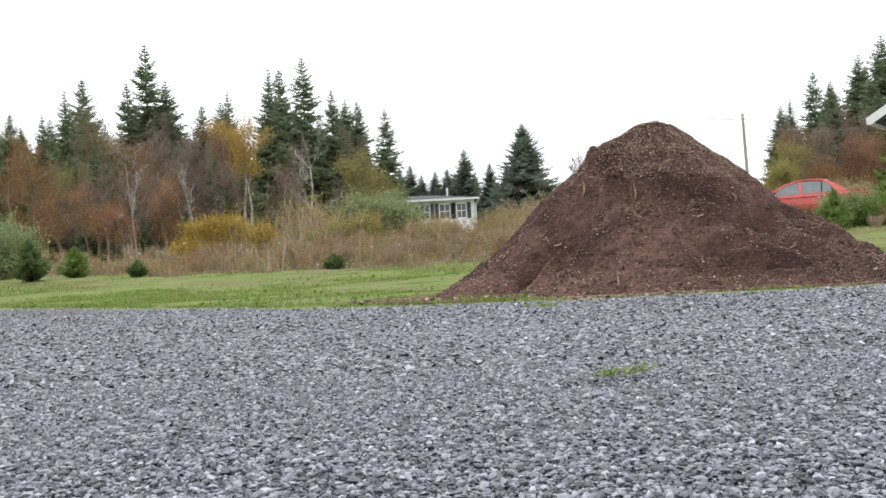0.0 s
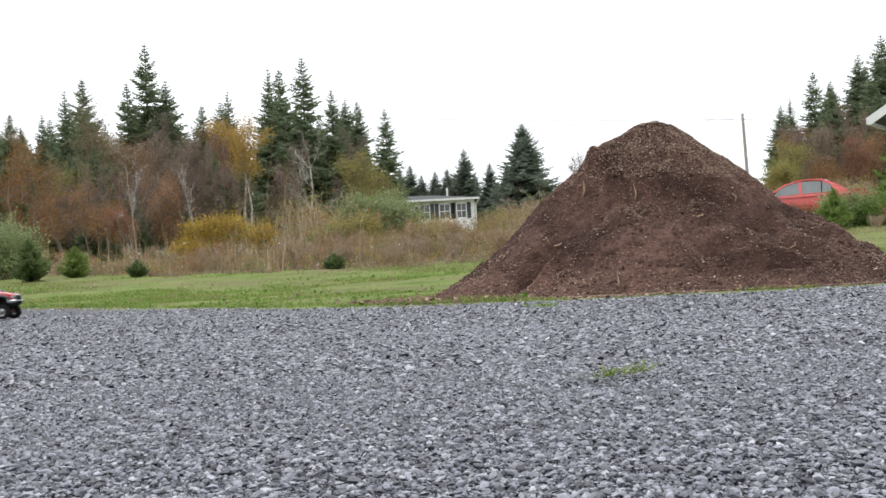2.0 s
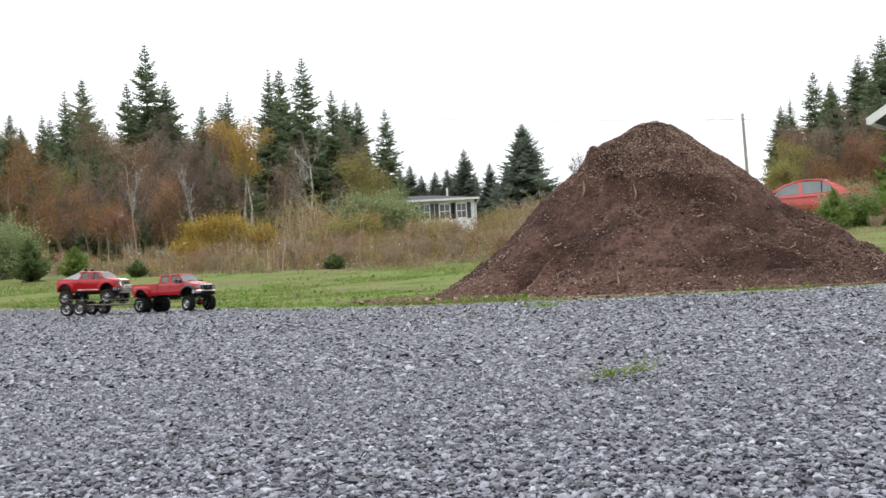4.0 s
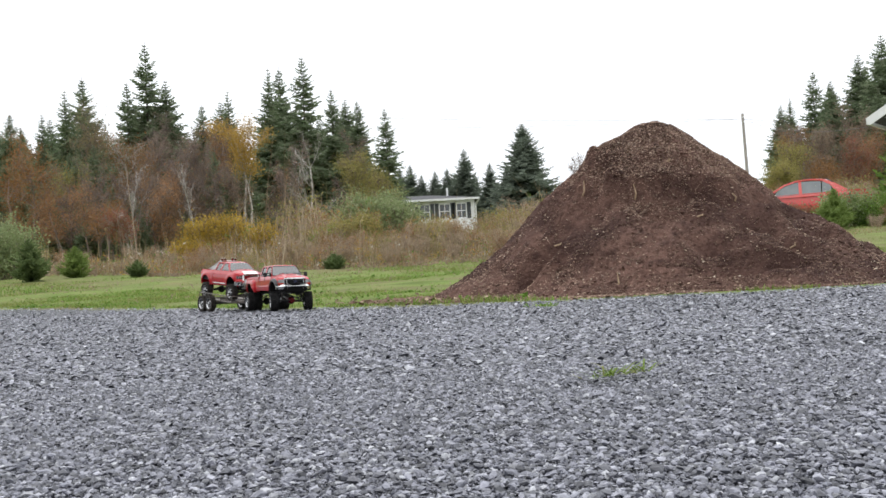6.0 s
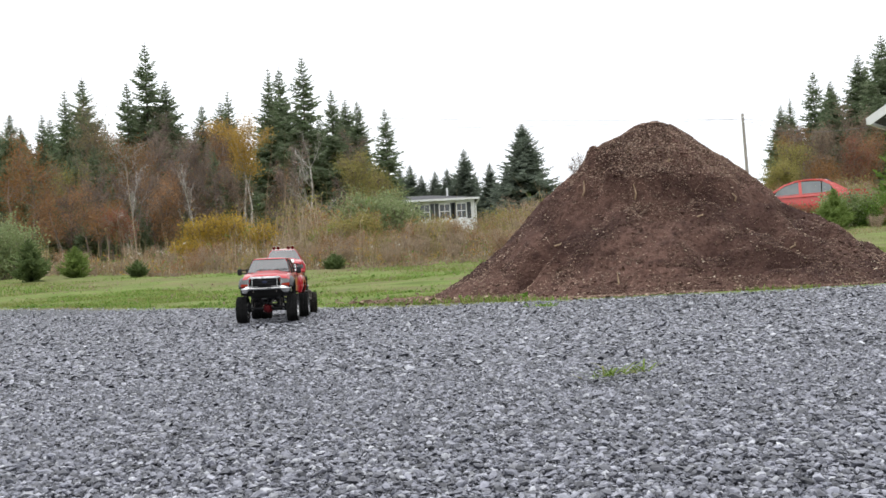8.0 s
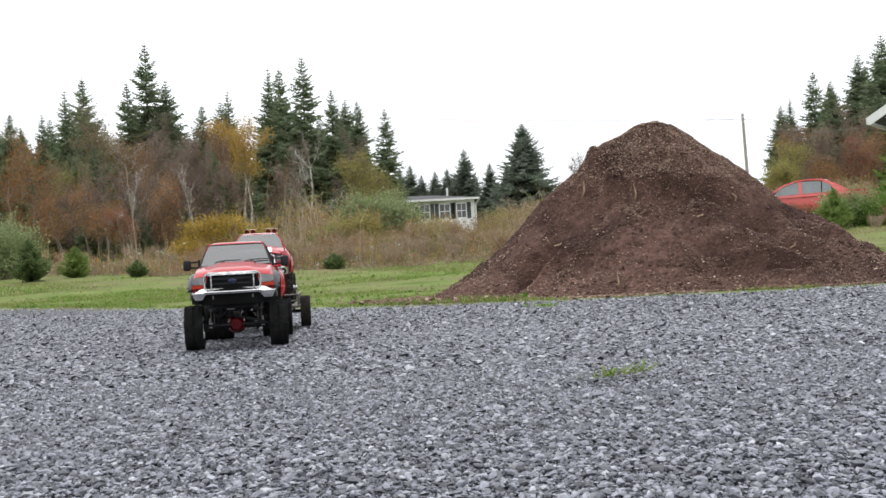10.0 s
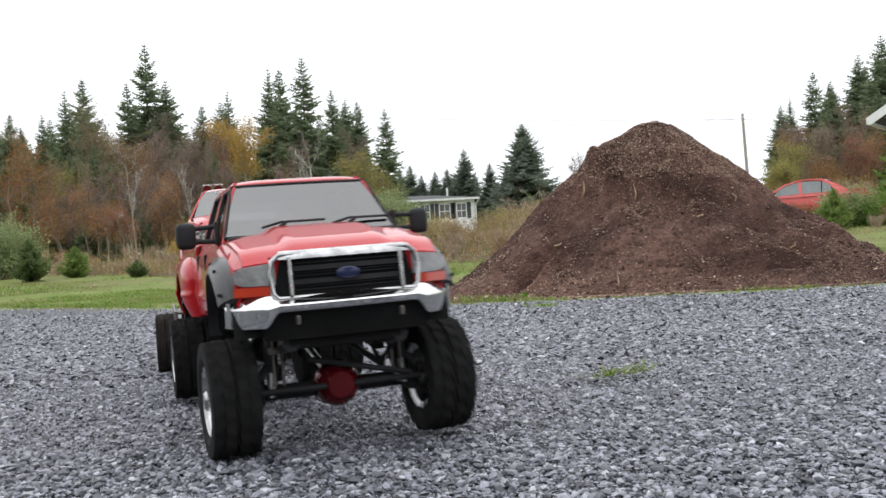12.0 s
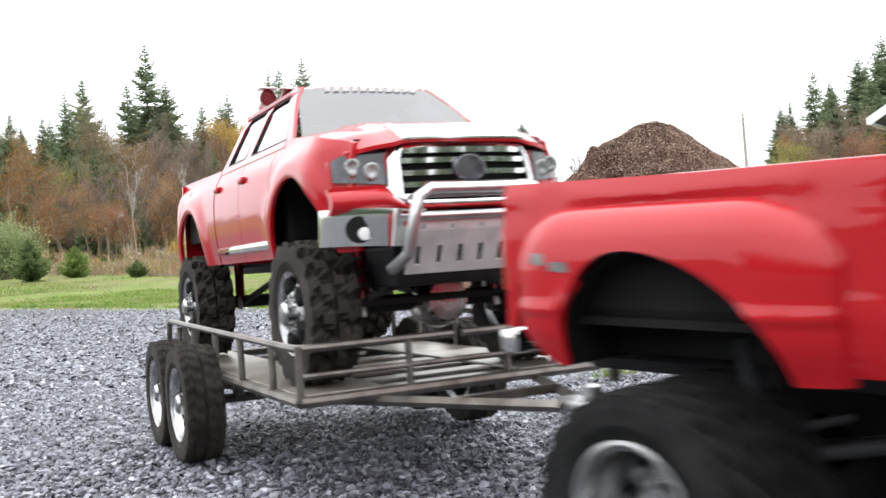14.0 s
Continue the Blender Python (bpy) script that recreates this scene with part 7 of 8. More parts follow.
# ------------------------------------------------------------------ buildings, car, pole
M["siding"] = surface("white_siding", [(.74, .74, .73), (.8, .8, .79)], scale=3, rough=.6, bump=.1, bump_scale=20)
M["shingle"] = surface("grey_roof_shingles", [(0.054, 0.054, 0.057), (0.09, 0.09, 0.093)], scale=6, rough=.9, bump=.4, bump_scale=15)
M["shutter"] = surface("dark_shutters", [(.03, .035, .04), (.05, .055, .06)], scale=10, rough=.6)
M["pane"] = surface("dark_window_pane", [(.04, .045, .05), (.08, .09, .1)], scale=1, rough=.08, coat=1.0)
M["trim"] = surface("white_trim", [(.76, .76, .76), (.82, .82, .82)], scale=4, rough=.5)
M["lilac"] = surface("grey_lilac_siding", [(.36, .37, .42), (.42, .43, .48)], scale=3, rough=.7, bump=.1, bump_scale=12)
M["pole"] = surface("weathered_pole", [(.3, .27, .24), (.42, .39, .36)], scale=4, rough=.9)
M["wire"] = surface("dark_wire", [(.06, .06, .06)], rough=.6)
M["light_glass"] = surface("pale_car_glass", [(0.09, 0.1, 0.105), (0.16, 0.175, 0.18)], scale=2, rough=.06, coat=.8)


def build_white_house():
    x0, x1, y0, y1 = -6.4, 2.42, 70.0, 77.0
    zb = float(gz(0, 70)) - .3
    H = tagged(new("white_house"), "low white bungalow with dark shutters and a grey roof", "house")
    H.location = (x1, y0, zb)
    W, D, h = x1 - x0, y1 - y0, 2.75
    # front wall with three openings, side walls, back
    wins = [(-.95, .75), (-2.15, .8), (-3.6, .8), (-5.4, .8)]
    bm = bmesh.new()
    edges = [0.0]
    for c, w in wins:
        edges += [c + w / 2, c - w / 2]
    edges.append(-W)
    for i in range(0, len(edges), 2):
        a, b = edges[i], edges[i + 1]
        box(bm, (a + b) / 2, .1, h / 2, a - b, .2, h)
    for c, w in wins:
        box(bm, c, .1, .7, w, .2, 1.4)
        box(bm, c, .1, h - .14, w, .2, .28)
    box(bm, -.1, D / 2 + .1, h / 2, .2, D - .2, h)
    box(bm, -W + .1, D / 2 + .1, h / 2, .2, D - .2, h)
    box(bm, -W / 2, D - .1, h / 2, W - .4, .2, h)
    wall = part("wall", bm, M["siding"], H)
    for k in range(13):
        bm = bmesh.new()
        box(bm, -W / 2, -.006, .1 + k * .1, W, .012, .085)
        part("siding_board", bm, M["siding"], wall)
    for c, w in wins:
        bm = bmesh.new()
        for dx in (-w / 2 + .035, w / 2 - .035, 0):
            box(bm, c + dx, .06, 1.935, .06 if dx else .04, .08, 1.07)
        for dz in (1.42, 2.45, 1.93):
            box(bm, c, .06, dz, w, .07, .05)
        wf = part("window", bm, M["trim"], H, "white framed window")
        bm = bmesh.new()
        box(bm, c, .1, 1.935, w - .06, .02, 1.05)
        part("pane", bm, M["pane"], wf)
        for sg in (-1, 1):
            bm = bmesh.new()
            box(bm, c + sg * (w / 2 + .16), -.03, 1.935, .27, .04, 1.15, .01)
            part("shutter", bm, M["shutter"], H, "dark window shutter")
    bm = bmesh.new()
    o = .38
    ring = [bm.verts.new(p) for p in ((o, -o, h), (o, D + o, h), (-W - o, D + o, h), (-W - o, -o, h))]
    rise = .55
    r0, r1 = bm.verts.new((-D / 2 + .4, D / 2, h + rise)), bm.verts.new((-W + D / 2 - .4, D / 2, h + rise))
    bm.faces.new((ring[0], ring[1], r0))
    bm.faces.new((ring[1], ring[2], r1, r0))
    bm.faces.new((ring[2], ring[3], r1))
    bm.faces.new((ring[3], ring[0], r0, r1))
    bm.faces.new(ring[::-1])
    bmesh.ops.recalc_face_normals(bm, faces=bm.faces)
    bmesh.ops.translate(bm, verts=bm.verts, vec=(0, 0, .06))
    rf = part("roof", bm, M["shingle"], H, "low grey hipped roof")
    bm = bmesh.new()
    tube(bm, [(-1.9, 2.2, h + .4), (-1.9, 2.2, h + 1.0)], .07, 8)
    part("vent_pipe", bm, M["trim"], rf)
    bm = bmesh.new()
    for a, b in (((o, -o), (-W - o, -o)), ((o, -o), (o, D + o))):
        cx, cy = (a[0] + b[0]) / 2, (a[1] + b[1]) / 2
        box(bm, cx, cy, h, abs(a[0] - b[0]) + .06, abs(a[1] - b[1]) + .06, .14)
    part("fascia", bm, M["trim"], rf, "white fascia and gutter")
    bm = bmesh.new()
    tube(bm, [(.33, -.3, h - .05), (.08, -.06, h - .35), (.06, -.06, .2)], .045, 8)
    part("downpipe", bm, M["trim"], H)
    bm = bmesh.new()
    box(bm, -1.1, -.9, .95, 2.4, .06, .06)
    for k in range(15):
        box(bm, -2.25 + k * .165, -.9, .6, .045, .045, .7)
    box(bm, -1.1, -.9, .22, 2.5, 1.3, .1)
    part("porch_rail", bm, M["trim"], H, "white porch railing")


def build_porch_house():
    zb = float(gz(13, 30))
    H = tagged(new("porch_house"), "grey house with a white-trimmed porch roof", "house")
    H.matrix_world = Matrix.Translation((13.65, 29.8, zb)) @ Matrix.Rotation(radians(-38), 4, "Z")
    h = 3.17
    bm = bmesh.new()
    box(bm, 4.2, 4.2, h / 2, 6.4, 6.0, h)
    part("wall", bm, M["lilac"], H)
    bm = bmesh.new()
    vs = [bm.verts.new(p) for p in ((-.05, .25, h), (8.4, .25, h), (4.2, .25, h + 2.5), (-.05, 7.3, h), (8.4, 7.3, h), (4.2, 7.3, h + 2.5))]
    bm.faces.new((vs[0], vs[1], vs[2]))
    bm.faces.new((vs[5], vs[4], vs[3]))
    bm.faces.new((vs[0], vs[2], vs[5], vs[3]))
    bm.faces.new((vs[2], vs[1], vs[4], vs[5]))
    bm.faces.new((vs[1], vs[0], vs[3], vs[4]))
    part("gable", bm, M["lilac"], H)
    bm = bmesh.new()
    for sg in (-1, 1):
        L = math.hypot(4.6, 2.74)
        box(bm, 4.2 + sg * 2.3, 3.7, h + 1.3, L, 7.9, .1, 0, Matrix.Rotation(sg * math.atan2(2.74, 4.6), 3, "Y"))
    rf = part("roof", bm, M["shingle"], H)
    bm = bmesh.new()
    for sg in (-1, 1):
        L = math.hypot(4.6, 2.74)
        box(bm, 4.2 + sg * 2.3, -.28, h + 1.24, L, .06, .24, 0, Matrix.Rotation(sg * math.atan2(2.74, 4.6), 3, "Y"))
    box(bm, -.42, 3.7, h - .13, .08, 7.9, .16)
    part("fascia", bm, M["trim"], rf, "white fascia boards")
    for x in (.35, 3.0):
        bm = bmesh.new()
        box(bm, x, .15, h / 2, .14, .14, h, .01)
        part("porch_post", bm, M["trim"], H, "white porch post")
    bm = bmesh.new()
    box(bm, 4.0, .6, .25, 8.0, 1.6, .5)
    part("porch_floor", bm, M["trim"], H)


def build_car():
    """A saloon seen over the heap, nose hidden."""
    C = tagged(new("parked_car"), "red four-door saloon parked on the grass", "car")
    L, W = 4.45, 1.72

    def half(x, z):
        y = W / 2 * (1 - .10 * smoothstep(1.5, 2.25, abs(x)) - .02)
        return y - .06 * smoothstep(.55, .95, z) - .05 * (1 - smoothstep(.2, .45, z))
    top = lambda x: lerp(x, [-2.22, -2.1, -1.5, -1.0, .8, 1.5, 2.1, 2.22], [.78, .96, .99, .95, .93, .86, .72, .55])

    def low(x):
        return max(arch_low(1.35, .36, .3, .22)(x), arch_low(-1.3, .36, .3, .22)(x))
    for sg in (-1, 1):
        bm = bmesh.new()
        side_panel(bm, -2.2, 2.2, low, top, half, sg, 120, 14, .03)
        part("body_side", bm, M["car_red"], C, smooth=True)
        yg = lambda x, z: .80 - (z - .93) * .42
        arc = [(1.12, .86), (.86, 1.08), (.52, 1.3), (.1, 1.42), (-.35, 1.45), (-.8, 1.40), (-1.15, 1.25), (-1.38, 1.1), (-1.62, .95)]
        inner = [(.98, .88), (.78, 1.07), (.48, 1.25), (.08, 1.365), (-.35, 1.39), (-.74, 1.345), (-1.0, 1.2), (-1.1, 1.05), (-1.12, .92)]
        bm = bmesh.new()
        for i in range(8):
            quad_panel(bm, [inner[i], inner[i + 1], arc[i + 1], arc[i]], yg, sg, .03)
        quad_panel(bm, [(-.1, .9), (.0, .9), (.03, 1.38), (-.06, 1.38)], yg, sg, .03)
        quad_panel(bm, [(-1.6, .84), (1.12, .82), (1.1, .885), (-1.6, .93)], yg, sg, .03)
        part("pillar_frame", bm, M["car_red"], C, smooth=True)
        for cs in ([(-.72, .92), (-.1, .91), (-.06, 1.375), (-.7, 1.34)], [(-1.1, .93), (-.75, .92), (-.74, 1.34), (-1.0, 1.2)], [(-.01, .91), (.95, .89), (.48, 1.25), (.03, 1.375)]):
            bm = bmesh.new()
            quad_panel(bm, cs, lambda x, z: yg(x, z) - .02, sg, .006)
            part("side_window", bm, M["light_glass"], C, "pale reflecting side window", smooth=True)
        bm = bmesh.new()
        box(bm, .95, sg * .9, .95, .12, .16, .12, .03)
        part("door_mirror", bm, M["car_red"], C, smooth=True)
        for hx in (-.25, -1.05):
            bm = bmesh.new()
            box(bm, hx + .1, sg * .835, .83, .17, .03, .03, .008)
            part("door_handle", bm, M["car_red"], C)
        bm = bmesh.new()
        box(bm, -2.16, sg * .62, .8, .12, .34, .16, .03)
        part("tail_light", bm, M["amber"], C)
        bm = bmesh.new()
        box(bm, 2.1, sg * .6, .62, .16, .3, .12, .03)
        part("headlight", bm, M["lens"], C)
    bm = bmesh.new()
    sheet(bm, lambda u, v: (-1.0 + 1.35 * u, .62 * v, 1.42 + .045 * (1 - v ** 4) - .09 * (2 * u - 1) ** 2), lin(0, 1, 10), lin(-1, 1, 13), (0, 0, -.03))
    part("roof", bm, M["car_red"], C, smooth=True)
    bm = bmesh.new()
    sheet(bm, lambda u, v: (1.0 + 1.15 * u, .76 * v * (1 - .1 * u), lerp(u, [0, .6, 1], [.92, .86, .70]) + .03 * (1 - v * v)), lin(0, 1, 10), lin(-1, 1, 13), (0, 0, -.03))
    part("bonnet", bm, M["car_red"], C, smooth=True)
    bm = bmesh.new()
    sheet(bm, lambda u, v: (-1.42 - .72 * u, .76 * v, .97 + .02 * (1 - v * v) - .02 * u), lin(0, 1, 6), lin(-1, 1, 13), (0, 0, -.03))
    part("boot_lid", bm, M["car_red"], C, smooth=True)
    bm = bmesh.new()
    sheet(bm, lambda u, v: (1.0 - .7 * u + .08 * (1 - v * v), v * (.78 - .17 * u), .91 + .5 * u), lin(0, 1, 6), lin(-1, 1, 11), (-.01, 0, 0))
    part("windscreen", bm, M["light_glass"], C, smooth=True)
    bm = bmesh.new()
    sheet(bm, lambda u, v: (-1.45 + .55 * u - .05 * (1 - v * v), v * (.76 - .15 * u), .96 + .45 * u), lin(0, 1, 6), lin(-1, 1, 11), (.01, 0, 0))
    part("rear_window", bm, M["light_glass"], C, smooth=True)
    for x, nm in ((2.14, "front_bumper"), (-2.14, "rear_bumper")):
        bm = bmesh.new()
        box(bm, x, 0, .45, .2, 1.56, .36, .07, None, 3)
        part(nm, bm, M["car_red"], C, smooth=True)
    bm = bmesh.new()
    box(bm, 0, 0, .55, 3.9, 1.4, .6, .05)
    part("underbody", bm, M["dark"], C)
    for x in (1.35, -1.3):
        for sg in (-1, 1):
            bm = bmesh.new()
            lathe(bm, [(.19, -.09), (.29, -.1), (.315, -.07), (.315, .07), (.29, .1), (.19, .09)], 28)
            bmesh.ops.translate(bm, verts=bm.verts, vec=(x, sg * .76, .315))
            t = part("tyre", bm, M["rubber"], C, smooth=True)
            bm = bmesh.new()
            lathe(bm, [(0, .05), (.19, .085), (.2, .06), (.2, -.06), (0, -.05)], 24)
            bmesh.ops.transform(bm, matrix=Matrix.Translation((x, sg * .76, .315)) @ Matrix.Diagonal((1, sg, 1, 1)), verts=bm.verts)
            part("hub_cap", bm, M["silver"], t, smooth=True)
    C.matrix_world = Matrix.Translation((12.75, 34.5, float(gz(12.75, 34.5)))) @ Matrix.Rotation(radians(153), 4, "Z")


def build_pole():
    x, y = 18.9, 60.0
    P = tagged(new("utility_pole"), "slightly leaning grey wooden utility pole", "utility pole")
    P.location = (x, y, float(gz(x, y)) - .2)
    bm = bmesh.new()
    tube(bm, [(.05, 0, 0), (0, 0, 2.5), (-.1, 0, 6.35)], [.12, .095, .08], 10)
    part("shaft", bm, M["pole"], P, smooth=True)
    bm = bmesh.new()
    for z in (5.8, 6.1):
        tube(bm, [(-.1, -.05, z), (-.1, -.22, z + .03)], .03, 8)
    part("insulator", bm, M["trim"], P)
    top = Vector((x - .1, y - .15, P.location.z + 6.0))
    for end, sag in (((14.0, 30.2, 3.75), .5), ((-60.0, 64.0, 17.5), 1.6), ((-58.0, 60.0, 14.6), 1.6), ((60.0, 72.0, 9.0), 1.2)):
        w = tagged(new("power_line"), "thin dark overhead power line", "power line")
        bm = bmesh.new()
        e = Vector(end)
        tube(bm, [top.lerp(e, t) - Vector((0, 0, sag * 4 * t * (1 - t))) for t in lin(0, 1, 17)], .008, 4)
        part("cable", bm, M["wire"], w)


def build_driveway_weeds():
    """A torn tuft of grass and a sprout on the gravel."""
    rng = np.random.default_rng(61)
    t = tagged(new("grass_tuft"), "torn tuft of green grass lying on the gravel", "grass tuft")
    cx, cy = .232, 1.335
    n = 60
    V, F = [], []
    for i in range(n):
        u = rng.uniform(-1, 1)
        bx, by = cx + u * .042 + rng.normal(0, .006), cy + u * .03 + rng.normal(0, .008)
        a = rng.normal(.5, .7) + (3.14 if rng.uniform() < .4 else 0)
        L = rng.uniform(.016, .042)
        d = np.array([math.cos(a), math.sin(a) * .6, rng.uniform(.05, .55)]) * L
        s = np.array([-math.sin(a), math.cos(a), 0]) * .0013
        b = np.array([bx, by, float(gz(bx, by)) + .004])
        k = len(V) * 5
        V.append(np.stack([b - s, b + s, b + d * .6 + s + [0, 0, .003], b + d * .6 - s + [0, 0, .003], b + d]))
        F += [(k, k + 1, k + 2), (k, k + 2, k + 3), (k + 3, k + 2, k + 4)]
    arrays_object("blade_clump", np.concatenate(V), np.array(F), M["grass"], t)
    t = tagged(new("weed_sprout"), "small yellow-green weed growing in the gravel", "weed")
    V, F = [], []
    for i in range(40):
        bx, by = .41 + rng.normal(0, .03), 4.05 + rng.normal(0, .04)
        a = rng.uniform(0, 6.28)
        d = np.array([math.cos(a), math.sin(a), .7]) * rng.uniform(.01, .03)
        s = np.array([-math.sin(a), math.cos(a), 0]) * .004
        b = np.array([bx, by, float(gz(bx, by)) + .002])
        k = len(V) * 5
        V.append(np.stack([b - s * .4, b + s * .4, b + d * .6 + s, b + d * .6 - s, b + d]))
        F += [(k, k + 1, k + 2), (k, k + 2, k + 3), (k + 3, k + 2, k + 4)]
    arrays_object("leaf_clump", np.concatenate(V), np.array(F), M["leaf_green"], t)


build_white_house()
build_porch_house()
build_car()
build_pole()
build_driveway_weeds()


# ------------------------------------------------------------------ movement of the vehicles
# seconds, place of the tow truck's middle, heading, sideways lean
DRIVE = [(0.0, -5.93, 7.5, 0, -2), (1.2, -4.53, 7.5, 0, -2), (2.0, -3.587, 7.49, 0, -2), (2.2, -3.357, 7.48, 0, -2), (2.6, -2.974, 7.45, -4, -2), (3.2, -2.482, 7.3, -14, -1.8), (4.2, -1.82, 6.93, -34, -2),
         (5.3, -1.213, 6.29, -51, -2), (5.9, -1.018, 5.86, -61, -1.8), (6.3, -0.917, 5.56, -69, -1.5), (6.7, -0.852, 5.25, -76, -1.2), (7.5, -0.758, 4.6, -84, -0.8),
         (8.2, -0.725, 4.05, -87, -0.4), (9.3, -0.64, 3.17, -84, 0), (10.5, -0.467, 2.238, -80, .4), (11.0, -0.376, 1.85, -77, .7), (11.5, -0.274, 1.468, -74.4, 1.3), (12.0, -0.182, 1.16, -71.6, 1.8),
         (12.4, -0.0955, 0.922, -70.1, 2.0), (12.8, -0.0155, 0.72, -66.4, 2.0), (13.0, 0.0305, 0.6425, -63.3, 1.7), (13.2, 0.0785, 0.567, -60.2, 1.3), (13.5, 0.151, 0.4605, -57.1, .1), (13.7, 0.2115, 0.401, -54.6, .9), (14.0, 0.318, 0.346, -49.5, 1.5)]
# seconds, place of the trailer's axles, heading
TOWED = [(0.0, -6.745, 7.5, 0), (1.2, -5.345, 7.5, 0), (2.0, -4.402, 7.49, -1), (2.2, -4.172, 7.49, -1), (2.6, -3.788, 7.484, -1.5), (3.2, -3.27, 7.446, -7.9), (4.2, -2.552, 7.275, -19.4), (5.3, -1.81, 6.83, -37),
         (5.9, -1.488, 6.51, -49.5), (6.7, -1.152, 6.0, -63), (7.5, -.91, 5.396, -75), (8.2, -.795, 4.859, -82), (9.3, -.7, 3.98, -84), (10.5, -.585, 3.042, -81), (11.0, -.53, 2.618, -79.5),
         (11.5, -.465, 2.238, -76.5), (12.3, -.361, 1.725, -72.8), (12.7, -.304, 1.515, -71.2), (13.0, -.266, 1.385, -70.8), (13.5, -.206, 1.198, -68), (14.0, -.13, 1.003, -63.8)]


# seconds, sway and pitch of the tow truck's body over its axles, where it crosses the rough verge
SWAY = [(0.0, 0.0, 0.0), (3.2, 0.0, 0.0), (4.5, -1.5, -.5), (5.2, -9.5, -2.0), (5.5, -14.0, -3.5), (5.7, -7.5, -2.0), (6.0, 0.0, -.3), (6.6, 0.0, 0.0), (14.0, 0.0, 0.0)]
# seconds, pitch of the trailer and its load over their wheels
TILT = [(0.0, 0.0), (3.2, 0.0), (4.6, 2.5), (5.3, 6.0), (5.6, 6.0), (6.0, 4.0), (6.6, 1.0), (7.2, 0.0), (14.0, 0.0)]
# seconds, pitch and lift of the whole tow truck over bumps in the gravel
BOUNCE = [(0.0, 0.0, 0.0), (11.5, 0.0, 0.0), (12, 0.72, 0.0032), (12.4, -0.83, -0.0013), (12.8, -1.04, -0.0017), (13, -0.59, 0.0013), (13.2, -0.99, 0.0012), (13.5, -0.58, -0.0025), (13.7, 0.56, -0.0037), (14, 0.66, -0.0004)]


def glide(t, col, table=DRIVE):
    """Smooth value of a column of the table at t."""
    ts = [r[0] for r in table]
    i = min(max(1, sum(1 for a in ts if a <= t)), len(ts) - 1)
    def slope(k):
        if k <= 0 or k >= len(ts) - 1:
            j = 0 if k <= 0 else len(ts) - 2
            return (table[j + 1][col] - table[j][col]) / (ts[j + 1] - ts[j])
        return (table[k + 1][col] - table[k - 1][col]) / (ts[k + 1] - ts[k - 1])
    a, b = ts[i - 1], ts[i]
    u, d = (t - a) / (b - a), b - a
    p, q, m, n = table[i - 1][col], table[i][col], slope(i - 1) * d, slope(i) * d
    return p * (2 * u ** 3 - 3 * u ** 2 + 1) + m * (u ** 3 - 2 * u ** 2 + u) + q * (3 * u ** 2 - 2 * u ** 3) + n * (u ** 3 - u ** 2)


def grounded(x, y, yaw, front, back, lean):
    """A pose on the ground, pitched by the ground under its axles."""
    c, s = math.cos(yaw), math.sin(yaw)
    zf, zb = float(gz(x + c * front, y + s * front)), float(gz(x + c * back, y + s * back))
    z = zb + (zf - zb) * (-back) / (front - back)
    return Matrix.Translation((x, y, z)) @ Matrix.Rotation(yaw, 4, "Z") @ Matrix.Rotation(-math.atan2(zf - zb, front - back), 4, "Y") @ Matrix.Rotation(radians(lean), 4, "X")


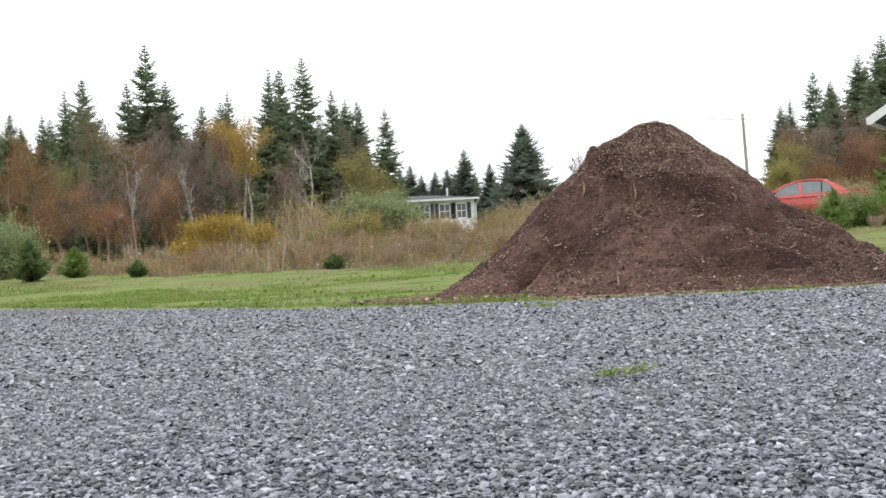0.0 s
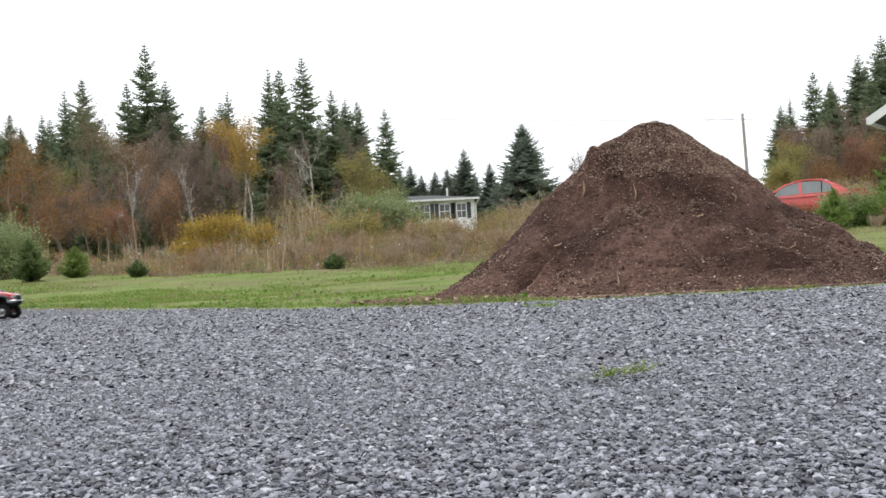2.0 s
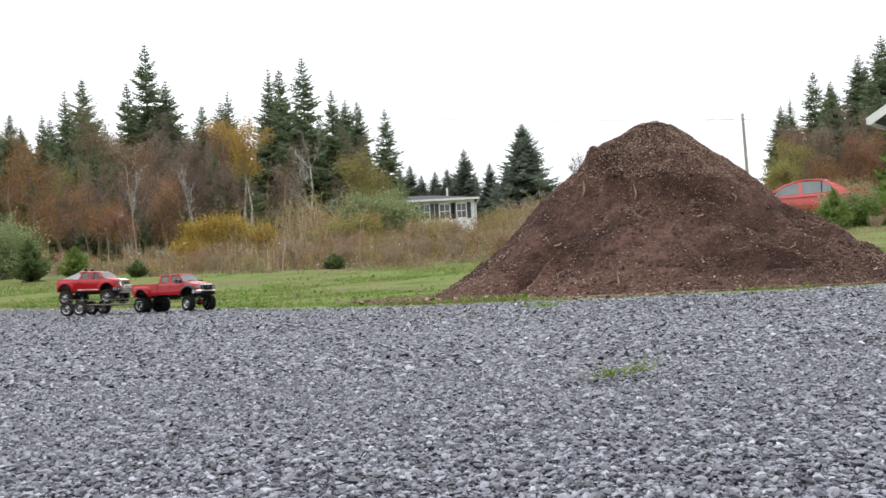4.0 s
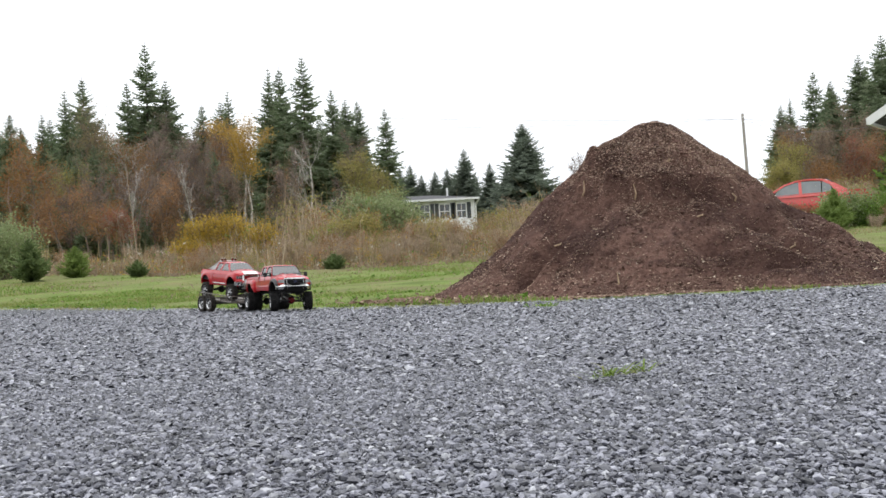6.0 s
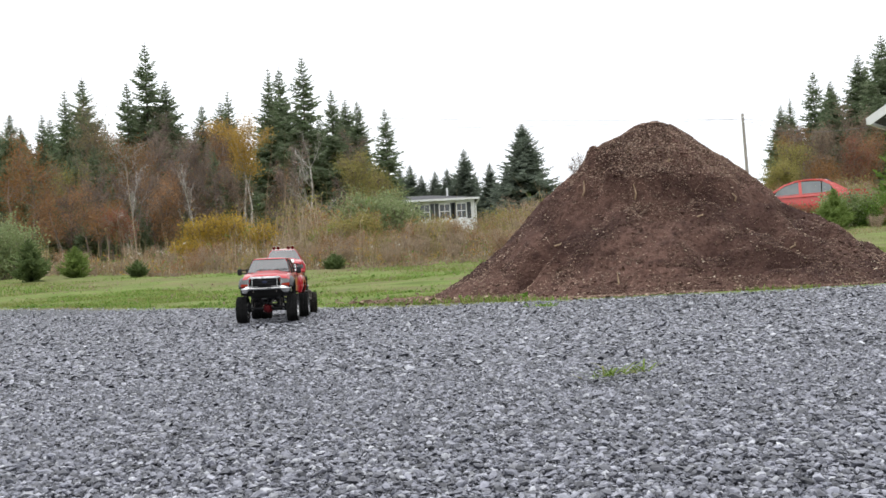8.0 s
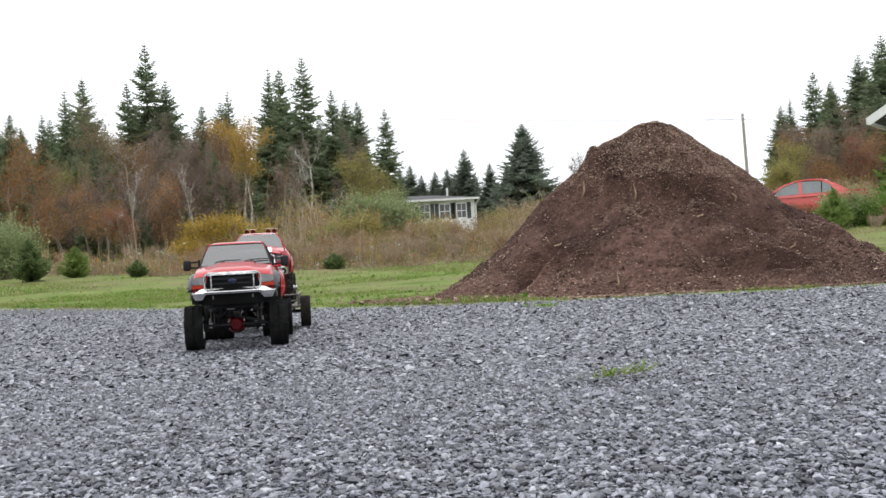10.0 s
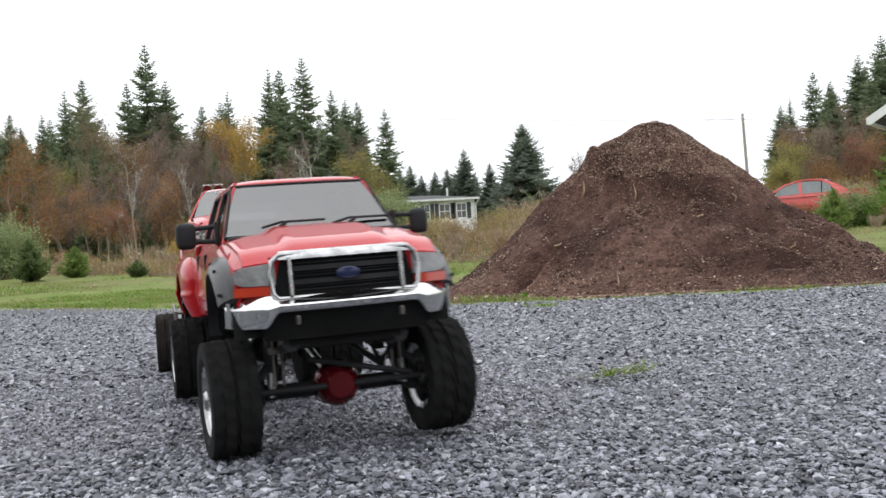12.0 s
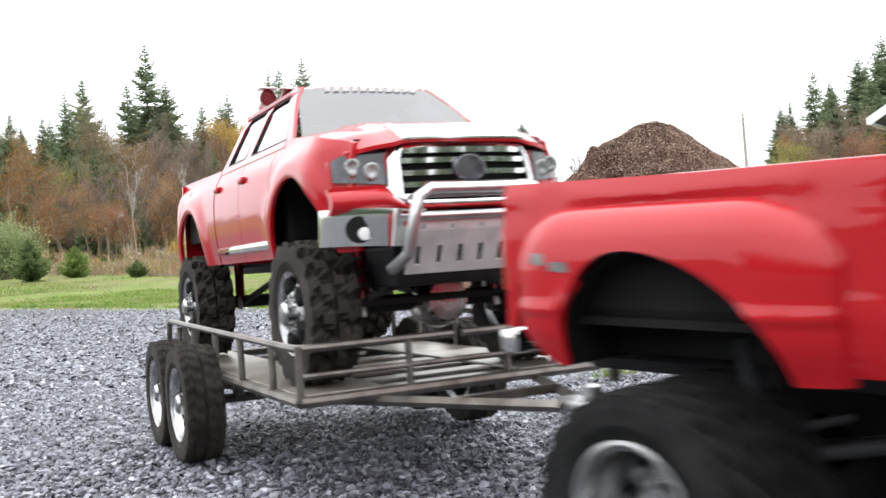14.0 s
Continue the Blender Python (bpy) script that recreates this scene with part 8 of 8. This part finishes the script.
def motions():
    step, n = 1 / 15, 210
    truck_rows, trailer_rows, load_rows = [], [], []
    rolls, trolls, steer, sways, tilts = [], [], [], [], []
    dist, tdist, last, tlast = 0.0, 0.0, None, None
    for i in range(n + 1):
        t = i * step
        x, y, yaw, lean = glide(t, 1), glide(t, 2), radians(glide(t, 3)), glide(t, 4)
        tx, ty, tyaw = glide(t, 1, TOWED), glide(t, 2, TOWED), radians(glide(t, 3, TOWED))
        if last:
            dist += math.hypot(x - last[0], y - last[1])
            tdist += math.hypot(tx - tlast[0], ty - tlast[1])
        last, tlast = (x, y), (tx, ty)
        tp = grounded(x, y, yaw, .237, -.225, lean)
        rp = grounded(tx, ty, tyaw, .055, -.055, lean * .6)
        sway = glide(t, 1, SWAY)
        sw = Matrix.Translation((0, 0, .075)) @ Matrix.Rotation(radians(sway), 4, "X") @ Matrix.Rotation(radians(glide(t, 2, SWAY)), 4, "Y") @ Matrix.Translation((0, 0, -.075))
        sways.append(sw.inverted())
        tp = Matrix.Translation((0, 0, glide(t, 2, BOUNCE))) @ tp @ Matrix.Rotation(radians(glide(t, 1, BOUNCE)), 4, "Y")
        truck_rows.append((t, tp @ sw))
        tilt = Matrix.Translation((0, 0, .06)) @ Matrix.Rotation(radians(glide(t, 1, TILT)), 4, "Y") @ Matrix.Translation((0, 0, -.06))
        tilts.append(tilt.inverted())
        rp = rp @ tilt
        trailer_rows.append((t, rp))
        load_rows.append((t, rp @ LOAD))
        turn = (glide(min(t + .1, 14), 3) - glide(max(t - .1, 0), 3)) / .2
        steer.append(max(-22, min(22, turn * .55)))
        rolls.append(dist)
        trolls.append(tdist)
    walk(tow_truck, truck_rows)
    walk(trailer, trailer_rows)
    walk(carried_truck, load_rows)
    for w, (px, py, pz), radius, front in truck_wheels:
        walk(w, [(i * step, sways[i] @ Matrix.Translation((px, py, pz)) @ Matrix.Rotation(radians(steer[i]) if front else 0, 4, "Z") @ Matrix.Rotation(rolls[i] / radius, 4, "Y")) for i in range(n + 1)])
    for w, (px, py, pz), radius in trailer_wheels:
        walk(w, [(i * step, tilts[i] @ Matrix.Translation((px, py, pz)) @ Matrix.Rotation(trolls[i] / radius, 4, "Y")) for i in range(n + 1)])


motions()
